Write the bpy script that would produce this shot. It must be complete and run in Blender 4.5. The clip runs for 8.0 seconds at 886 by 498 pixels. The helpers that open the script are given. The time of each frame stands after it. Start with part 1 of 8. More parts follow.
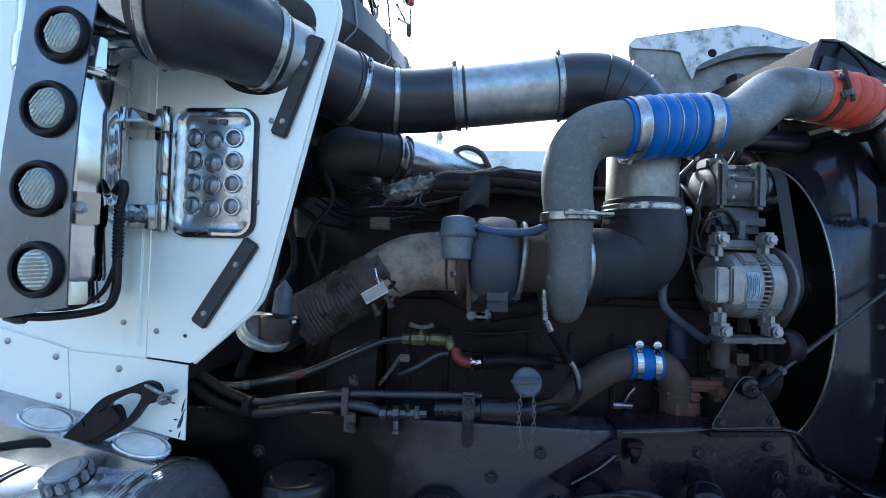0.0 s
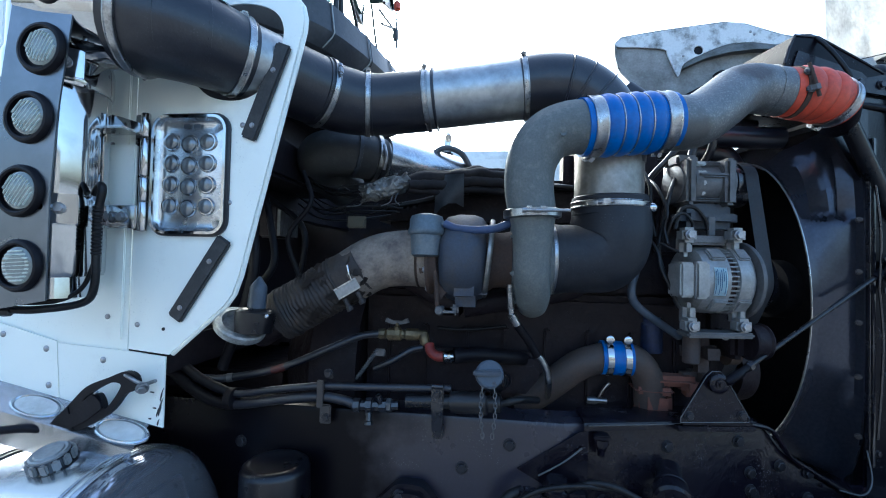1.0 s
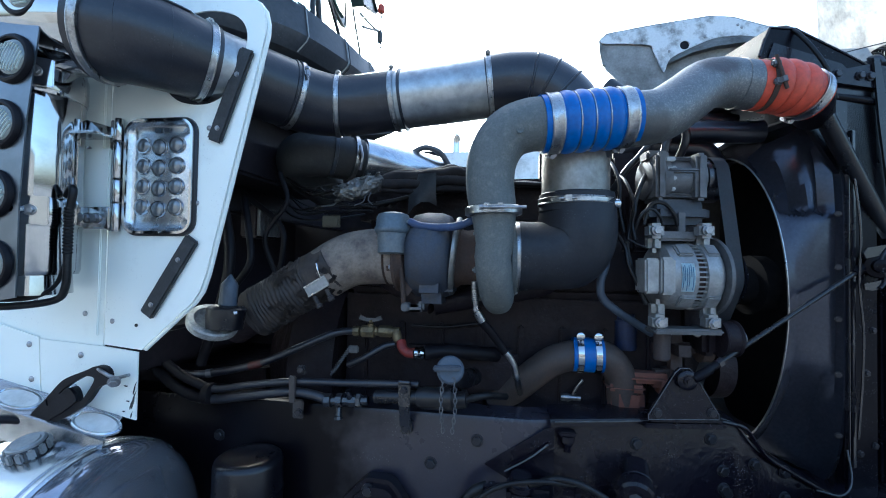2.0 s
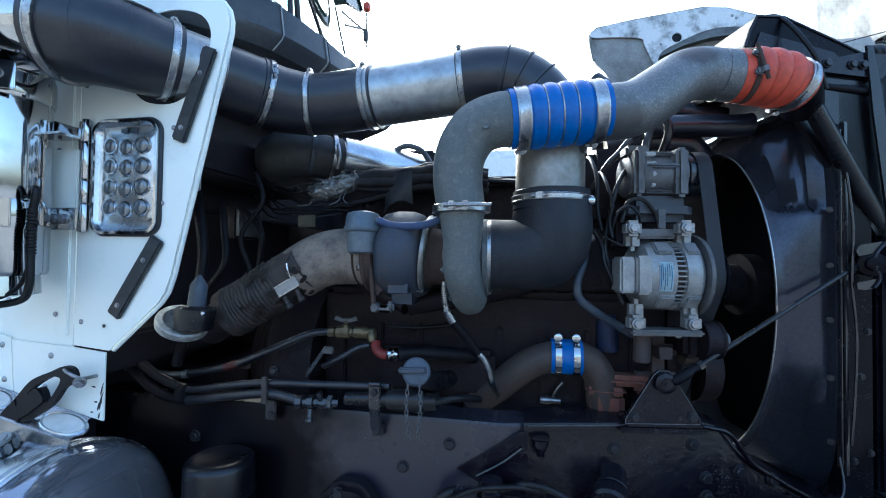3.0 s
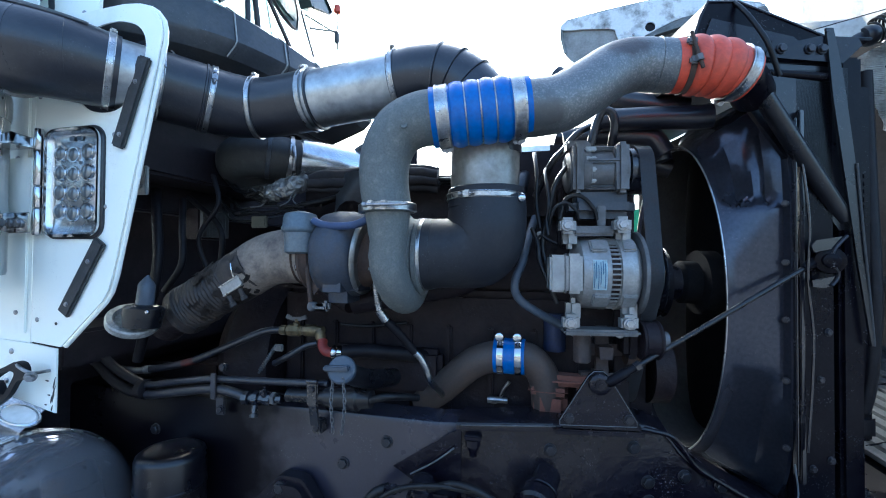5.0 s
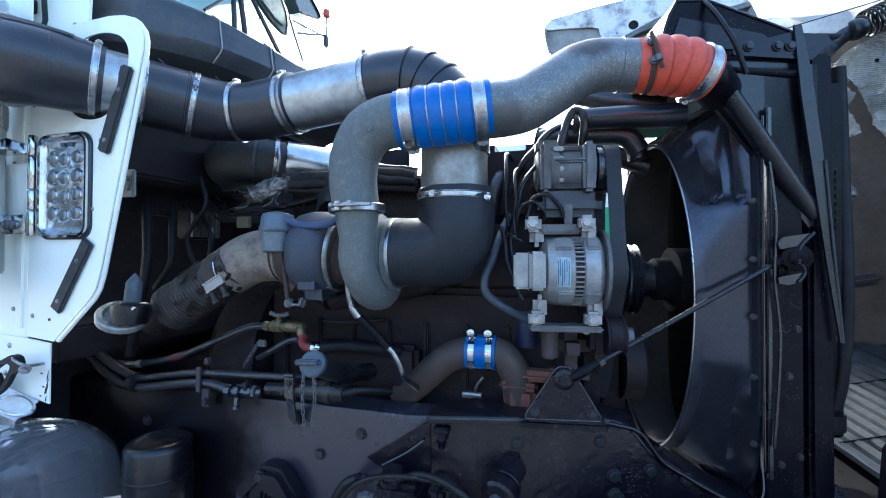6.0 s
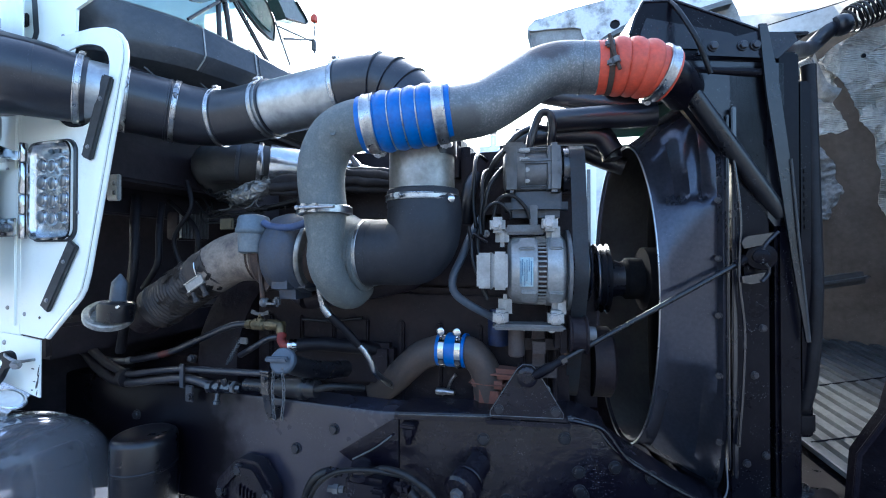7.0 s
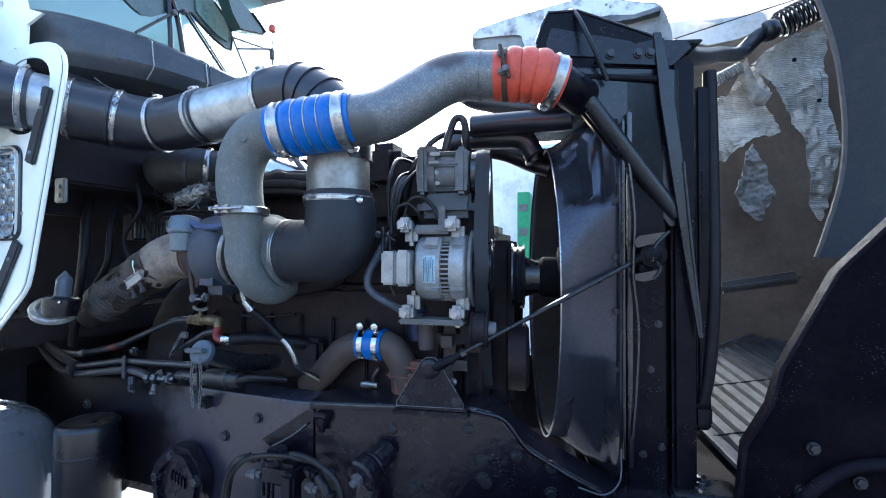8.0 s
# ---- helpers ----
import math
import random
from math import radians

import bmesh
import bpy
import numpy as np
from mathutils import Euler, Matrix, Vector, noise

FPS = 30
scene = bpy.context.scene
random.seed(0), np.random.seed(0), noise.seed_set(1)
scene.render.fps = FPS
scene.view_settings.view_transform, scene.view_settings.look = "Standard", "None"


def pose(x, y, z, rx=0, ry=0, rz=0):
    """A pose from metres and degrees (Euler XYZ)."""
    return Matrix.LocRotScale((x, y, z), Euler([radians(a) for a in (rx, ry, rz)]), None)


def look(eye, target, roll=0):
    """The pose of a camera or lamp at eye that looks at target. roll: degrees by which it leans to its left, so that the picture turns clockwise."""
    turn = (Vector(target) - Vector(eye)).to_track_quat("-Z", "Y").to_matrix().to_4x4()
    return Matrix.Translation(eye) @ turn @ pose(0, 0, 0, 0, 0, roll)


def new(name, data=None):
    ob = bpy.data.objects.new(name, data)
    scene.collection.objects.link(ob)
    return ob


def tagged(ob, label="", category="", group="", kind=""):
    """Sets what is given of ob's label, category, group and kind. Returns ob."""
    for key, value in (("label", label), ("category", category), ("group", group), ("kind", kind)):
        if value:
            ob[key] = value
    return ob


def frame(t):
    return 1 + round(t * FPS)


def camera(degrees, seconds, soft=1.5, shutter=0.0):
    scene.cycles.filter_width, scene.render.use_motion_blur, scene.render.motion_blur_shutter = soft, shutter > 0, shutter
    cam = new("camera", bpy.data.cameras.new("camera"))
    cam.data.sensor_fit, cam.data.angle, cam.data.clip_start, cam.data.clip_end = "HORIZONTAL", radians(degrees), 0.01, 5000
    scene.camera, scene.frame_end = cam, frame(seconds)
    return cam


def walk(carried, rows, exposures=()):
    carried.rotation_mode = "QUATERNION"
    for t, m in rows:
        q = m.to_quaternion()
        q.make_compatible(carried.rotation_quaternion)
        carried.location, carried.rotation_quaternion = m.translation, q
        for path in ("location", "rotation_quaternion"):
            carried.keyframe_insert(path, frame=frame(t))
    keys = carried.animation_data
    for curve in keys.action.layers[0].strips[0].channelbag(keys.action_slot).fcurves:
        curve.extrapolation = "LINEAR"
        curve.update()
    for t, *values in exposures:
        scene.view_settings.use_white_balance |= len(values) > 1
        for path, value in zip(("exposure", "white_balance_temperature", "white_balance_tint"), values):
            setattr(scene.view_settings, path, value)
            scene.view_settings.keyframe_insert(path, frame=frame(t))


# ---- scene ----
cam = camera(91.5, 8.0, 1.05)
PATH = [
    (0, (0.109, 0.18, 1.519), (-0.064, 2.173, 1.555), 1.7),
    (0.5, (0.165, 0.169, 1.515), (-0.043, 2.158, 1.553), 1.5),
    (1, (0.226, 0.159, 1.51), (-0.018, 2.143, 1.552), 1.4),
    (1.5, (0.291, 0.155, 1.505), (0.01, 2.134, 1.55), 1.2),
    (3, (0.45, 0.202, 1.503), (0.075, 2.166, 1.549), 0.8),
    (3.5, (0.493, 0.224, 1.503), (0.095, 2.183, 1.552), 0.7),
    (4, (0.549, 0.241, 1.507), (0.118, 2.193, 1.551), 0.6),
    (4.5, (0.613, 0.251, 1.508), (0.145, 2.195, 1.548), 0.5),
    (6, (0.788, 0.25, 1.509), (0.225, 2.169, 1.535), 0.2),
    (6.5, (0.841, 0.254, 1.506), (0.248, 2.164, 1.535), 0.1),
    (7, (0.906, 0.26, 1.513), (0.284, 2.161, 1.533), -0.0),
    (7.5, (1.014, 0.272, 1.516), (0.355, 2.161, 1.534), -0.0),
    (8, (1.171, 0.287, 1.502), (0.503, 2.172, 1.535), 0.1),
]
walk(cam, [(t, look(eye, target, roll)) for t, eye, target, roll in PATH], [(0, 1.95, 5300, 0), (1.5, 1.97, 5300, 0), (4.5, 2.22, 5250, 0), (6.5, 2.55, 5300, 3), (8, 2.62, 5450, 5)])

# ---- light ----
world = bpy.data.worlds.new("sky")
scene.world = world
world.use_nodes = True
wn, wl = world.node_tree.nodes, world.node_tree.links
sky = wn.new("ShaderNodeTexSky")
sky.sky_type, sky.sun_disc = "NISHITA", False
sky.sun_elevation, sky.sun_rotation = radians(32), radians(-25)
sky.air_density, sky.dust_density, sky.ozone_density = 1.0, 5.0, 1.0
wl.new(sky.outputs[0], wn["Background"].inputs[0])
wn["Background"].inputs[1].default_value = 0.15
sun = new("sun", bpy.data.lights.new("sun", "SUN"))
sun.data.energy, sun.data.angle, sun.data.color = 1.8, radians(9), (1.0, 0.96, 0.9)
# the sky's sun_rotation is measured clockwise from +y, seen from above
sun.matrix_basis = look((0, 0, 0), (-math.sin(radians(-25)) * math.cos(radians(32)), -math.cos(radians(-25)) * math.cos(radians(32)), -math.sin(radians(32))))


# ---- materials ----
def material(name, color, rough=0.5, metal=0.0, second=None, amount=0.5, scale=12.0, fine=90.0, bump=0.15, spread=0.12, coat=0.0, dust=0.0, dust_color=(0.16, 0.15, 0.14), bump_scale=None, depth=0.002, spec=0.5, grain=0.35, speck=0.0):
    """A painted, cast or rubber surface: a colour with stains of a second colour, grain, uneven gloss and fine relief."""
    m = bpy.data.materials.new(name)
    m.use_nodes = True
    n, l = m.node_tree.nodes, m.node_tree.links
    b = n["Principled BSDF"]
    co = n.new("ShaderNodeTexCoord")
    big = n.new("ShaderNodeTexNoise")
    big.inputs["Scale"].default_value, big.inputs["Detail"].default_value, big.inputs["Roughness"].default_value = scale, 6, 0.65
    small = n.new("ShaderNodeTexNoise")
    small.inputs["Scale"].default_value, small.inputs["Detail"].default_value = fine, 4
    l.new(co.outputs["Object"], big.inputs["Vector"])
    l.new(co.outputs["Object"], small.inputs["Vector"])
    ramp = n.new("ShaderNodeMapRange")
    ramp.inputs["From Min"].default_value, ramp.inputs["From Max"].default_value = 0.62 - 0.3 * amount, 0.75
    l.new(big.outputs["Fac"], ramp.inputs["Value"])
    mix = n.new("ShaderNodeMix")
    mix.data_type = "RGBA"
    sec = second or tuple(c * 0.6 for c in color)
    mix.inputs["A"].default_value, mix.inputs["B"].default_value = (*color, 1), (*sec, 1)
    l.new(ramp.outputs[0], mix.inputs["Factor"])
    out = mix.outputs["Result"]
    gr = n.new("ShaderNodeMix")
    gr.data_type, gr.blend_type = "RGBA", "OVERLAY"
    gr.inputs["Factor"].default_value = grain
    l.new(out, gr.inputs["A"])
    l.new(small.outputs["Fac"], gr.inputs["B"])
    out = gr.outputs["Result"]
    if speck:
        # dried spots and grit, thicker in patches
        vo = n.new("ShaderNodeTexVoronoi")
        vo.inputs["Scale"].default_value = 150
        wob = n.new("ShaderNodeTexNoise")
        wob.inputs["Scale"].default_value, wob.inputs["Detail"].default_value = 260, 3
        l.new(co.outputs["Object"], wob.inputs["Vector"])
        sh = n.new("ShaderNodeVectorMath")
        sh.operation = "MULTIPLY_ADD"
        sh.inputs[1].default_value = (0.009, 0.009, 0.009)
        l.new(wob.outputs["Color"], sh.inputs[0])
        l.new(co.outputs["Object"], sh.inputs[2])
        l.new(sh.outputs[0], vo.inputs["Vector"])
        sp = n.new("ShaderNodeMapRange")
        sp.inputs["From Min"].default_value, sp.inputs["From Max"].default_value = 0.24, 0.1
        l.new(vo.outputs["Distance"], sp.inputs["Value"])
        patch = n.new("ShaderNodeTexNoise")
        patch.inputs["Scale"].default_value, patch.inputs["Detail"].default_value = 14, 5
        l.new(co.outputs["Object"], patch.inputs["Vector"])
        pr = n.new("ShaderNodeMapRange")
        pr.inputs["From Min"].default_value, pr.inputs["From Max"].default_value, pr.inputs["To Max"].default_value = 0.52, 0.68, speck
        l.new(patch.outputs["Fac"], pr.inputs["Value"])
        mu = n.new("ShaderNodeMath")
        mu.operation = "MULTIPLY"
        l.new(sp.outputs[0], mu.inputs[0])
        l.new(pr.outputs[0], mu.inputs[1])
        sm = n.new("ShaderNodeMix")
        sm.data_type = "RGBA"
        sm.inputs["B"].default_value = (0.2, 0.2, 0.21, 1)
        l.new(mu.outputs[0], sm.inputs["Factor"])
        l.new(out, sm.inputs["A"])
        out = sm.outputs["Result"]
    if dust:
        geo = n.new("ShaderNodeNewGeometry")
        sep = n.new("ShaderNodeSeparateXYZ")
        l.new(geo.outputs["Normal"], sep.inputs[0])
        up = n.new("ShaderNodeMapRange")
        up.inputs["From Min"].default_value, up.inputs["From Max"].default_value, up.inputs["To Max"].default_value = 0.1, 1.0, dust
        l.new(sep.outputs["Z"], up.inputs["Value"])
        mul = n.new("ShaderNodeMath")
        mul.operation = "MULTIPLY"
        l.new(up.outputs[0], mul.inputs[0])
        l.new(big.outputs["Fac"], mul.inputs[1])
        dm = n.new("ShaderNodeMix")
        dm.data_type = "RGBA"
        dm.inputs["B"].default_value = (*dust_color, 1)
        l.new(mul.outputs[0], dm.inputs["Factor"])
        l.new(out, dm.inputs["A"])
        out = dm.outputs["Result"]
    l.new(out, b.inputs["Base Color"])
    rr = n.new("ShaderNodeMapRange")
    rr.inputs["To Min"].default_value, rr.inputs["To Max"].default_value = max(0.02, rough - spread), min(1, rough + spread)
    l.new(big.outputs["Fac"], rr.inputs["Value"])
    l.new(rr.outputs[0], b.inputs["Roughness"])
    b.inputs["Metallic"].default_value = metal
    b.inputs["Coat Weight"].default_value = coat
    b.inputs["Specular IOR Level"].default_value = spec
    if bump:
        bp = n.new("ShaderNodeBump")
        bp.inputs["Strength"].default_value, bp.inputs["Distance"].default_value = bump, depth
        if bump_scale:
            tx = n.new("ShaderNodeTexNoise")
            tx.inputs["Scale"].default_value, tx.inputs["Detail"].default_value = bump_scale, 5
            l.new(co.outputs["Object"], tx.inputs["Vector"])
            l.new(tx.outputs["Fac"], bp.inputs["Height"])
        else:
            l.new(small.outputs["Fac"], bp.inputs["Height"])
        l.new(bp.outputs[0], b.inputs["Normal"])
    return m


WHITE = material("white_paint", (0.9, 0.93, 0.87), 0.32, 0, (0.76, 0.78, 0.74), 0.2, 4, 30, 0.02, 0.06, coat=0.3, grain=0.06, speck=0.25)
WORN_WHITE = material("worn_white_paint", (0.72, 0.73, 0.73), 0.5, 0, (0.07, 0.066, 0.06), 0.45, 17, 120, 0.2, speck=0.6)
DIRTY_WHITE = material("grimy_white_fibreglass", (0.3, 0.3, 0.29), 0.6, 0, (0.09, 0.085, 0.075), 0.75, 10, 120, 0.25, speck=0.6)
CHROME = material("polished_stainless", (0.52, 0.525, 0.535), 0.08, 1, (0.4, 0.415, 0.44), 0.3, 10, 60, 0.02, 0.05, grain=0.1)
BRUSHED = material("brushed_stainless", (0.16, 0.178, 0.205), 0.3, 1, (0.24, 0.26, 0.3), 0.5, 5, 30, 0.02, grain=0.1)
TANK_ALU = material("polished_tank_aluminium", (0.66, 0.68, 0.7), 0.26, 1, (0.3, 0.31, 0.34), 0.6, 7, 160, 0.06, 0.1, bump_scale=9, depth=0.004)
STEEL_BAND = material("clamp_steel", (0.42, 0.42, 0.425), 0.3, 1, (0.22, 0.21, 0.2), 0.5, 40, 300, 0.05)
ZINC = material("zinc_bolt", (0.36, 0.36, 0.37), 0.4, 1, (0.16, 0.15, 0.14), 0.5, 60, 300, 0.08)
RUBBER = material("black_rubber", (0.0085, 0.0095, 0.016), 0.33, 0, (0.022, 0.021, 0.026), 0.5, 14, 160, 0.18, 0.14, dust=0.16, spec=0.62, speck=0.25)
BOOT = material("dusty_boot_rubber", (0.013, 0.0145, 0.02), 0.55, 0, (0.03, 0.03, 0.034), 0.55, 11, 120, 0.25, 0.12, dust=0.2, spec=0.35, speck=0.3)
DULL_ALU = material("dull_aluminium_tube", (0.46, 0.48, 0.49), 0.38, 0.9, (0.24, 0.245, 0.25), 0.75, 13, 60, 0.08, 0.12, grain=0.25)
STAINED_ALU = material("stained_aluminium_tube", (0.3, 0.3, 0.29), 0.45, 0.85, (0.16, 0.145, 0.125), 0.8, 17, 80, 0.1, 0.14, grain=0.3)
CAST_GREY = material("weathered_cast_aluminium", (0.122, 0.132, 0.13), 0.66, 0.3, (0.19, 0.19, 0.18), 0.4, 55, 240, 0.5, bump_scale=160, dust=0.3, dust_color=(0.3, 0.29, 0.27))
PIPE_GREY = material("pitted_pipe_aluminium", (0.15, 0.155, 0.158), 0.5, 0.6, (0.33, 0.325, 0.32), 0.42, 230, 60, 0.45, 0.14, grain=0.25, bump_scale=150, dust=0.25, dust_color=(0.36, 0.35, 0.33))
BLUE_SIL = material("blue_silicone", (0.003, 0.1, 0.39), 0.36, 0, (0.006, 0.085, 0.3), 0.4, 14, 120, 0.06)
RED_SIL = material("red_silicone", (0.52, 0.065, 0.03), 0.5, 0, (0.33, 0.05, 0.03), 0.5, 16, 120, 0.08, dust=0.15)
IRON = material("heat_stained_iron", (0.042, 0.05, 0.07), 0.55, 0.3, (0.07, 0.06, 0.055), 0.5, 22, 180, 0.4, bump_scale=130, dust=0.2)
WASTEGATE = material("blue_grey_steel_can", (0.1, 0.125, 0.15), 0.45, 0.2, (0.15, 0.16, 0.165), 0.5, 18, 160, 0.12, dust=0.25)
DARK_BRACKET = material("dark_blue_grey_paint", (0.035, 0.042, 0.055), 0.45, 0.1, (0.06, 0.06, 0.065), 0.5, 18, 160, 0.12, dust=0.2)
CASTING = material("stained_grey_casting", (0.06, 0.05, 0.05), 0.65, 0.15, (0.075, 0.05, 0.042), 0.6, 18, 160, 0.35, dust=0.15, spec=0.3)
RUSTY = material("rust_brown_iron", (0.06, 0.043, 0.036), 0.8, 0.1, (0.09, 0.055, 0.04), 0.6, 24, 180, 0.4, dust=0.12, spec=0.25)
WRAP = material("tan_heat_stained_pipe", (0.23, 0.19, 0.155), 0.7, 0.2, (0.07, 0.055, 0.05), 0.6, 19, 150, 0.4, dust=0.2, bump_scale=60, depth=0.003)
FLEX = material("brown_flex_pipe", (0.028, 0.023, 0.022), 0.65, 0.2, (0.062, 0.046, 0.037), 0.6, 24, 200, 0.2, dust=0.2, dust_color=(0.2, 0.17, 0.14))
BLOCK = material("oily_engine_paint", (0.0125, 0.0095, 0.0125), 0.5, 0, (0.026, 0.0185, 0.0185), 0.6, 9, 80, 0.5, 0.2, dust=0.1, dust_color=(0.04, 0.03, 0.027), spec=0.16, speck=0.35, bump_scale=26, depth=0.012)
RAIL = material("worn_satin_rail_paint", (0.018, 0.0175, 0.03), 0.3, 0, (0.0125, 0.0115, 0.0175), 0.6, 2.5, 130, 0.15, 0.12, dust=0.1, spec=0.5, speck=0.7, bump_scale=60, depth=0.0008)


def darkened(m, lo, hi):
    """Near-black colour over one end of a part: a ragged edge along x between lo and hi, thicker in blotches."""
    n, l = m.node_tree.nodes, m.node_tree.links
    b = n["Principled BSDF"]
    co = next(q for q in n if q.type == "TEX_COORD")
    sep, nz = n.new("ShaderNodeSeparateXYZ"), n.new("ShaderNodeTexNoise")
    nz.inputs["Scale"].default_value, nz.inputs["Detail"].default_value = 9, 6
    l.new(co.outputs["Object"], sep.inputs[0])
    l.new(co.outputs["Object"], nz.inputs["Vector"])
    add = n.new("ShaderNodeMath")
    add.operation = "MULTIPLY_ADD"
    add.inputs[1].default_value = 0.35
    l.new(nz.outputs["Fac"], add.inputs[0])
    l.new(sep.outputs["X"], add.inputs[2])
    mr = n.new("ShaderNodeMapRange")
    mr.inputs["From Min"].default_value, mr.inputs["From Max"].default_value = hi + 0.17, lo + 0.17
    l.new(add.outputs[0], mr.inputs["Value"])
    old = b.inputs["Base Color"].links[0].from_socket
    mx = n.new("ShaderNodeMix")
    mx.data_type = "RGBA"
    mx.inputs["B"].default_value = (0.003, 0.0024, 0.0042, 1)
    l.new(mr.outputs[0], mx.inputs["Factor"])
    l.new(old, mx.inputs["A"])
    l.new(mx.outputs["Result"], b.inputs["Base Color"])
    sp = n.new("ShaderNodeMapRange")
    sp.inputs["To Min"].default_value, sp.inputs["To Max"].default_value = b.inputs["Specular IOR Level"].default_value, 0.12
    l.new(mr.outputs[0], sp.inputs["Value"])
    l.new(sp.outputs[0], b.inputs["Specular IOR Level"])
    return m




def blot(m, at, size, color):
    """A ragged old stain round one spot."""
    n, l = m.node_tree.nodes, m.node_tree.links
    b = n["Principled BSDF"]
    co = next(q for q in n if q.type == "TEX_COORD")
    dist, nz, mr, mx = n.new("ShaderNodeVectorMath"), n.new("ShaderNodeTexNoise"), n.new("ShaderNodeMapRange"), n.new("ShaderNodeMix")
    dist.operation = "DISTANCE"
    dist.inputs[1].default_value = at
    nz.inputs["Scale"].default_value, nz.inputs["Detail"].default_value = 28, 6
    l.new(co.outputs["Object"], dist.inputs[0])
    l.new(co.outputs["Object"], nz.inputs["Vector"])
    add = n.new("ShaderNodeMath")
    add.operation = "MULTIPLY_ADD"
    add.inputs[1].default_value = size * 1.2
    l.new(nz.outputs["Fac"], add.inputs[0])
    l.new(dist.outputs["Value"], add.inputs[2])
    mr.inputs["From Min"].default_value, mr.inputs["From Max"].default_value, mr.inputs["To Max"].default_value = size * 1.75, size * 1.2, 0.85
    l.new(add.outputs[0], mr.inputs["Value"])
    mx.data_type = "RGBA"
    mx.inputs["B"].default_value = (*color, 1)
    old = b.inputs["Base Color"].links[0].from_socket
    l.new(mr.outputs[0], mx.inputs["Factor"])
    l.new(old, mx.inputs["A"])
    l.new(mx.outputs["Result"], b.inputs["Base Color"])


darkened(RAIL, -0.12, 0.02)
blot(PIPE_GREY, (0.83, 1.25, 1.99), 0.055, (0.075, 0.062, 0.06))
blot(PIPE_GREY, (0.66, 1.16, 1.8), 0.05, (0.1, 0.1, 0.1))
MATTE_RUBBER = material("dull_black_rubber", (0.0055, 0.0047, 0.0068), 0.5, 0, (0.014, 0.013, 0.016), 0.5, 18, 160, 0.2, 0.1, spec=0.2)
TANK_END = material("dark_glossy_tank_end", (0.4, 0.405, 0.45), 0.09, 0.75, (0.3, 0.305, 0.34), 0.5, 3, 140, 0.01, 0.03, speck=0.4, grain=0.08, bump_scale=6, depth=0.003)
FRAME = material("black_chassis_paint", (0.0055, 0.0042, 0.0085), 0.24, 0, (0.016, 0.0135, 0.017), 0.5, 6, 130, 0.9, 0.16, dust=0.07, spec=0.3, speck=0.5, bump_scale=55, depth=0.0022)
SATIN = material("satin_black_sheet", (0.0055, 0.0055, 0.0095), 0.27, 0, (0.017, 0.0165, 0.021), 0.5, 7, 110, 0.12, 0.14, coat=0.2, dust=0.15, speck=0.7, spec=0.7, bump_scale=25, depth=0.001)
SHROUD = material("glossy_dark_shroud_sheet", (0.085, 0.09, 0.118), 0.17, 0.6, (0.065, 0.069, 0.09), 0.3, 2, 110, 0.12, 0.05, spec=0.6, speck=0.7, bump_scale=70, depth=0.0004)
GREASY = material("greasy_bolt_steel", (0.03, 0.029, 0.034), 0.3, 0.45, (0.012, 0.011, 0.013), 0.5, 40, 200, 0.3, 0.14, spec=0.5)
SHROUD_INSIDE = material("dusty_shroud_inside", (0.17, 0.155, 0.14), 0.7, 0, (0.1, 0.092, 0.088), 0.5, 5, 80, 0.2, spec=0.25)
GLOSS_BLACK = material("glossy_black_enamel", (0.0035, 0.0033, 0.006), 0.3, 0, (0.01, 0.009, 0.012), 0.5, 10, 120, 0.15, 0.1, dust=0.06, spec=0.5, speck=0.7, bump_scale=60, depth=0.0008)
PLASTIC = material("black_plastic", (0.0055, 0.0053, 0.0075), 0.3, 0, (0.015, 0.0145, 0.017), 0.5, 12, 120, 0.08, 0.14, dust=0.15, spec=0.45, speck=0.4)
TRIM = material("grey_plastic_cowl", (0.03, 0.034, 0.042), 0.38, 0, (0.075, 0.075, 0.075), 0.7, 6, 90, 0.2, 0.16, dust=0.35, speck=0.5)
ALT_ALU = material("cast_alternator_aluminium", (0.32, 0.32, 0.315), 0.5, 0.6, (0.2, 0.195, 0.19), 0.55, 25, 200, 0.15, dust=0.1)
DARK_ALU = material("dirty_cast_aluminium", (0.13, 0.13, 0.135), 0.55, 0.5, (0.07, 0.068, 0.066), 0.55, 25, 200, 0.2, dust=0.2)
COPPER = material("copper_winding", (0.035, 0.02, 0.018), 0.55, 0.3)
BELT = material("belt_rubber", (0.045, 0.048, 0.056), 0.55, 0, (0.06, 0.045, 0.045), 0.4, 30, 200, 0.1)
STAINED_RING = material("stained_pale_metal", (0.42, 0.42, 0.41), 0.5, 0.5, (0.06, 0.055, 0.05), 0.75, 32, 160, 0.3, speck=0.7)
RUSTRED = material("rust_red_casting", (0.16, 0.06, 0.04), 0.75, 0.05, (0.075, 0.038, 0.03), 0.6, 20, 160, 0.4, dust=0.2)
BROWNPIPE = material("brown_coolant_pipe", (0.05, 0.037, 0.032), 0.6, 0.1, (0.075, 0.05, 0.04), 0.5, 16, 150, 0.2, dust=0.3)
BRASS = material("brass", (0.19, 0.15, 0.085), 0.5, 0.7, (0.06, 0.05, 0.035), 0.6, 60, 300, 0.15)
BLUE_HOSE = material("blue_rubber_hose", (0.035, 0.058, 0.135), 0.55, 0, (0.025, 0.038, 0.075), 0.5, 20, 160, 0.08)
DIM_BLUE = material("grimy_blue_paint", (0.012, 0.022, 0.07), 0.6, 0, (0.012, 0.014, 0.024), 0.6, 25, 160, 0.2, dust=0.2)
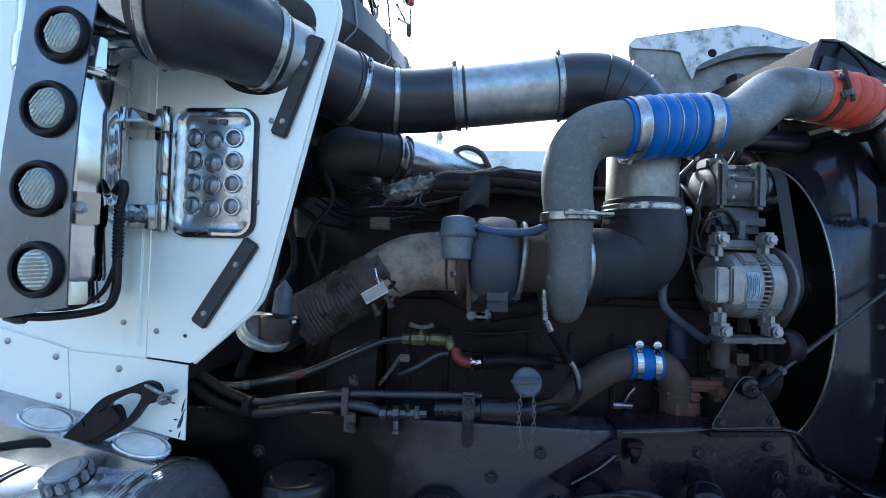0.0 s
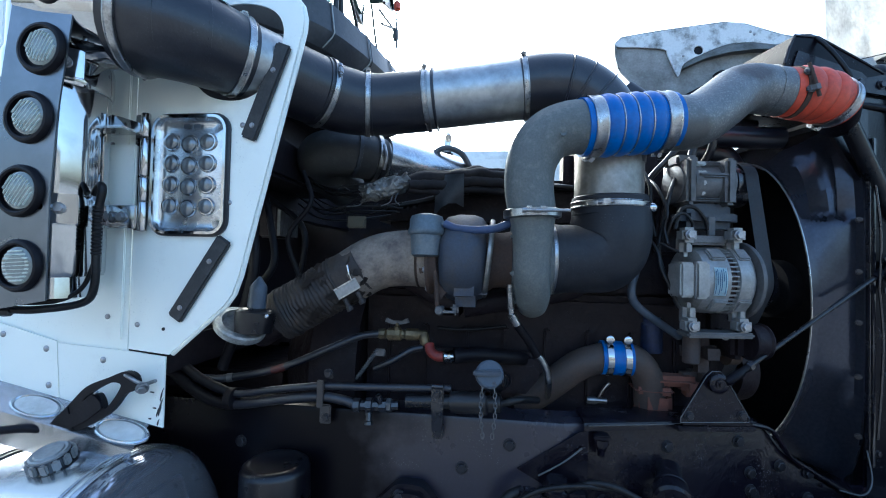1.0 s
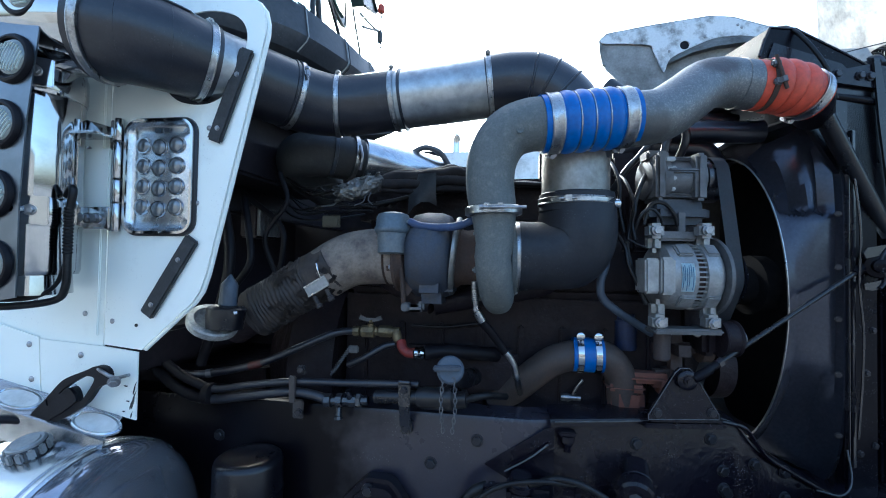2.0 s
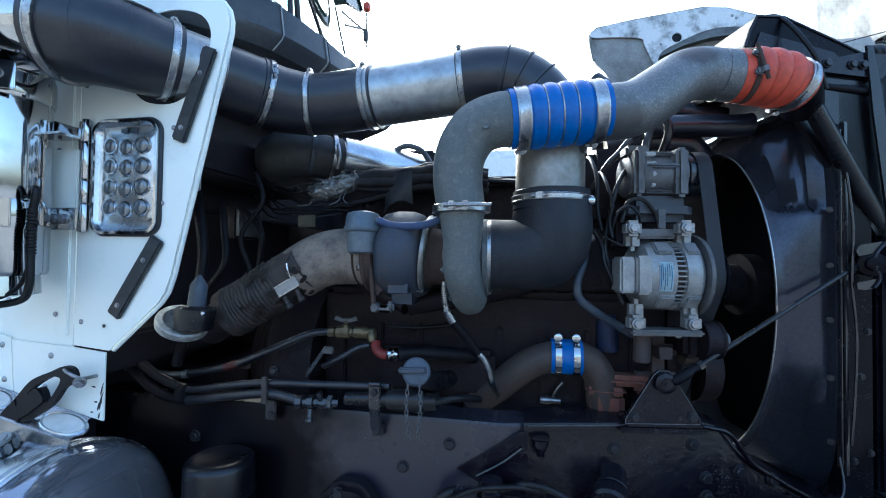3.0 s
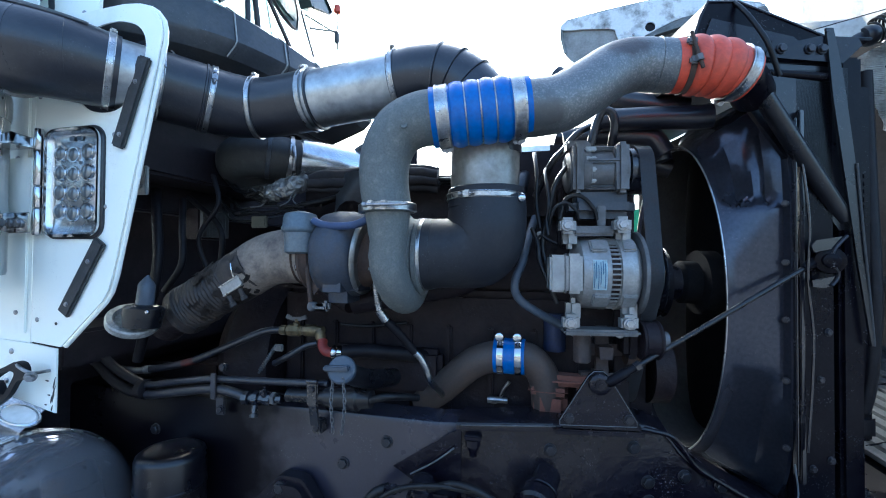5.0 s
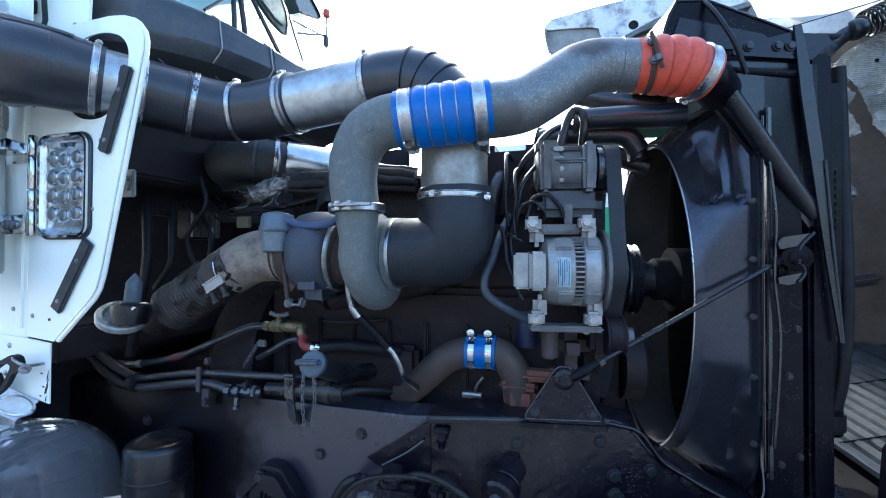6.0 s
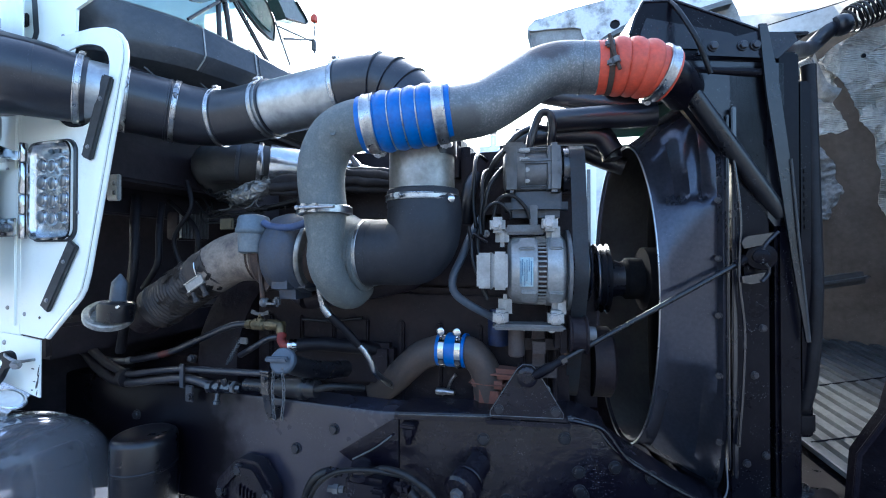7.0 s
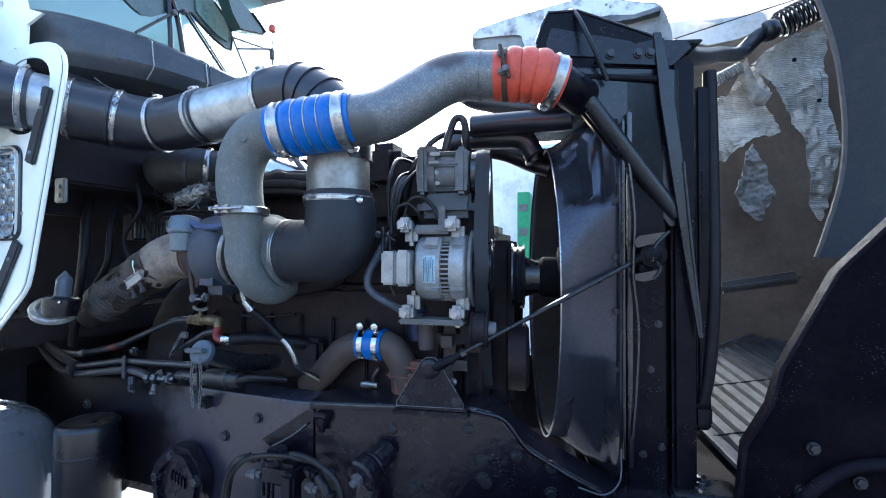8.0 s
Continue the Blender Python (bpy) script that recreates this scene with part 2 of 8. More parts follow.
BLUE_CAP = material("blue_grey_plastic", (0.06, 0.075, 0.1), 0.5, 0, (0.04, 0.045, 0.06), 0.5, 20, 160, 0.1, dust=0.2)
DUSTY_HOSE = material("dusty_hose_rubber", (0.011, 0.0095, 0.0115), 0.65, 0, (0.026, 0.023, 0.023), 0.6, 18, 120, 0.3, dust=0.2, spec=0.2)
WIRE = material("black_cable", (0.005, 0.0048, 0.0062), 0.42, 0, (0.02, 0.02, 0.02), 0.4, 40, 200, 0.05, dust=0.08, spec=0.3)
FOIL = material("crumpled_foil", (0.56, 0.52, 0.46), 0.38, 0.4, (0.24, 0.22, 0.19), 0.65, 16, 90, 0.5, bump_scale=40, depth=0.008)


def woven(m, scale=46.0):
    """Presses a ribbed, slightly wandering weave into a foil."""
    n, l = m.node_tree.nodes, m.node_tree.links
    w = n.new("ShaderNodeTexWave")
    w.bands_direction = "Z"
    w.inputs["Scale"].default_value, w.inputs["Distortion"].default_value, w.inputs["Detail"].default_value, w.inputs["Detail Scale"].default_value = scale, 5.0, 2.0, 0.6
    co = next(q for q in n if q.type == "TEX_COORD")
    l.new(co.outputs["Object"], w.inputs["Vector"])
    bp = next(q for q in n if q.type == "BUMP")
    l.new(w.outputs["Fac"], bp.inputs["Height"])
    bp.inputs["Distance"].default_value = 0.0025
    return m


WOVEN_FOIL = woven(material("ribbed_foil_insulation", (0.66, 0.61, 0.53), 0.36, 0.55, (0.3, 0.26, 0.21), 0.65, 13, 90, 0.7))
FOIL_OLD = material("dirty_torn_foil", (0.28, 0.28, 0.27), 0.4, 0.7, (0.05, 0.046, 0.045), 0.9, 34, 120, 0.6, bump_scale=90, depth=0.005)
TAG = material("dull_olive_tag", (0.05, 0.043, 0.025), 0.6, 0, (0.06, 0.05, 0.03))
PADDING = material("grey_torn_padding", (0.27, 0.255, 0.24), 0.95, 0, (0.05, 0.047, 0.044), 0.6, 20, 120, 0.8, bump_scale=70, depth=0.006)
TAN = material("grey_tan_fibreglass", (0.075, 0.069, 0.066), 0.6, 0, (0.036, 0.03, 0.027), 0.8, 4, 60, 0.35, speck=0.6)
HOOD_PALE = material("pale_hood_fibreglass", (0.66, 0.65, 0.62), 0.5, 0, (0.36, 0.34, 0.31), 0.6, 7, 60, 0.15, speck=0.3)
GREY_RIB = material("grey_grille_back", (0.12, 0.126, 0.13), 0.6, 0.1, (0.06, 0.057, 0.057), 0.5, 8, 100, 0.2)
RIBS = material("lens_ribs", (0.5, 0.55, 0.5), 0.2, 0, (0.42, 0.46, 0.42), 0.4, 40, 200, 0.05)
LENS = material("clear_ribbed_lens", (0.17, 0.19, 0.18), 0.15, 0.1, (0.12, 0.14, 0.13), 0.4, 40, 200, 0.1, coat=0.6)
LED = material("grey_led_lens", (0.2, 0.21, 0.22), 0.14, 0.55, (0.15, 0.16, 0.17), 0.4, 40, 200, 0.05, coat=0.5)
LABEL = material("white_label", (0.6, 0.75, 0.8), 0.45, 0, (0.5, 0.52, 0.54), 0.4, 60, 300, 0.02)
INK = material("blue_label_ink", (0.07, 0.2, 0.35), 0.5)
TAPE = material("grimy_red_tape", (0.075, 0.014, 0.012), 0.6, 0, (0.02, 0.013, 0.012), 0.7, 60, 200, 0.2, dust=0.2)
RED_PAINT = material("red_rubber", (0.2, 0.026, 0.02), 0.55, 0, (0.1, 0.02, 0.017), 0.5, 30, 200, 0.1)
STRIP = material("grey_rubber_strip", (0.028, 0.029, 0.031), 0.6, 0, (0.06, 0.06, 0.06), 0.4, 30, 200, 0.15)
GRAVEL = material("pale_gravel", (0.19, 0.19, 0.187), 0.9, 0, (0.14, 0.137, 0.133), 0.6, 1.5, 60, 0.5, bump_scale=40, depth=0.02)
GREEN = material("green_paint", (0.03, 0.25, 0.1), 0.5)
BLUE_FAR = material("blue_machine_paint", (0.04, 0.12, 0.3), 0.5)
DARK_SHEET = material("dull_black_sheet", (0.003, 0.0026, 0.0055), 0.3, 0, (0.009, 0.008, 0.0105), 0.5, 8, 110, 0.08, 0.16, dust=0.12, spec=0.1, speck=1.0)
UNSEEN_WALL = material("unseen_wall_grey", (0.13, 0.135, 0.14), 0.6, 0, (0.09, 0.09, 0.095), 0.5, 0.6, 6, 0.05)
BUILT = material("pale_siding", (0.75, 0.75, 0.74), 0.7, 0, (0.4, 0.4, 0.4), 0.4, 2, 20, 0.05)
FIREWALL = material("dark_firewall_mat", (0.014, 0.0115, 0.0155), 0.65, 0, (0.03, 0.025, 0.028), 0.5, 7, 60, 0.4, spec=0.2)


def glass_material():
    m = bpy.data.materials.new("windscreen_glass")
    m.use_nodes = True
    b = m.node_tree.nodes["Principled BSDF"]
    b.inputs["Base Color"].default_value = (0.4, 0.56, 0.57, 1)
    b.inputs["Roughness"].default_value = 0.03
    b.inputs["Transmission Weight"].default_value = 0.55
    b.inputs["IOR"].default_value = 1.6
    return m


GLASS = glass_material()


# ---- building blocks ----
def thing(name, at, label, category, group="", kind=""):
    e = new(name)
    e.empty_display_size = 0.05
    e.matrix_basis = Matrix.Translation(at)
    return tagged(e, label, category, group, kind)


def link(name, mesh, parent, label=""):
    ob = new(name, mesh)
    if parent is not None:
        ob.parent = parent
        if parent.type == "EMPTY":
            ob.matrix_parent_inverse = parent.matrix_basis.inverted()
    if label:
        ob["label"] = label
    return ob


def finish(bm, name, mat, smooth=40):
    bmesh.ops.recalc_face_normals(bm, faces=bm.faces)
    me = bpy.data.meshes.new(name)
    bm.to_mesh(me)
    bm.free()
    me.materials.append(mat)
    if smooth:
        me.polygons.foreach_set("use_smooth", [True] * len(me.polygons))
        me.set_sharp_from_angle(angle=radians(smooth))
    return me


def part(name, bm, mat, parent, label="", smooth=40):
    return link(name, finish(bm, name, mat, smooth), parent, label)


def solo(name, bm, mat, label, category, group="", kind="", smooth=40):
    return tagged(part(name, bm, mat, None, "", smooth), label, category, group, kind)


def V(*a):
    return Vector(a)


def spline(points, per=8):
    """Points along a smooth curve through the given ones."""
    p = [Vector(q) for q in points]
    if len(p) < 3:
        return p
    p = [2 * p[0] - p[1], *p, 2 * p[-1] - p[-2]]
    out = []
    for i in range(1, len(p) - 2):
        a, b, c, d = p[i - 1:i + 3]
        for k in range(per):
            t = k / per
            out.append(0.5 * (2 * b + (c - a) * t + (2 * a - 5 * b + 4 * c - d) * t * t + (3 * b - a - 3 * c + d) * t ** 3))
    out.append(p[-2])
    return out


def sweep(bm, path, radius, sides=20, caps=True, squash=1.0):
    """A tube along a path; radius is a number or a function of 0..1."""
    path = [Vector(q) for q in path]
    total = [0.0]
    for a, b in zip(path, path[1:]):
        total.append(total[-1] + (b - a).length)
    tang = [(path[min(i + 1, len(path) - 1)] - path[max(i - 1, 0)]).normalized() for i in range(len(path))]
    ref = V(0, 0, 1) if abs(tang[0].z) < 0.9 else V(0, 1, 0)
    n = (ref - tang[0] * ref.dot(tang[0])).normalized()
    rings = []
    for i, q in enumerate(path):
        if i:
            n = tang[i - 1].rotation_difference(tang[i]) @ n
            n = (n - tang[i] * n.dot(tang[i])).normalized()
        b = tang[i].cross(n)
        r = radius(total[i] / total[-1]) if callable(radius) else radius
        rings.append([bm.verts.new(q + (n * math.cos(a) * squash + b * math.sin(a)) * r) for a in (2 * math.pi * k / sides for k in range(sides))])
    for a, b in zip(rings, rings[1:]):
        for k in range(sides):
            bm.faces.new((a[k], a[(k + 1) % sides], b[(k + 1) % sides], b[k]))
    if caps:
        bm.faces.new(rings[0])
        bm.faces.new(rings[-1])
    return bm


def tube(path, radius, sides=20, smooth=8, caps=True):
    return sweep(bmesh.new(), spline(path, smooth) if smooth else path, radius, sides, caps)


def lathe(bm, base, axis, profile, sides=28):
    """A turned body: profile rows are (height along the axis, radius)."""
    base, axis = Vector(base), Vector(axis).normalized()
    ref = V(0, 0, 1) if abs(axis.z) < 0.9 else V(1, 0, 0)
    u = (ref - axis * ref.dot(axis)).normalized()
    w = axis.cross(u)
    rings = []
    for h, r in profile:
        r = max(r, 0.0004)
        rings.append([bm.verts.new(base + axis * h + (u * math.cos(a) + w * math.sin(a)) * r) for a in (2 * math.pi * k / sides for k in range(sides))])
    for a, b in zip(rings, rings[1:]):
        for k in range(sides):
            bm.faces.new((a[k], a[(k + 1) % sides], b[(k + 1) % sides], b[k]))
    bm.faces.new(rings[0])
    bm.faces.new(rings[-1])
    return bm


def turned(base, axis, profile, sides=28):
    return lathe(bmesh.new(), base, axis, profile, sides)


def box(bm, at, size, bevel=0.003, m=None):
    """A box with rounded edges, at its middle, turned by m."""
    v = bmesh.ops.create_cube(bm, size=1)["verts"]
    bmesh.ops.scale(bm, vec=size, verts=v)
    if bevel:
        es = {e for q in v for e in q.link_edges}
        v = bmesh.ops.bevel(bm, geom=list(es), offset=bevel, segments=2, affect="EDGES", clamp_overlap=True)["verts"]
        v = list({q for q in v})
    whole = {q for q in v}
    stack = list(whole)
    while stack:
        for e in stack.pop().link_edges:
            for q in e.verts:
                if q not in whole:
                    whole.add(q)
                    stack.append(q)
    bmesh.ops.transform(bm, matrix=Matrix.Translation(at) @ (m or Matrix()), verts=list(whole))
    return bm


def boxes(*rows):
    bm = bmesh.new()
    for r in rows:
        box(bm, *r)
    return bm


def yaw(a):
    return Matrix.Rotation(radians(a), 4, "Z")


def prism(bm, outline, depth, m=None, holes=()):
    """A plate: an outline of (x, z), with holes, that runs from y = 0 to depth, placed by m."""
    loops = [outline, *holes]
    edges, rows = [], []
    for lp in loops:
        vs = [bm.verts.new((x, 0, z)) for x, z in lp]
        rows.append(vs)
        edges += [bm.edges.new((vs[i], vs[(i + 1) % len(vs)])) for i in range(len(vs))]
    if holes:
        faces = [f for f in bmesh.ops.triangle_fill(bm, use_beauty=True, edges=edges)["geom"] if isinstance(f, bmesh.types.BMFace)]
    else:
        faces = [bm.faces.new(rows[0])]
    made = bmesh.ops.extrude_face_region(bm, geom=faces)["geom"]
    back = [g for g in made if isinstance(g, bmesh.types.BMVert)]
    bmesh.ops.translate(bm, vec=(0, depth, 0), verts=back)
    everyone = [v for r in rows for v in r] + back
    if m:
        bmesh.ops.transform(bm, matrix=m, verts=everyone)
    return bm


def plate(outline, depth, m=None, holes=()):
    return prism(bmesh.new(), outline, depth, m, holes)


def round_rect(w, h, r, cx=0.0, cz=0.0, n=6):
    pts = []
    for sx, sz, a0 in ((1, 1, 0), (-1, 1, 90), (-1, -1, 180), (1, -1, 270)):
        for k in range(n + 1):
            a = radians(a0 + 90 * k / n)
            pts.append((cx + sx * (w / 2 - r) + r * math.cos(a), cz + sz * (h / 2 - r) + r * math.sin(a)))
    return pts


def circle(r, cx=0.0, cz=0.0, n=28):
    return [(cx + r * math.cos(2 * math.pi * k / n), cz + r * math.sin(2 * math.pi * k / n)) for k in range(n)]


def bolt_mesh(name, r, mat, head=0.7, washer=1.45):
    """A hexagon bolt head with its washer, along +z from 0."""
    bm = bmesh.new()
    lathe(bm, (0, 0, -0.004), (0, 0, 1), [(0, r * washer), (0.004 + r * 0.25, r * washer), (0.004 + r * 0.3, r * washer * 0.96)], 18)
    lathe(bm, (0, 0, r * 0.25), (0, 0, 1), [(0, r * 1.1), (r * head * 0.85, r * 1.1), (r * head, r * 0.95)], 6)
    return finish(bm, name, mat, 30)


BOLT = bolt_mesh("bolt_head", 0.0085, ZINC)
BOLT_BLACK = bolt_mesh("painted_bolt_head", 0.011, GREASY)
BOLT_SMALL = bolt_mesh("small_bolt_head", 0.0055, ZINC)
RIVET = finish(turned((0, 0, -0.002), (0, 0, 1), [(0, 0.006), (0.003, 0.006), (0.005, 0.0035), (0.0055, 0)], 14), "rivet_head", ZINC)


def bolt(mesh, at, normal, parent, name="bolt", size=1.0):
    ob = link(name, mesh, parent)
    z = Vector(normal).normalized()
    ob.matrix_basis = Matrix.Translation(at) @ z.to_track_quat("Z", "Y").to_matrix().to_4x4() @ Matrix.Scale(size, 4)
    return ob


def band(at, axis, r, width, parent=None, screw=None, name="hose_clamp", label="steel worm-drive hose clamp with a screw housing", group="hose clamps", bolts=False):
    """A hose clamp: a band with raised rims round an axis, and its screw housing on the side that screw names."""
    c = thing(name, at, label, "hose clamp", group) if parent is None else parent
    h = width / 2
    axis = Vector(axis).normalized()
    width *= 0.82
    h = width / 2
    part("band", turned(Vector(at) - axis * h, axis, [(0, r), (0, r + 0.003), (width * 0.12, r + 0.0038), (width * 0.2, r + 0.0025), (width * 0.8, r + 0.0025), (width * 0.88, r + 0.0038), (width, r + 0.003), (width, r)], 40), STEEL_BAND, c)
    if screw:
        s = Vector(screw)
        s = (s - axis * s.dot(axis)).normalized()
        t = axis.cross(s)
        p = Vector(at) + s * (r + 0.006)
        m = Matrix((axis, t, s)).transposed().to_4x4()
        part("screw_housing", boxes((p, (width * 1.0, 0.02, 0.011), 0.003, m)), STEEL_BAND, c)
        part("screw", turned(p - t * 0.02, t, [(0, 0.0055), (0.008, 0.0055), (0.008, 0.004), (0.034, 0.004), (0.034, 0.0025), (0.038, 0.0025)], 10), ZINC, c)
    return c


def cable(name, path, r, mat=None, label="black cable", category="cable", group="", sides=10, parent=None):
    bm = tube(path, r, sides, 6)
    if parent is not None:
        return part(name, bm, mat or WIRE, parent, label)
    return solo(name, bm, mat or WIRE, label, category, group)


# ---- ground and distance ----
def build_ground():
    bm = bmesh.new()
    bmesh.ops.create_grid(bm, x_segments=60, y_segments=60, size=9)
    for v in bm.verts:
        v.co.z = 0.025 * noise.noise(v.co * 0.9)
    edge = [e for e in bm.edges if e.is_boundary]
    far = bmesh.ops.extrude_edge_only(bm, edges=edge)["geom"]
    for v in [g for g in far if isinstance(g, bmesh.types.BMVert)]:
        v.co = v.co * 200
        v.co.z = 0
    tagged(solo("ground", bm, GRAVEL, "pale gravel yard with small stones", "ground", kind="structure"))


build_ground()


def build_unseen_wall():
    """A long plain wall added on the near side, out of view, to darken reflections."""
    w = thing("unseen_reflection_wall", (0, -11, 0), "long grey wall with roof and doors, added unseen behind the camera to darken reflections", "shed", kind="structure")
    part("wall", boxes(((0, -11.2, 2.1), (34, 0.3, 4.2), 0.02)), UNSEEN_WALL, w)
    part("roof", boxes(((0, -12.2, 4.3), (34.6, 2.6, 0.15), 0.02)), TRIM, w)
    for x in (-11, -4.5, 2, 8.5):
        part("door_leaf", boxes(((x, -11.03, 1.7), (3.6, 0.08, 3.4), 0.02)), DARK_ALU, w)


build_unseen_wall()


def build_far_yard():
    """What stands beyond the truck, seen through the gap behind the belt drive."""
    t = thing("parked_truck", (1.0, 9.0, 0), "white parked truck cab in the yard behind", "truck")
    part("cab", boxes(((0.15, 9.0, 2.2), (2.6, 2.2, 2.6), 0.2)), BUILT, t)
    part("door", boxes(((0.65, 7.87, 2.1), (0.9, 0.05, 1.7), 0.02)), WHITE, t)
    for x in (0.32, 0.98):
        part("grab_rail", tube([(x, 7.8, 1.6), (x, 7.77, 2.2), (x, 7.8, 2.9)], 0.03, 10, 4), DARK_ALU, t)
    part("running_board", boxes(((0.2, 7.9, 0.95), (2.4, 0.4, 0.3), 0.04)), PLASTIC, t)
    for x in (-0.6, 1.1):
        part("wheel", turned((x, 7.9, 0.5), (0, 1, 0), [(0, 0.3), (0.02, 0.5), (0.28, 0.5), (0.3, 0.3)], 24), RUBBER, t)
    part("exhaust_stack", tube([(-0.75, 8.4, 1), (-0.75, 8.4, 3.6), (-0.72, 8.3, 3.8)], 0.07, 12, 4), CHROME, t)
    g = thing("green_container", (1.9, 8.4, 0), "green steel container standing on the yard", "container")
    part("body", boxes(((1.95, 8.4, 1.15), (1.3, 1.2, 2.3), 0.03)), GREEN, g)
    for k in range(4):
        part("rib", boxes(((1.45 + 0.33 * k, 7.79, 1.15), (0.07, 0.04, 2.2), 0.01)), GREEN, g)
    k = thing("green_locker", (0.04, 7.55, 0), "green steel locker on a pale plinth beside the parked truck", "locker")
    part("plinth", boxes(((0.05, 7.55, 0.72), (0.3, 0.34, 1.44), 0.01)), BUILT, k, "pale plinth")
    part("body", boxes(((0.05, 7.55, 2.0), (0.2, 0.3, 1.12), 0.01)), GREEN, k)
    for z in (1.9, 2.3):
        part("louvre", boxes(((0.05, 7.395, z), (0.14, 0.02, 0.12), 0.004)), DARK_ALU, k)
    b = thing("blue_barrel", (2.6, 7.4, 0), "blue steel barrel on the gravel", "barrel")
    part("body", turned((2.75, 7.4, 0), (0, 0, 1), [(0, 0.29), (0.3, 0.29), (0.32, 0.305), (0.34, 0.29), (0.6, 0.29), (0.62, 0.305), (0.64, 0.29), (0.9, 0.29)], 24), BLUE_FAR, b)


build_far_yard()

# ---- cowl side panels ----
PY = 1.036


def build_cowl_panels():
    c = thing("white_cowl_sheet", (-0.45, PY, 1.29), "white riveted cowl side panel with a round cutout", "panel")
    outer = [(-0.585, 1.29), (-0.486, 1.282), (-0.36, 1.395), (-0.342, 1.42), (-0.328, 1.46), (-0.207, 1.96), (-0.198, 2.0), (-0.197, 2.025), (-0.203, 2.05), (-0.22, 2.071), (-0.24, 2.084), (-0.27, 2.094), (-0.31, 2.098), (-0.585, 2.09)]
    hole = [(-0.245, 1.96), (-0.242, 2.0), (-0.255, 2.03), (-0.285, 2.05), (-0.34, 2.06), (-0.4, 2.05), (-0.45, 2.02), (-0.465, 1.96), (-0.455, 1.9), (-0.42, 1.86), (-0.37, 1.845), (-0.32, 1.85), (-0.275, 1.88), (-0.25, 1.92)]
    def soft(pts):
        return [(q.x, q.z) for q in spline([(x, 0, z) for x, z in pts[-1:] + pts + pts[:2]], 4)[4:-4]][:-1]
    hole = soft(hole)
    lamp = round_rect(0.172, 0.258, 0.03, -0.448, 1.68)
    part("sheet", plate(outer, 0.004, Matrix.Translation((0, PY, 0)), [hole, lamp]), WHITE, c, smooth=0)
    # folded edge behind the free right-hand rim
    part("edge_flange", sweep(bmesh.new(), [(x, PY + 0.012, z) for x, z in outer[1:13]], 0.006, 8), WHITE, c)
    for x, z in ((-0.355, 1.62), (-0.565, 1.345), (-0.33, 1.79), (-0.57, 1.9)):
        bolt(RIVET, (x, PY, z), (0, -1, 0), c, "rivet")
    part("drain_hole", turned((-0.5, PY - 0.001, 1.338), (0, -1, 0), [(0, 0.004), (0.001, 0.004)], 12), PLASTIC, c)
    d = thing("cowl_side_panel", (-0.95, PY, 1.3), "white riveted cowl side panel behind the air cleaner", "panel")
    part("sheet", plate([(-1.5, 1.3), (-0.94, 1.3), (-0.588, 1.26), (-0.588, 2.3), (-1.5, 2.3)], 0.004, Matrix.Translation((0, PY + 0.001, 0))), WHITE, d, smooth=0)
    part("seam_strip", boxes(((-0.612, PY - 0.002, 1.62), (0.024, 0.006, 0.62), 0.002)), WHITE, d)
    for k, (x, z) in enumerate(((-0.64, 1.36), (-0.78, 1.39), (-0.9, 1.385), (-0.72, 1.5), (-0.645, 1.75))):
        bolt(RIVET, (x, PY, z), (0, -1, 0), d, "rivet")
    # two panels below
    for name, lab, out, riv in (
        ("lower_side_panel", "white lower side panel with scuffed corner, rivets and latch strap bracket", [(-0.757, 1.296), (-0.585, 1.287), (-0.489, 1.278), (-0.489, 1.124), (-0.745, 1.168)], ((-0.64, 1.264), (-0.655, 1.19))),
        ("rear_lower_side_panel", "white riveted lower side panel above the tank", [(-1.5, 1.35), (-0.945, 1.343), (-0.76, 1.3), (-0.748, 1.165), (-0.95, 1.2), (-1.5, 1.25)], ((-0.785, 1.282), (-0.775, 1.2), (-0.9, 1.31), (-1.05, 1.32))),
    ):
        p = thing(name, (out[0][0], PY + 0.02, out[-1][1]), lab, "panel", "lower side panels")
        part("sheet", plate(out, 0.004, Matrix.Translation((0, PY - 0.006, 0))), WHITE, p, smooth=0)
        for x, z in riv:
            bolt(RIVET, (x, PY - 0.006, z), (0, -1, 0), p, "rivet", 1.2)
        if name == "lower_side_panel":
            for x, z, w, h in ((-0.496, 1.17, 0.003, 0.022), (-0.502, 1.158, 0.002, 0.012), (-0.494, 1.196, 0.002, 0.016), (-0.517, 1.2, 0.006, 0.002), (-0.51, 1.166, 0.005, 0.002), (-0.52, 1.142, 0.004, 0.002), (-0.5, 1.136, 0.002, 0.008)):
                bm = bmesh.new()
                prism(bm, [(-w, -h * 0.7), (w * 0.3, -h), (w, -h * 0.2), (w * 0.5, h * 0.4), (w * 0.9, h), (-w * 0.2, h * 0.6), (-w * 0.8, h * 0.1)], 0.001, Matrix.Translation((x, PY - 0.0068, z)) @ Matrix.Rotation(0.2, 4, "Y"))
                part("paint_chip", bm, STRIP, p, "dark chipped paint", smooth=0)
    # rubber rest strips for the closed hood
    for (x0, z0), (x1, z1) in (((-0.236, 1.962), (-0.312, 1.757)), ((-0.358, 1.54), (-0.47, 1.363))):
        a, b = V(x0, PY, z0), V(x1, PY, z1)
        u = (a - b).normalized()
        m = Matrix((u, V(0, 1, 0), u.cross(V(0, 1, 0)))).transposed().to_4x4()
        s = thing("rubber_rest_strip", (x1, PY, z1), "dark rubber strip bolted to the white panel", "strip", "rest strips")
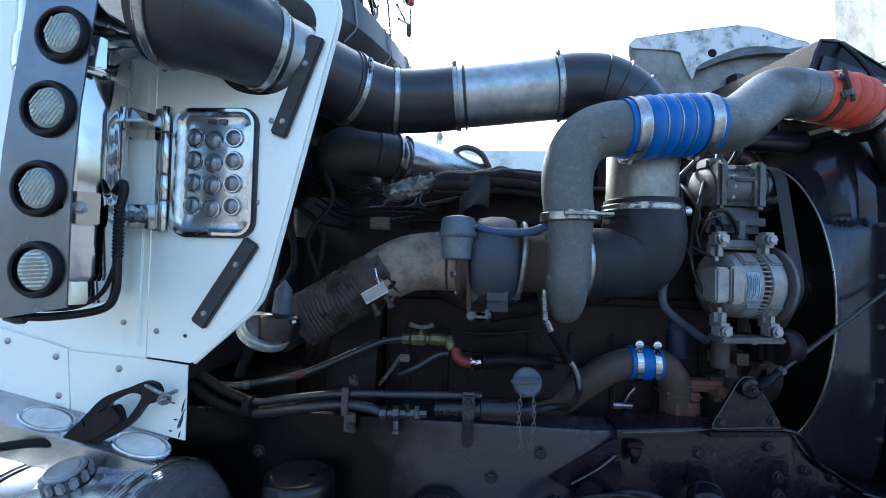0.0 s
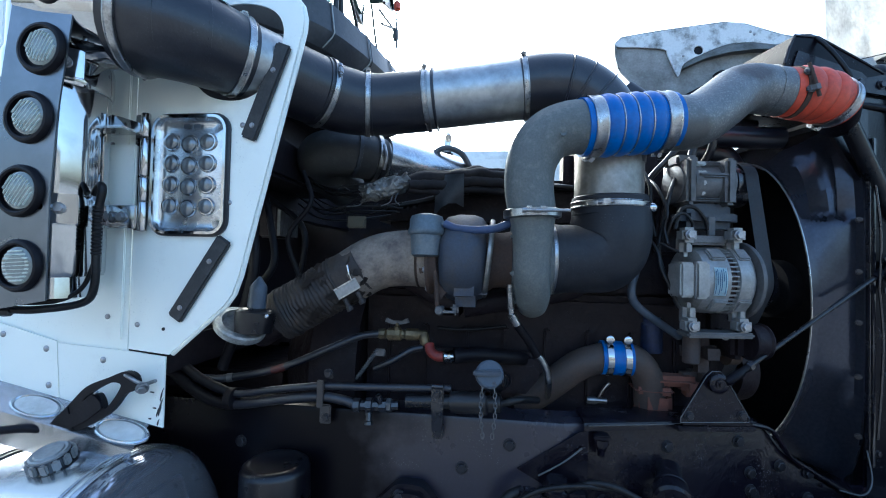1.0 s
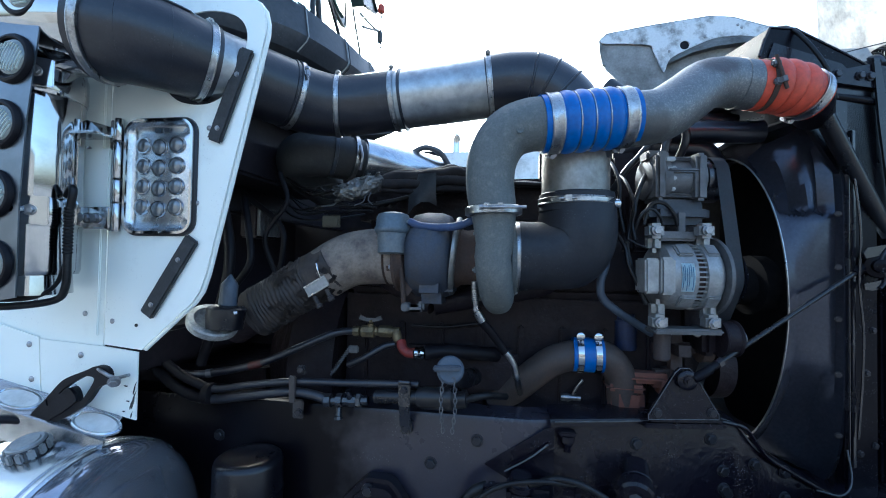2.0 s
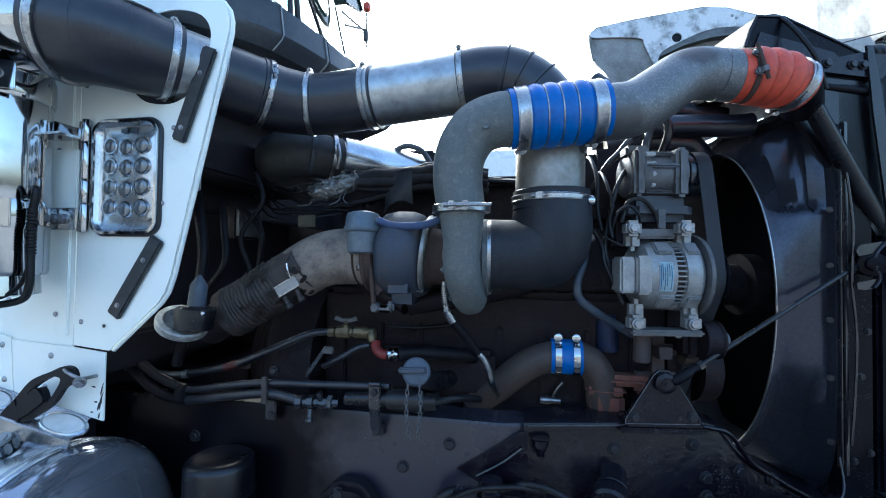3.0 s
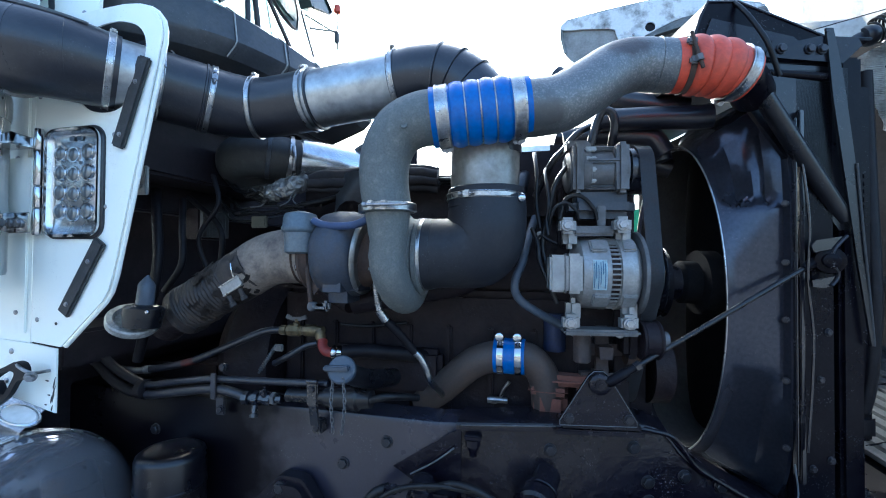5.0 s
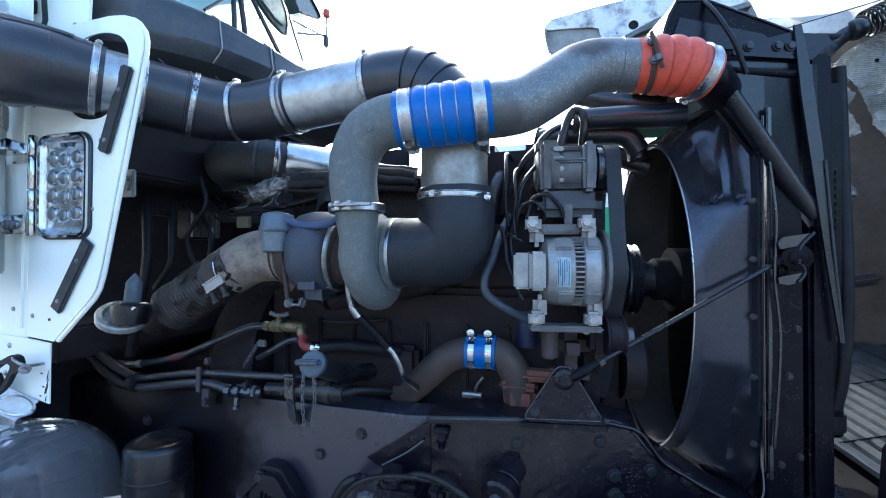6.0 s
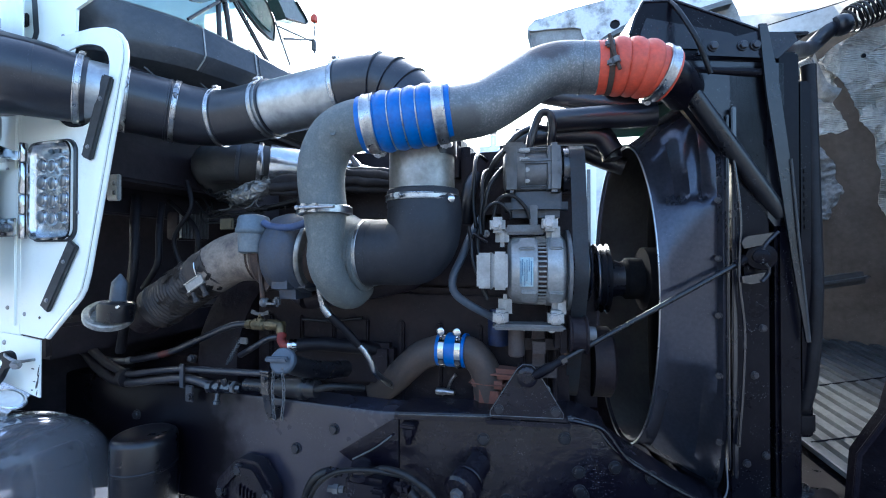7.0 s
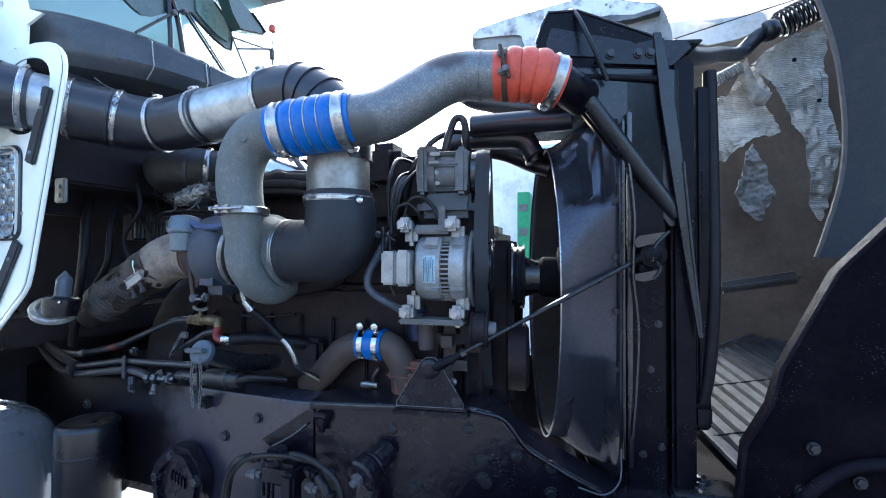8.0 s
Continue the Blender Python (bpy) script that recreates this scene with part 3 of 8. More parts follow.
        part("strip", boxes((((a + b) / 2 + V(0, -0.006, 0)), ((a - b).length, 0.012, 0.036), 0.004, m)), STRIP, s)
        for f in (0.28, 0.86):
            bolt(BOLT_SMALL, a.lerp(b, f) + V(0, -0.011, 0), (0, -1, 0), s, size=0.75)


build_cowl_panels()


def build_led_lamp():
    c = thing("work_lamp", (-0.448, PY, 1.55), "rectangular chrome lamp with twelve round lenses, set in the white panel", "lamp")
    m = Matrix.Translation((-0.448, PY, 1.68))
    part("gasket", plate(round_rect(0.186, 0.272, 0.036), 0.005, Matrix.Translation((0, -0.005, 0)) @ m, [round_rect(0.17, 0.256, 0.028)]), RUBBER, c)
    part("bezel", plate(round_rect(0.176, 0.262, 0.032), 0.014, Matrix.Translation((0, -0.014, 0)) @ m, [round_rect(0.164, 0.25, 0.027)]), CHROME, c)
    # shallow mirrored dish with a wavy floor between the lenses
    bm = bmesh.new()
    loops = []
    for w, h, r, y in ((0.165, 0.251, 0.027, -0.011), (0.158, 0.244, 0.024, -0.001), (0.146, 0.232, 0.02, 0.003), (0.12, 0.2, 0.014, 0.002), (0.06, 0.12, 0.01, -0.002)):
        loops.append([bm.verts.new((x - 0.448, PY + y + 0.0012 * math.sin(x * 130) * math.cos(z * 110), z + 1.68)) for x, z in round_rect(w, h, r)])
    for a, b in zip(loops, loops[1:]):
        for k in range(len(a)):
            bm.faces.new((a[k], a[(k + 1) % len(a)], b[(k + 1) % len(a)], b[k]))
    bm.faces.new(loops[-1])
    part("reflector", bm, TANK_ALU, c)
    for i in range(3):
        for j in range(4):
            x, z = -0.452 + (i - 1) * 0.0435, 1.682 + (1.5 - j) * 0.0475 - (0.005 if i == 1 else 0)
            l = part("lens", turned((x, PY + 0.002, z), (0, -1, 0), [(0, 0.0175), (0.006, 0.0175), (0.009, 0.015), (0.0108, 0.008), (0.0112, 0)], 24), LED, c)
            part("rim", turned((x, PY + 0.002, z), (0, -1, 0), [(0, 0.0208), (0.004, 0.0206), (0.0072, 0.0185)], 24), CHROME, l)
    for x, z in ((-0.431, 1.728), (-0.471, 1.61), (-0.43, 1.61), (-0.436, 1.658)):
        bolt(BOLT_SMALL, (x, PY + 0.0005, z), (0, -1, 0), c, "screw", 0.8)
    part("emblem", boxes(((-0.46, PY - 0.001, 1.788), (0.016, 0.004, 0.01), 0.001), ((-0.436, PY - 0.001, 1.788), (0.016, 0.004, 0.01), 0.001)), BRUSHED, c)


build_led_lamp()


def build_air_cleaner():
    ax = V(-0.67, 0.935, 0)
    c = thing("air_cleaner", (ax.x, ax.y, 1.42), "polished stainless air cleaner canister with mounting straps", "air cleaner")
    part("canister", turned(ax + V(0, 0, 1.42), (0, 0, 1), [(-0.01, 0.06), (-0.006, 0.075), (0.034, 0.072), (0.036, 0.083), (0.045, 0.086), (0.74, 0.086), (0.75, 0.08), (0.78, 0.06)], 48), CHROME, c)
    for z in (1.585, 1.86):
        s = part("strap", turned(ax + V(0, 0, z - 0.03), (0, 0, 1), [(0, 0.0865), (0, 0.088), (0.008, 0.09), (0.052, 0.09), (0.06, 0.088), (0.06, 0.0865)], 48), CHROME, c)
        part("strap_lug", boxes((ax + V(0.09, -0.066, z), (0.05, 0.008, 0.056), 0.002, yaw(40))), CHROME, s)
        bolt(BOLT, ax + V(0.091, -0.072, z), (0.6, -0.8, 0), s, size=0.9)
    # hinged arms to the cowl
    h = thing("hinge_bracket", (-0.548, PY, 1.55), "polished hinge with two arms holding the air cleaner", "hinge")
    for k, (z0, z1) in enumerate(((1.815, 1.762), (1.76, 1.675), (1.672, 1.62), (1.618, 1.553))):
        part("knuckle", turned((-0.55, PY - 0.014, z1), (0, 0, 1), [(0, 0.0085), (0.002, 0.0095), (z0 - z1 - 0.003, 0.0095), (z0 - z1 - 0.001, 0.0085)], 16), CHROME, h)
    part("leaf", boxes(((-0.568, PY - 0.004, 1.685), (0.03, 0.005, 0.26), 0.002)), CHROME, h)
    part("upper_arm", plate([(-0.675, 1.825), (-0.555, 1.79), (-0.553, 1.77), (-0.6, 1.765), (-0.675, 1.79)], 0.006, Matrix.Translation((0, PY - 0.03, 0))), CHROME, h)
    part("upper_arm_shelf", boxes(((-0.612, PY - 0.045, 1.768), (0.12, 0.06, 0.005), 0.002)), CHROME, h)
    lo = part("lower_arm", boxes(((-0.615, PY - 0.028, 1.583), (0.125, 0.006, 0.05), 0.002)), CHROME, h)
    for x in (-0.585, -0.607):
        bolt(BOLT, (x, PY - 0.031, 1.582), (0, -1, 0), lo)
    part("backing_plate", boxes(((-0.625, PY - 0.008, 1.672), (0.1, 0.008, 0.15), 0.003)), WHITE, h)


build_air_cleaner()


def build_light_panel():
    y = 0.835
    c = thing("light_bar", (-0.64, y, 1.4), "brushed stainless light bar on the air cleaner with round lamps", "light bar")
    outer = [(-0.566, 1.417), (-0.567, 1.6), (-0.558, 1.75), (-0.536, 1.928), (-0.51, 2.1), (-0.645, 2.1), (-0.664, 1.93), (-0.695, 1.68), (-0.71, 1.39)]
    part("sheet", plate(outer, 0.003, Matrix.Translation((0, y, 0)), []), BRUSHED, c, smooth=0)
    for z in (1.585, 1.86):
        so = part("stand_off", turned((-0.585, y, z), (0, 1, 0), [(0, 0.006), (0.06, 0.006)], 12), CHROME, c)
        part("lock_nut", turned((-0.585, y + 0.028, z), (0, 1, 0), [(0, 0.011), (0.012, 0.011)], 6), ZINC, so)
    part("top_fold", boxes(((-0.6, y + 0.012, 2.098), (0.13, 0.024, 0.003), 0.001)), BRUSHED, c)
    for x, z in ((-0.575, 1.995), (-0.592, 1.869), (-0.613, 1.745), (-0.624, 1.612), (-0.621, 1.478)):
        l = thing("marker_lamp", (x, y, z), "round clear marker lamp in a black rubber grommet", "lamp", "marker lamps on the light bar")
        part("grommet", turned((x, y + 0.001, z), (0, -1, 0), [(0, 0.0475), (0.006, 0.0475), (0.011, 0.044), (0.012, 0.04), (0.01, 0.037), (0.003, 0.0365)], 32), MATTE_RUBBER, l)
        lens = part("lens", turned((x + 0.007, y, z), (0, -1, 0), [(0.002, 0.0335), (0.009, 0.0335), (0.012, 0.029), (0.0135, 0.015), (0.014, 0)], 28), LENS, l)
        tw = Matrix.Rotation(radians((-4, -55, -50, -62, -4)[int((z - 1.46) / 0.13)]), 4, "Y")
        bm = bmesh.new()
        for k in range(-4, 5):
            w = math.sqrt(0.031 ** 2 - (k * 0.0065) ** 2)
            box(bm, tuple(V(x + 0.007, y - 0.0115, z) + tw @ V(0, 0, k * 0.0065)), (2 * w * 0.88, 0.005, 0.0032), 0.001, tw)
        part("lens_ribs", bm, RIBS, lens)
    w = thing("lamp_harness", (-0.6, 0.85, 1.39), "black corrugated lamp cable looping below the light bar", "cable")
    part("cable", tube([(-0.69, 0.86, 1.395), (-0.64, 0.88, 1.393), (-0.585, 0.92, 1.403), (-0.558, 0.92, 1.433), (-0.556, 0.92, 1.506), (-0.556, 0.92, 1.579), (-0.548, 0.92, 1.626), (-0.558, 0.925, 1.638), (-0.575, 0.93, 1.621)], 0.0075, 12), WIRE, w)
    part("branch", tube([(-0.68, 0.87, 1.405), (-0.62, 0.9, 1.408), (-0.588, 0.92, 1.43), (-0.57, 0.925, 1.47), (-0.562, 0.928, 1.52), (-0.562, 0.93, 1.6)], 0.0045, 10), WIRE, w)
    bm = bmesh.new()
    for k in range(14):
        lathe(bm, (-0.556, 0.92, 1.50 + 0.007 * k), (0, 0, 1), [(0, 0.0075), (0.0015, 0.0095), (0.004, 0.0095), (0.0055, 0.0075)], 12)
    part("conduit_ribs", bm, WIRE, w)
    part("plug", turned((-0.7, 0.858, 1.395), (1, 0.2, -0.2), [(0, 0.009), (0.02, 0.011), (0.03, 0.008)], 12), PLASTIC, w)


build_light_panel()

# ---- intake duct ----
AXIS = spline([(-0.66, 0.925, 1.99), (-0.58, 0.922, 1.978), (-0.48, 0.928, 1.962), (-0.405, 0.962, 1.95), (-0.35, 1.035, 1.942), (-0.3, 1.105, 1.936), (-0.245, 1.18, 1.928), (-0.185, 1.24, 1.918), (-0.1, 1.277, 1.916), (0.058, 1.285, 1.93), (0.32, 1.285, 1.955)], 10)


def between(x0, x1):
    return [p for p in AXIS if x0 <= p.x <= x1]


def on_axis(x):
    i = min(range(1, len(AXIS) - 1), key=lambda k: abs(AXIS[k].x - x))
    return AXIS[i], (AXIS[i + 1] - AXIS[i - 1]).normalized()


def build_intake():
    e = thing("air_cleaner_elbow", (-0.5, 0.96, 1.88), "large ribbed black rubber elbow from the air cleaner", "rubber elbow")
    part("elbow", sweep(bmesh.new(), between(-0.5, -0.338), lambda f: 0.1 - 0.0145 * f, 36), RUBBER, e)
    part("canister_outlet", sweep(bmesh.new(), between(-0.66, -0.485), 0.097, 36), CHROME, e)
    for x, r in ((-0.437, 0.0962), (-0.392, 0.092)):
        p, d = on_axis(x)
        part("rib", turned(p - d * 0.006, d + V(0, 0, 0.12), [(0, 0.088), (0.003, r), (0.009, r), (0.012, 0.088)], 40), RUBBER, e)
    # flat moulded strap along the top
    line = between(-0.475, -0.372)
    bm = bmesh.new()
    rows = []
    for i, p in enumerate(line):
        d = (line[min(i + 1, len(line) - 1)] - line[max(i - 1, 0)]).normalized()
        u = (V(0, 0, 1) - d * d.z).normalized()
        w = d.cross(u)
        w = w if w.y < 0 else -w
        r = 0.0985 - 0.0145 * (p.x + 0.5) / 0.162 + 0.0045
        rows.append([bm.verts.new(p + (w * math.cos(radians(a)) + u * math.sin(radians(a))) * r) for a in range(48, 85, 6)])
    for a, b in zip(rows, rows[1:]):
        for k in range(len(a) - 1):
            bm.faces.new((a[k], a[k + 1], b[k + 1], b[k]))
    bmesh.ops.solidify(bm, geom=list(bm.faces), thickness=0.006)
    part("moulded_strap", bm, RUBBER, e, smooth=30)
    band(*on_axis(-0.478), 0.1012, 0.022, screw=(0, 1, 0.3))
    band(*on_axis(-0.352), 0.0868, 0.018, screw=(0, -0.3, 1))
    solo("cowl_tube", sweep(bmesh.new(), between(-0.4, -0.28), 0.0815, 36), DULL_ALU, "bright aluminium tube passing through the cowl panel", "pipe")
    hh = thing("intake_hump_hose", (-0.185, 1.24, 1.83), "black rubber hump hose on the intake duct", "hose")
    part("hose", sweep(bmesh.new(), between(-0.31, -0.1), lambda f: 0.0845 - 0.006 * f + 0.004 * math.sin(f * math.pi), 36), RUBBER, hh)
    sl = thing("intake_sleeve", (0.0, 1.28, 1.83), "black rubber sleeve on the intake duct", "hose")
    part("sleeve", sweep(bmesh.new(), between(-0.14, 0.055), 0.0795, 36), RUBBER, sl)
    for host, x, r in ((hh, -0.305, 0.083), (hh, -0.235, 0.0865), (hh, -0.112, 0.0785), (sl, -0.13, 0.0793), (sl, 0.05, 0.0793)):
        p, d = on_axis(x)
        part("lip", turned(p - d * 0.004, d, [(0, r - 0.002), (0.002, r + 0.0022), (0.006, r + 0.0022), (0.008, r - 0.002)], 40), RUBBER, host)
    solo("intake_pipe", sweep(bmesh.new(), between(0.01, 0.33), 0.0755, 40), DULL_ALU, "dull aluminium intake pipe with grey stains", "pipe")
    band(*on_axis(-0.293), 0.086, 0.018, screw=(0.2, -1, 0.25))
    band(*on_axis(-0.225), 0.0868, 0.016, screw=(0, -1, 0.35))
    band(*on_axis(-0.122), 0.081, 0.015, screw=(0, -0.3, 1))
    band(*on_axis(0.04), 0.0795, 0.016, screw=(0, -0.45, 1))
    el = thing("intake_elbow", (0.5, 1.29, 1.72), "black rubber intake elbow with moulded ribs", "rubber elbow")
    path = spline([(0.28, 1.285, 1.952), (0.34, 1.286, 1.958), (0.41, 1.29, 1.95), (0.475, 1.297, 1.905), (0.51, 1.304, 1.83), (0.512, 1.308, 1.76)], 8)
    part("elbow", sweep(bmesh.new(), path, lambda f: 0.079 + 0.006 * f, 40), RUBBER, el)
    for k in (14, 18, 22, 26, 30):
        d = (path[k + 1] - path[k - 1]).normalized()
        part("rib", turned(path[k] - d * 0.003, d, [(0, 0.08), (0.002, 0.0845 + 0.0001 * k), (0.005, 0.0845 + 0.0001 * k), (0.007, 0.08)], 36), RUBBER, el)
    band(V(0.289, 1.285, 1.953), (1, 0.02, 0.09), 0.0795, 0.016, screw=(0, -0.5, 1))
    solo("turbo_inlet_tube", turned((0.508, 1.302, 1.62), (0, 0, 1), [(0, 0.084), (0.17, 0.084)], 40), STAINED_ALU, "stained aluminium tube between intake elbow and turbo boot", "pipe")
    boot = spline([(0.512, 1.302, 1.672), (0.514, 1.302, 1.61), (0.511, 1.3, 1.562), (0.49, 1.297, 1.53), (0.45, 1.292, 1.518), (0.41, 1.288, 1.516), (0.362, 1.282, 1.514)], 10)
    bt = thing("turbo_inlet_boot", (0.5, 1.3, 1.42), "dusty black rubber boot bent into the turbo compressor", "rubber elbow")
    bm = sweep(bmesh.new(), boot, lambda f: 0.09 + 0.009 * math.sin(min(1, f * 1.35) * 3.1) - 0.004 * f, 48)
    for v in bm.verts:
        v.co += Vector(noise.noise_vector(v.co * 13)) * 0.004
    part("elbow", bm, BOOT, bt)
    part("upper_cuff", turned((0.51, 1.302, 1.625), (0, 0, 1), [(0, 0.089), (0.003, 0.0925), (0.046, 0.0915), (0.05, 0.085)], 40), BOOT, bt)
    part("outlet_cuff", turned((0.356, 1.282, 1.514), (1, 0.06, 0), [(0, 0.082), (0.002, 0.088), (0.02, 0.089), (0.03, 0.086)], 40), BOOT, bt)
    for k0, off in ((22, V(0.03, -0.083, 0.02)), (12, V(0.06, -0.07, 0.0))):
        part("mould_seam", sweep(bmesh.new(), [q + off for q in boot[k0:k0 + 14]], 0.003, 6), BOOT, bt)
    band(V(0.51, 1.302, 1.652), (0, 0, 1), 0.0925, 0.019, screw=(-0.3, -1, 0), label="steel T-bolt clamp round the rubber boot")
    band(V(0.362, 1.282, 1.514), (1, 0.06, 0), 0.086, 0.012, screw=(0, 0.3, -1))


build_intake()


STEP_ALU = material("bright_step_aluminium", (0.6, 0.62, 0.65), 0.22, 0.9, (0.36, 0.37, 0.39), 0.5, 9, 140, 0.05, 0.1)


def build_tank():
    ax = V(0, 0.965, 0.8)
    tilt = V(1, 0, 0.06)
    c = thing("fuel_tank", (-1.0, 0.96, 0.37), "polished aluminium cylindrical fuel tank", "fuel tank")
    part("shell", turned(ax + V(-1.9, 0, -0.082), tilt, [(0, 0.27), (0.01, 0.285), (1.385, 0.285), (1.388, 0.289), (1.4, 0.289), (1.405, 0.284)], 72), TANK_ALU, c)
    part("end_cap", turned(ax + V(-0.503, 0, 0.0), tilt, [(0, 0.283), (0.012, 0.281), (0.03, 0.265), (0.045, 0.23), (0.052, 0.13), (0.054, 0)], 64), TANK_END, c, "dark dished tank end")
    # pressed beads at the seam
    for dx in (-0.503, -0.512, -0.524):
        part("seam_bead", turned(ax + V(dx, 0, dx * 0.06 + 0.032), tilt, [(-0.004, 0.284), (-0.002, 0.2885), (0.0, 0.2895), (0.002, 0.2885), (0.004, 0.284)], 72), STEP_ALU, c)
    for dx, wd, rr, mm, nm in ((-0.83, 0.062, 0.2885, RUBBER, "strap_liner"), (-0.822, 0.042, 0.2915, TANK_ALU, "tank_strap")):
        part(nm, turned(ax + V(dx, 0, dx * 0.06 + 0.032), tilt, [(0, 0.284), (0, rr), (wd, rr), (wd, 0.284)], 64), mm, c)
    # filler neck and cap
    n = V(-0.645, 0.937, 1.066)
    up = V(-0.05, -0.3, 1).normalized()
    part("filler_collar", turned(n, up, [(-0.03, 0.098), (0.0, 0.096), (0.005, 0.093), (0.007, 0.086), (0.006, 0.066), (0.01, 0.06), (0.014, 0.055)], 48), STEP_ALU, c)
    cap = part("filler_cap", turned(n + up * 0.014, up, [(-0.006, 0.043), (0.0, 0.043), (0.001, 0.035), (0.022, 0.035), (0.024, 0.032), (0.025, 0)], 36), SATIN, c)
    part("cap_disc", turned(n + up * 0.036, up, [(0, 0.033), (0.005, 0.033), (0.007, 0.03), (0.006, 0.025), (0.008, 0.023), (0.008, 0)], 36), ALT_ALU, cap)
    qu = V(0, 0, 1).rotation_difference(up)
    for k in range(12):
        a = 2 * math.pi * k / 12
        part("grip", boxes((n + up * 0.026 + qu @ V(math.cos(a) * 0.036, math.sin(a) * 0.036, 0), (0.009, 0.013, 0.022), 0.003, qu.to_matrix().to_4x4() @ Matrix.Rotation(a, 4, "Z"))), ALT_ALU, cap)
    s = thing("tank_step", (-0.9, 1.03, 1.1), "polished step rail with oval foot pockets above the tank", "step")
    dirx = V(1, 0, -0.19).normalized()
    top, low = V(-0.52, 1.028, 1.13), V(-0.51, 0.972, 1.098)
    bm = bmesh.new()
    rows = []
    for f in (0.0, 0.25, 0.5, 0.75, 1.0):
        o = dirx * (-1.1 * f)
        rows.append([bm.verts.new(p + o) for p in (top + V(0, 0.004, 0), top, low, low + V(0, -0.01, -0.06))])
    for a, b in zip(rows, rows[1:]):
        for k in range(3):
            bm.faces.new((a[k], a[k + 1], b[k + 1], b[k]))
    bmesh.ops.solidify(bm, geom=list(bm.faces), thickness=0.004)
    part("rail", bm, STEP_ALU, s, smooth=25)
    nrm = dirx.cross(low - top).normalized()
    nrm = nrm if nrm.z > 0 else -nrm
    m = Matrix((dirx, nrm.cross(dirx), nrm)).transposed().to_4x4()
    for d in (0.045, 0.257, 0.47, 0.68):
        mid = (top + low) / 2 - dirx * d
        bm = turned((0, 0, 0), (0, 0, 1), [(-0.001, 0.064), (0.003, 0.063), (0.005, 0.058), (0.002, 0.054), (-0.001, 0.053)], 36)
        bmesh.ops.transform(bm, matrix=Matrix.Translation(mid) @ m @ Matrix.Diagonal((1, 0.42, 1, 1)), verts=bm.verts)
        r = part("pocket_rim", bm, STEP_ALU, s)
        bm = turned((0, 0, 0), (0, 0, 1), [(0.001, 0.053), (0.0045, 0.05), (0.002, 0.03), (0.001, 0.0)], 36)
        bmesh.ops.transform(bm, matrix=Matrix.Translation(mid) @ m @ Matrix.Diagonal((1, 0.42, 1, 1)), verts=bm.verts)
        part("pocket_floor", bm, HOOD_PALE, r, "pale recessed pocket")


build_tank()


def build_latch():
    c = thing("hood_latch_strap", (-0.62, 1.0, 1.13), "black rubber hood latch strap hooked on the lower panel", "latch")
    outer = [(-0.719, 1.121), (-0.695, 1.148), (-0.66, 1.187), (-0.625, 1.221), (-0.573, 1.243), (-0.541, 1.256), (-0.517, 1.252), (-0.508, 1.235), (-0.516, 1.218), (-0.537, 1.209), (-0.564, 1.174), (-0.605, 1.145), (-0.681, 1.11), (-0.712, 1.109)]
    inner = [(-0.636, 1.189), (-0.612, 1.21), (-0.572, 1.231), (-0.548, 1.23), (-0.551, 1.215), (-0.571, 1.186), (-0.582, 1.176), (-0.59, 1.196), (-0.604, 1.206)]
    def rounded(pts):
        return [(q.x, q.z) for q in spline([(x, 0, z) for x, z in pts[-1:] + pts + pts[:2]], 4)[4:-4]][:-1]
    part("strap", plate(rounded(outer), 0.012, Matrix.Translation((0, 0.979, 0)), [rounded(inner)]), MATTE_RUBBER, c)
    part("grip", plate([(-0.675, 1.148), (-0.612, 1.205), (-0.602, 1.204), (-0.588, 1.19), (-0.585, 1.178), (-0.625, 1.148), (-0.66, 1.13)], 0.006, Matrix.Translation((0, 0.974, 0))), MATTE_RUBBER, c, smooth=60)
    part("pull_tab", plate([(-0.7225, 1.12), (-0.7, 1.146), (-0.668, 1.176), (-0.652, 1.13), (-0.68, 1.108), (-0.71, 1.104)], 0.003, Matrix.Translation((0, 0.9765, 0))), MATTE_RUBBER, c, smooth=60)
    part("hook", tube([(-0.545, 0.985, 1.25), (-0.52, 0.975, 1.245), (-0.505, 0.99, 1.23), (-0.51, 1.03, 1.225)], 0.004, 10), ZINC, c)
    bolt(BOLT, (-0.502, 0.985, 1.222), (0.5, -0.7, -0.4), c)
    cable("latch_cord", [(-0.712, 0.985, 1.118), (-0.76, 0.96, 1.13), (-0.83, 0.92, 1.12), (-0.92, 0.87, 1.06), (-1.0, 0.83, 0.98)], 0.009, MATTE_RUBBER, "black rubber tether of the hood latch", "strap")


build_latch()


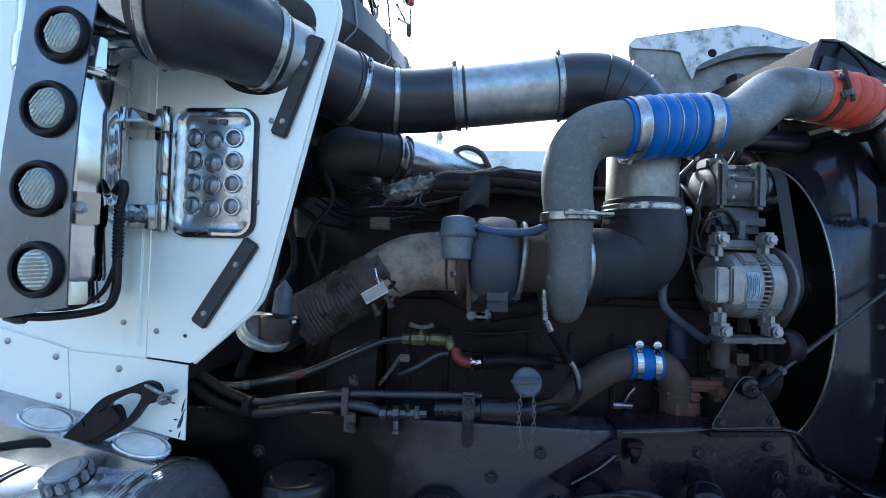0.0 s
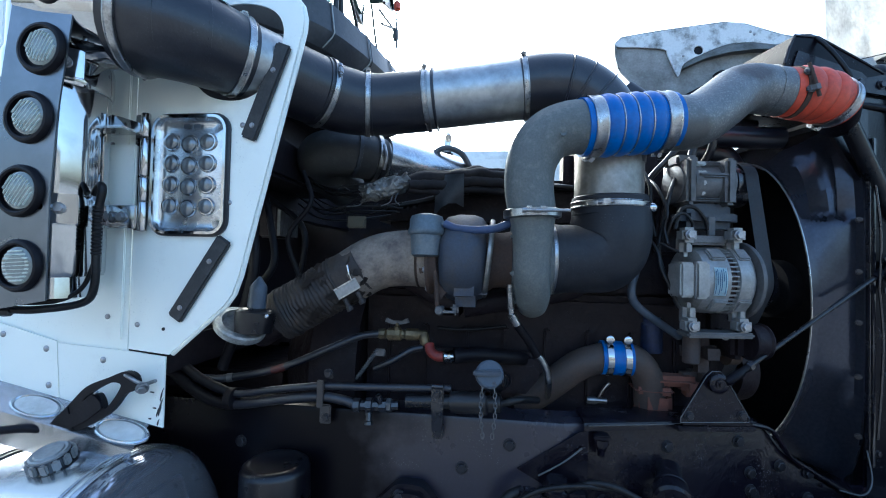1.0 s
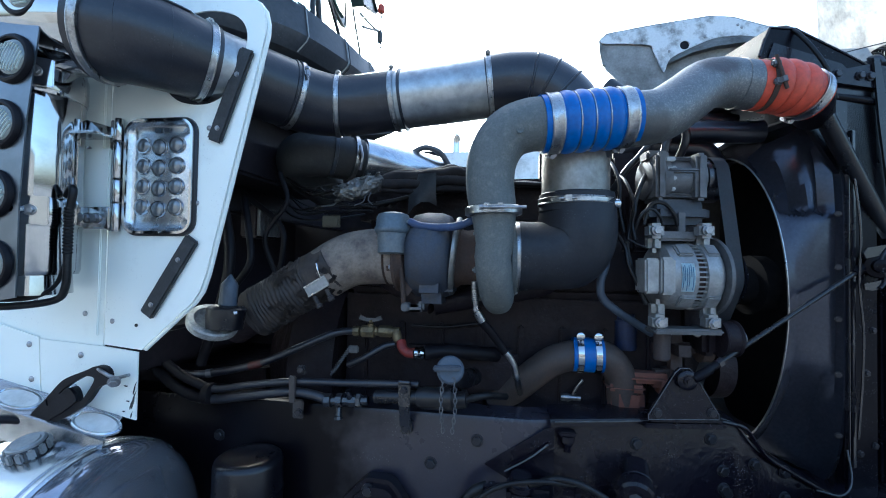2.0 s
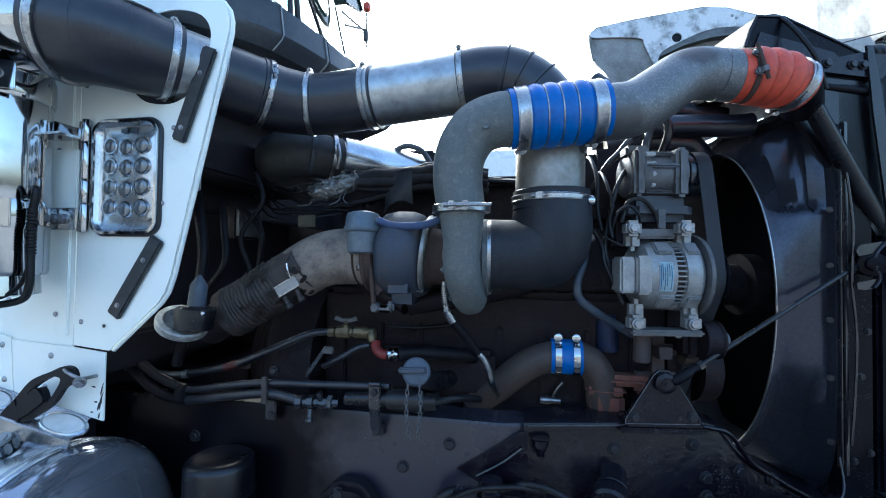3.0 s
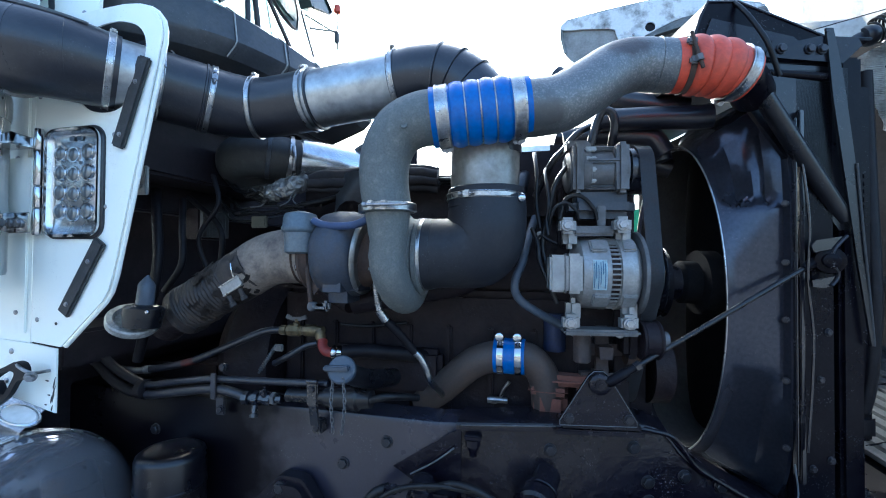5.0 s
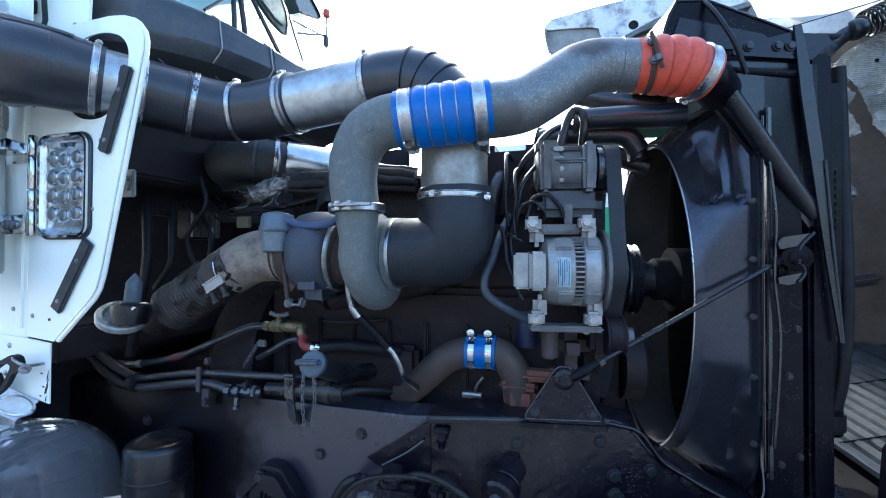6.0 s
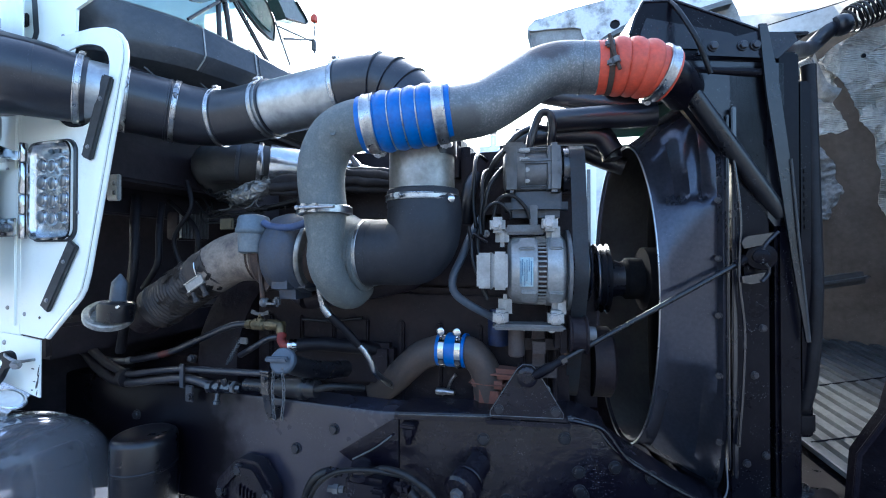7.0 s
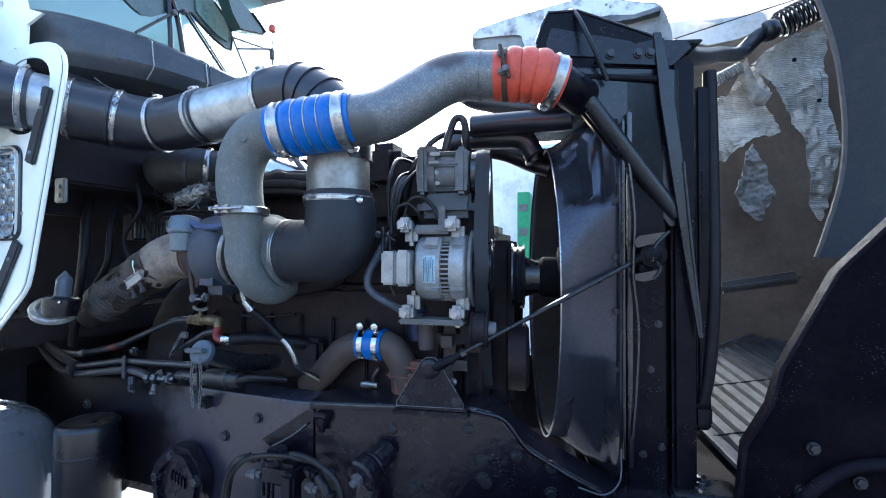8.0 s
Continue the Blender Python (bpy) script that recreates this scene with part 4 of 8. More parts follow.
# ---- turbo and charge air ----
def build_charge_air():
    el = thing("compressor_outlet_elbow", (0.307, 1.165, 1.6), "rough grey cast aluminium outlet elbow of the turbo", "pipe")
    p = spline([(0.307, 1.168, 1.612), (0.298, 1.166, 1.68), (0.304, 1.165, 1.74), (0.335, 1.165, 1.792), (0.385, 1.167, 1.814), (0.44, 1.171, 1.816)], 8)
    part("elbow", sweep(bmesh.new(), p, lambda f: 0.054 + 0.008 * f, 36), CAST_GREY, el)
    part("flange", turned((0.307, 1.168, 1.606), (-0.03, 0, 1), [(0, 0.06), (0.01, 0.063), (0.018, 0.06)], 36), CAST_GREY, el)
    part("casting_mark", turned((0.365, 1.111, 1.787), (0.1, -1, 0.1), [(0, 0.0085), (0.002, 0.0085), (0.003, 0.007), (0.0015, 0.005), (0.0015, 0)], 16), CAST_GREY, el)
    vb = thing("v_band_clamp", (0.307, 1.168, 1.617), "steel V-band clamp at the compressor outlet", "clamp")
    part("band", turned((0.307, 1.168, 1.606), (-0.03, 0, 1), [(0, 0.062), (0.002, 0.066), (0.018, 0.066), (0.02, 0.062)], 40), STEEL_BAND, vb)
    part("clamp_lug", boxes(((0.295, 1.099, 1.617), (0.016, 0.012, 0.02), 0.003), ((0.325, 1.1, 1.617), (0.016, 0.012, 0.02), 0.003)), STEEL_BAND, vb)
    part("t_bolt", turned((0.28, 1.092, 1.617), (1, 0, 0), [(0, 0.006), (0.008, 0.006), (0.008, 0.0035), (0.1, 0.0035)], 10), ZINC, vb)
    # blue hump hose
    a, b = V(0.41, 1.168, 1.815), V(0.62, 1.206, 1.838)
    d = (b - a).normalized()
    h = thing("blue_hump_hose", a + V(0, 0, -0.065), "bright blue silicone hump hose with wire rings", "hose")
    L = (b - a).length
    prof = []
    for k in range(121):
        f = k / 120
        r = 0.0655
        if 0.2 < f < 0.8:
            r += 0.0055 * abs(math.sin((f - 0.2) / 0.6 * math.pi * 4)) ** 0.7 if f < 0.8 else 0
        prof.append((f * L, r))
    part("hose", turned(a, d, [(0, 0.06), *prof, (L, 0.06)], 48), BLUE_SIL, h)
    for f in (0.35, 0.5, 0.65):
        part("wire_ring", turned(a + d * (L * f - 0.002), d, [(0, 0.066), (0.0008, 0.0685), (0.0032, 0.0685), (0.004, 0.066)], 40), STEEL_BAND, h)
    for f in (0.12, 0.88):
        band(a + d * L * f, d, 0.066, 0.034, screw=(0, 0.5, -1), label="wide bright steel hose clamp on the blue hose")
    s = thing("charge_air_pipe", (0.6, 1.2, 1.77), "pitted grey aluminium charge air pipe with an S bend", "pipe")
    p = spline([(0.585, 1.2, 1.832), (0.64, 1.213, 1.836), (0.69, 1.232, 1.85), (0.75, 1.264, 1.893), (0.806, 1.3, 1.938), (0.853, 1.325, 1.956), (0.9, 1.336, 1.955), (0.95, 1.342, 1.95)], 8)
    part("pipe", sweep(bmesh.new(), p, lambda f: 0.0625 - 0.003 * f, 40), PIPE_GREY, s)
    d2 = (p[-7] - p[-9]).normalized()
    part("bead", turned(p[-9] - d2 * 0.003, d2, [(0, 0.0575), (0.002, 0.062), (0.004, 0.062), (0.006, 0.0575)], 40), PIPE_GREY, s)
    # red hump hose, sagging a little towards the cooler
    h = thing("red_hump_hose", (0.945, 1.322, 1.885), "faded red silicone hump hose at the charge air cooler", "hose")
    q = spline([(0.934, 1.34, 1.951), (0.985, 1.347, 1.95), (1.025, 1.355, 1.946), (1.06, 1.366, 1.938), (1.092, 1.38, 1.928)], 24)

    def hump(f):
        r = 0.0605 - 0.001 * f
        if 0.2 < f < 0.76:
            r += 0.0065 * abs(math.sin((f - 0.2) / 0.56 * math.pi * 3)) ** 0.6
        return r
    part("hose", sweep(bmesh.new(), q, hump, 48), RED_SIL, h)

    def along(f):
        k = max(1, min(len(q) - 2, round(f * (len(q) - 1))))
        return q[k], (q[k + 1] - q[k - 1]).normalized()
    for f in (0.387, 0.573):
        o, d = along(f)
        part("wire_ring", turned(o - d * 0.0025, d, [(0, 0.0595), (0.001, 0.0632), (0.004, 0.0632), (0.005, 0.0595)], 40), RED_SIL, h)
    o, d = along(0.13)
    tb = thing("t_bolt_clamp", o - V(0, 0, 0.06), "rusty T-bolt clamp with an oily bolt on the red hose", "hose clamp")
    part("band", turned(o - d * 0.006, d, [(0, 0.0605), (0, 0.063), (0.012, 0.063), (0.012, 0.0605)], 40), RUSTY, tb)
    for e in (V(0.002, -0.06, 0.03), V(0.006, -0.062, -0.014)):
        part("trunnion", boxes((o + e, (0.02, 0.014, 0.017), 0.004)), DARK_ALU, tb)
    part("bolt_shank", tube([o + V(0.0, -0.064, 0.048), o + V(0.01, -0.068, 0.005), o + V(0.022, -0.066, -0.034)], 0.0042, 8, 4), RUSTY, tb)
    part("nut", turned(o + V(0.012, -0.068, -0.006), (0.25, 0, -1), [(0, 0.009), (0.013, 0.009)], 6), DARK_ALU, tb)
    o, d = along(0.86)
    band(o, d, 0.0605, 0.03, screw=(0, 0.6, -1), label="bright steel clamp on the red hose")
    solo("cooler_inlet", tube([(1.075, 1.372, 1.933), (1.1, 1.39, 1.925), (1.14, 1.45, 1.91)], 0.047, 28, 4), DARK_SHEET, "black inlet neck of the charge air cooler", "pipe")


build_charge_air()


def build_turbo():
    c = thing("turbocharger", (0.2, 1.28, 1.38), "turbocharger with grey compressor scroll and dark iron turbine", "turbocharger")
    # compressor scroll: winds round the shaft and leaves upwards at the front
    cy, cz, x = 1.282, 1.508, 0.306
    pts, n = [], 48
    for k in range(n + 1):
        f = k / n
        a = radians(-150 + 330 * f)
        rad = 0.076 + 0.038 * f
        pts.append(V(x + 0.012 * math.sin(a), cy + rad * math.cos(a), 2 * cz - (cz + rad * math.sin(a))))
    pts = pts + [V(x + 0.004, 1.167, 1.54), V(x + 0.003, 1.167, 1.575), V(x + 0.001, 1.168, 1.612)]
    bm = sweep(bmesh.new(), pts, lambda f: 0.028 + 0.017 * f ** 0.9 + 0.007 * max(0, (f - 0.9) / 0.1), 26)
    for v in bm.verts:
        v.co += Vector(noise.noise_vector(v.co * 30)) * 0.002
    part("compressor_scroll", bm, CAST_GREY, c)
    part("compressor_body", turned((0.262, cy, cz), (1, 0.05, 0), [(0, 0.07), (0.004, 0.104), (0.012, 0.111), (0.02, 0.111), (0.024, 0.106), (0.055, 0.104), (0.07, 0.095), (0.082, 0.092), (0.086, 0.096), (0.096, 0.096), (0.1, 0.086), (0.13, 0.08)], 48), CAST_GREY, c)
    for a in (150, 195, 240):
        part("flange_bolt", boxes((V(0.27, cy + 0.113 * math.cos(radians(a)), cz + 0.113 * math.sin(radians(a))), (0.022, 0.014, 0.014), 0.004)), CAST_GREY, c)
    part("centre_housing", turned((0.19, cy, cz), (1, 0, 0), [(0, 0.078), (0.02, 0.08), (0.03, 0.072), (0.05, 0.07), (0.075, 0.075)], 36), RUSTY, c)
    part("v_band", turned((0.2, cy, cz + 0.004), (1, 0.04, -0.1), [(0, 0.098), (0.001, 0.1015), (0.006, 0.103), (0.01, 0.1015), (0.013, 0.098)], 48), STAINED_ALU, c)
    # turbine: a drum with a flared, lumpy foot
    bm = bmesh.new()
    lathe(bm, (0.084, cy, cz + 0.004), (1, 0, 0), [(0, 0.07), (0.006, 0.095), (0.02, 0.108), (0.05, 0.113), (0.085, 0.112), (0.108, 0.104), (0.118, 0.09)], 44)
    box(bm, (0.152, 1.262, 1.44), (0.11, 0.13, 0.1), 0.03)
    for v in bm.verts:
        v.co += Vector(noise.noise_vector(v.co * 22)) * 0.0035
    part("turbine_housing", bm, IRON, c)
    part("turbine_flange", turned((0.05, cy, cz), (1, 0, 0), [(0, 0.07), (0.004, 0.092), (0.012, 0.094), (0.018, 0.088), (0.03, 0.086)], 36), RUSTY, c)
    for a in (20, 110, 200, 255, 310):
        bolt(BOLT_SMALL, (0.052, cy + 0.08 * math.cos(radians(a)), cz + 0.08 * math.sin(radians(a))), (-1, 0, 0), c)
    # wastegate canister with its bracket and rod
    w = part("wastegate_canister", turned((0.055, 1.208, 1.512), (0, 0.05, 1), [(0, 0.028), (0.004, 0.036), (0.052, 0.039), (0.054, 0.043), (0.058, 0.046), (0.066, 0.046), (0.07, 0.043), (0.09, 0.042), (0.1, 0.038), (0.104, 0.026), (0.105, 0.016), (0.107, 0.014), (0.107, 0)], 40), WASTEGATE, c, "blue-grey pressed steel canister")
    part("nipple", tube([(0.088, 1.2, 1.592), (0.104, 1.198, 1.594)], 0.006, 10, 1), WASTEGATE, w)
    part("rod", tube([(0.075, 1.207, 1.515), (0.082, 1.207, 1.45), (0.086, 1.212, 1.39)], 0.006, 10, 4), RUSTY, w)
    part("rod_end", turned((0.09, 1.2, 1.382), (0.3, 1, 0), [(0, 0.009), (0.004, 0.012), (0.018, 0.012), (0.022, 0.008)], 16), DARK_ALU, w)
    part("crank_lever", boxes(((0.11, 1.208, 1.38), (0.05, 0.012, 0.018), 0.006), ((0.128, 1.215, 1.384), (0.02, 0.02, 0.026), 0.006)), DARK_ALU, w)
    part("bracket", plate([(0.03, 1.52), (0.112, 1.52), (0.115, 1.47), (0.11, 1.43), (0.095, 1.41), (0.085, 1.43), (0.08, 1.48), (0.04, 1.47)], 0.007, Matrix.Translation((0, 1.213, 0)), [circle(0.008, 0.095, 1.5, 12), circle(0.006, 0.097, 1.455, 12)]), RUSTY, w)
    bolt(BOLT_SMALL, (0.104, 1.21, 1.472), (0, -1, 0), w, size=1.3)
    cable("wastegate_hose", [(0.1, 1.198, 1.594), (0.13, 1.195, 1.583), (0.18, 1.185, 1.579), (0.225, 1.178, 1.583), (0.262, 1.178, 1.598)], 0.0095, BLUE_HOSE, "faded blue rubber hose from wastegate to compressor", "hose", sides=14)
    # oil drain with braided hose
    o = thing("oil_line", (0.31, 1.4, 1.2), "braided oil line with a black sleeve and bright end", "pipe")
    drop = spline([(0.262, 1.21, 1.45), (0.263, 1.212, 1.42), (0.266, 1.22, 1.378)], 8)
    part("braided_hose", sweep(bmesh.new(), drop, 0.0075, 14), STEEL_BAND, o)
    bm = bmesh.new()
    for k in range(12):
        q = drop[min(len(drop) - 1, k + 2)]
        lathe(bm, q, (0.05, 0.1, -1), [(0, 0.0074), (0.001, 0.009), (0.003, 0.009), (0.004, 0.0074)], 12)
    part("spring_guard", bm, STEEL_BAND, o)
    part("crimp", tube([(0.266, 1.22, 1.378), (0.28, 1.23, 1.352)], 0.0105, 14, 1), STEEL_BAND, o)
    part("sleeve", tube([(0.28, 1.23, 1.352), (0.31, 1.26, 1.31), (0.335, 1.285, 1.268)], 0.0105, 14), MATTE_RUBBER, o)
    part("tube_end", tube([(0.332, 1.283, 1.272), (0.348, 1.29, 1.255), (0.362, 1.3, 1.225), (0.37, 1.32, 1.185), (0.38, 1.42, 1.12)], 0.0085, 12), STEEL_BAND, o)


build_turbo()


def build_exhaust():
    c = thing("exhaust_downpipe", (-0.1, 1.27, 1.4), "tan heat-stained exhaust elbow with a brown flex pipe", "exhaust pipe")
    p = spline([(0.06, 1.285, 1.507), (0.0, 1.283, 1.508), (-0.06, 1.28, 1.502), (-0.105, 1.276, 1.486), (-0.15, 1.27, 1.458)], 8)
    part("elbow", sweep(bmesh.new(), p, lambda f: 0.076 - 0.006 * f, 36), WRAP, c)
    part("weld_bead", turned((0.025, 1.284, 1.508), (1, 0, 0), [(0, 0.075), (0.003, 0.079), (0.007, 0.075)], 32), RUSTY, c)
    a, b = V(-0.12, 1.272, 1.478), V(-0.338, 1.25, 1.345)
    d = (b - a).normalized()
    L = (b - a).length
    prof = []
    for k in range(161):
        f = k / 160
        prof.append((f * L, 0.069 - 0.003 * f + (0.0014 * math.sin(f * 2 * math.pi * 24) if f > 0.28 else 0.001)))
    bm = turned(a, d, prof, 48)
    for v in bm.verts:
        v.co += Vector(noise.noise_vector(v.co * 24)) * 0.006 + Vector(noise.noise_vector(v.co * 80)) * 0.002
    part("flex_pipe", bm, FLEX, c)
    side = (V(0, -1, 0) - d * d.dot(V(0, -1, 0))).normalized()
    across = side.cross(d)
    m = Matrix((d, across, d.cross(across))).transposed().to_4x4()
    mid = a + d * 0.05 + side * 0.066 + across * 0.032
    cl = part("clamp_plate", boxes((mid, (0.062, 0.03, 0.004), 0.001, m)), ALT_ALU, c, "bright framed clamp plate")
    for o in (-1, 1):
        part("plate_rib", boxes((mid + across * 0.013 * o + side * 0.003, (0.062, 0.003, 0.006), 0.001, m)), STEEL_BAND, cl)
        part("bolt_end", turned(mid + across * 0.02 + d * 0.018 * o, across, [(0, 0.006), (0.02, 0.006), (0.022, 0.009), (0.032, 0.009)], 8), FLEX, cl)
    part("bright_scuff", tube([a + d * 0.02 + side * 0.071 + across * -0.018, a + d * 0.025 + side * 0.0735, a + d * 0.03 + side * 0.07 + across * 0.02], 0.0028, 8, 4), CHROME, c)
    # torn scraps of wrap still hanging on the pipe
    rng = random.Random(5)
    for k in range(26):
        f, th = rng.uniform(0.02, 0.95), rng.uniform(-1.5, 1.5)
        r = 0.069 - 0.003 * f
        nrm = side * math.cos(th) + across * math.sin(th)
        o = a + d * L * f + nrm * (r + 0.001)
        w, h = rng.uniform(0.008, 0.026), rng.uniform(0.004, 0.012)
        tw = Matrix.Rotation(rng.uniform(-0.6, 0.6), 4, nrm)
        e1, e2 = tw.to_3x3() @ d, tw.to_3x3() @ d.cross(nrm)
        bm = bmesh.new()
        vs = [bm.verts.new(o + e1 * w * x + e2 * h * y + nrm * rng.uniform(-0.001, 0.005)) for x, y in ((-1, -0.6), (-0.2, -1), (0.6, -0.8), (1, 0.1), (0.5, 0.9), (-0.3, 0.7), (-0.8, 1))]
        bm.faces.new(vs)
        bmesh.ops.solidify(bm, geom=list(bm.faces), thickness=0.0015)
        part("torn_scrap", bm, FLEX, c, smooth=0)
    part("lower_pipe", tube([b - d * 0.02, b + d * 0.03, b + d * 0.075 + V(0, 0.01, 0)], 0.05, 28), BLOCK, c)
    part("flex_collar", turned(b - d * 0.03, d, [(0, 0.066), (0.002, 0.071), (0.012, 0.07), (0.014, 0.067), (0.03, 0.068), (0.033, 0.06)], 36), FLEX, c)
    # filler with a pointed rubber plug
    f = thing("filler_plug", (-0.31, 1.11, 1.31), "dusty rubber plug with a pointed grip in a stained pale ring", "plug")
    ax = V(0.06, 0.06, 1).normalized()
    base = V(-0.34, 1.125, 1.336)
    up = V(0.58, -0.32, 1).normalized()
    mid = V(-0.374, 1.13, 1.342)
    part("ring", turned(mid - up * 0.012, up, [(-0.006, 0.052), (-0.003, 0.06), (0.012, 0.061), (0.016, 0.058), (0.0165, 0.046), (0.006, 0.04)], 44), STAINED_RING, f, "stained pale metal ring")
    part("collar", turned(base, ax, [(-0.012, 0.042), (0.008, 0.044), (0.02, 0.046), (0.036, 0.045), (0.042, 0.038), (0.045, 0.022)], 36), PLASTIC, f)
    part("grip", turned(base + ax * 0.032, ax, [(0, 0.0225), (0.01, 0.021), (0.062, 0.02), (0.068, 0.017), (0.088, 0.002)], 10), BLUE_CAP, f)
    part("chain_stud", turned((-0.294, 1.1, 1.366), (0.2, -1, 0.2), [(0, 0.005), (0.006, 0.005), (0.008, 0.003)], 12), CHROME, f)


build_exhaust()


# ---- engine ----
def build_engine():
    c = thing("engine_block", (0.35, 1.7, 0.8), "dark oily diesel engine block and head", "engine")
    part("block", boxes(((0.33, 1.7, 1.13), (1.0, 0.46, 0.56), 0.02)), BLOCK, c)
    part("cylinder_head", boxes(((0.3, 1.69, 1.5), (1.0, 0.4, 0.2), 0.02)), BLOCK, c)
    part("valve_cover", boxes(((0.3, 1.7, 1.68), (0.94, 0.3, 0.18), 0.04)), BLOCK, c)
    part("oil_pan", boxes(((0.25, 1.7, 0.8), (0.9, 0.34, 0.16), 0.04)), BLOCK, c)
    for k in range(3):
        x = -0.06 + k * 0.22
        part("exhaust_manifold", tube([(x, 1.5, 1.5), (x, 1.42, 1.48), (x + 0.06, 1.38, 1.44), (0.14, 1.34, 1.38)], 0.032, 18), BLOCK, c)
    part("manifold_log", tube([(-0.1, 1.43, 1.46), (0.15, 1.41, 1.45), (0.42, 1.42, 1.46)], 0.04, 20), BLOCK, c)
    for k in range(8):
        part("rib", boxes(((-0.1 + 0.12 * k, 1.465, 1.1), (0.018, 0.02, 0.42), 0.005)), BLOCK, c)
    for k in range(9):
        bolt(BOLT_SMALL, (-0.1 + 0.105 * k, 1.49, 1.57), (0, -1, 0), c, "head_bolt", 1.4)
    part("front_cover", boxes(((0.83, 1.7, 1.25), (0.07, 0.5, 0.72), 0.03)), BLOCK, c)
    part("bell_housing", turned((-0.18, 1.7, 1.15), (-1, 0, 0), [(0, 0.3), (0.1, 0.33), (0.13, 0.33), (0.25, 0.22)], 36), BLOCK, c)
    part("thermostat_housing", boxes(((0.5, 1.62, 1.8), (0.13, 0.14, 0.16), 0.03), ((0.6, 1.615, 1.765), (0.16, 0.1, 0.13), 0.02), ((0.69, 1.6, 1.745), (0.1, 0.09, 0.2), 0.02)), BLOCK, c)
    part("upper_pipe", tube([(0.56, 1.55, 1.6), (0.57, 1.53, 1.68), (0.58, 1.56, 1.74), (0.6, 1.62, 1.77)], 0.022, 16), RUBBER, c)
    part("oil_cooler", boxes(((0.2, 1.44, 1.18), (0.34, 0.05, 0.13), 0.015)), BLOCK, c)
    # metal tag on the head
    solo("rating_tag", boxes(((-0.168, 1.345, 1.606), (0.054, 0.006, 0.034), 0.002), ((-0.168, 1.341, 1.606), (0.044, 0.004, 0.024), 0.001)), TAG, "small dirty olive metal tag beside the exhaust elbow", "tag")


build_engine()


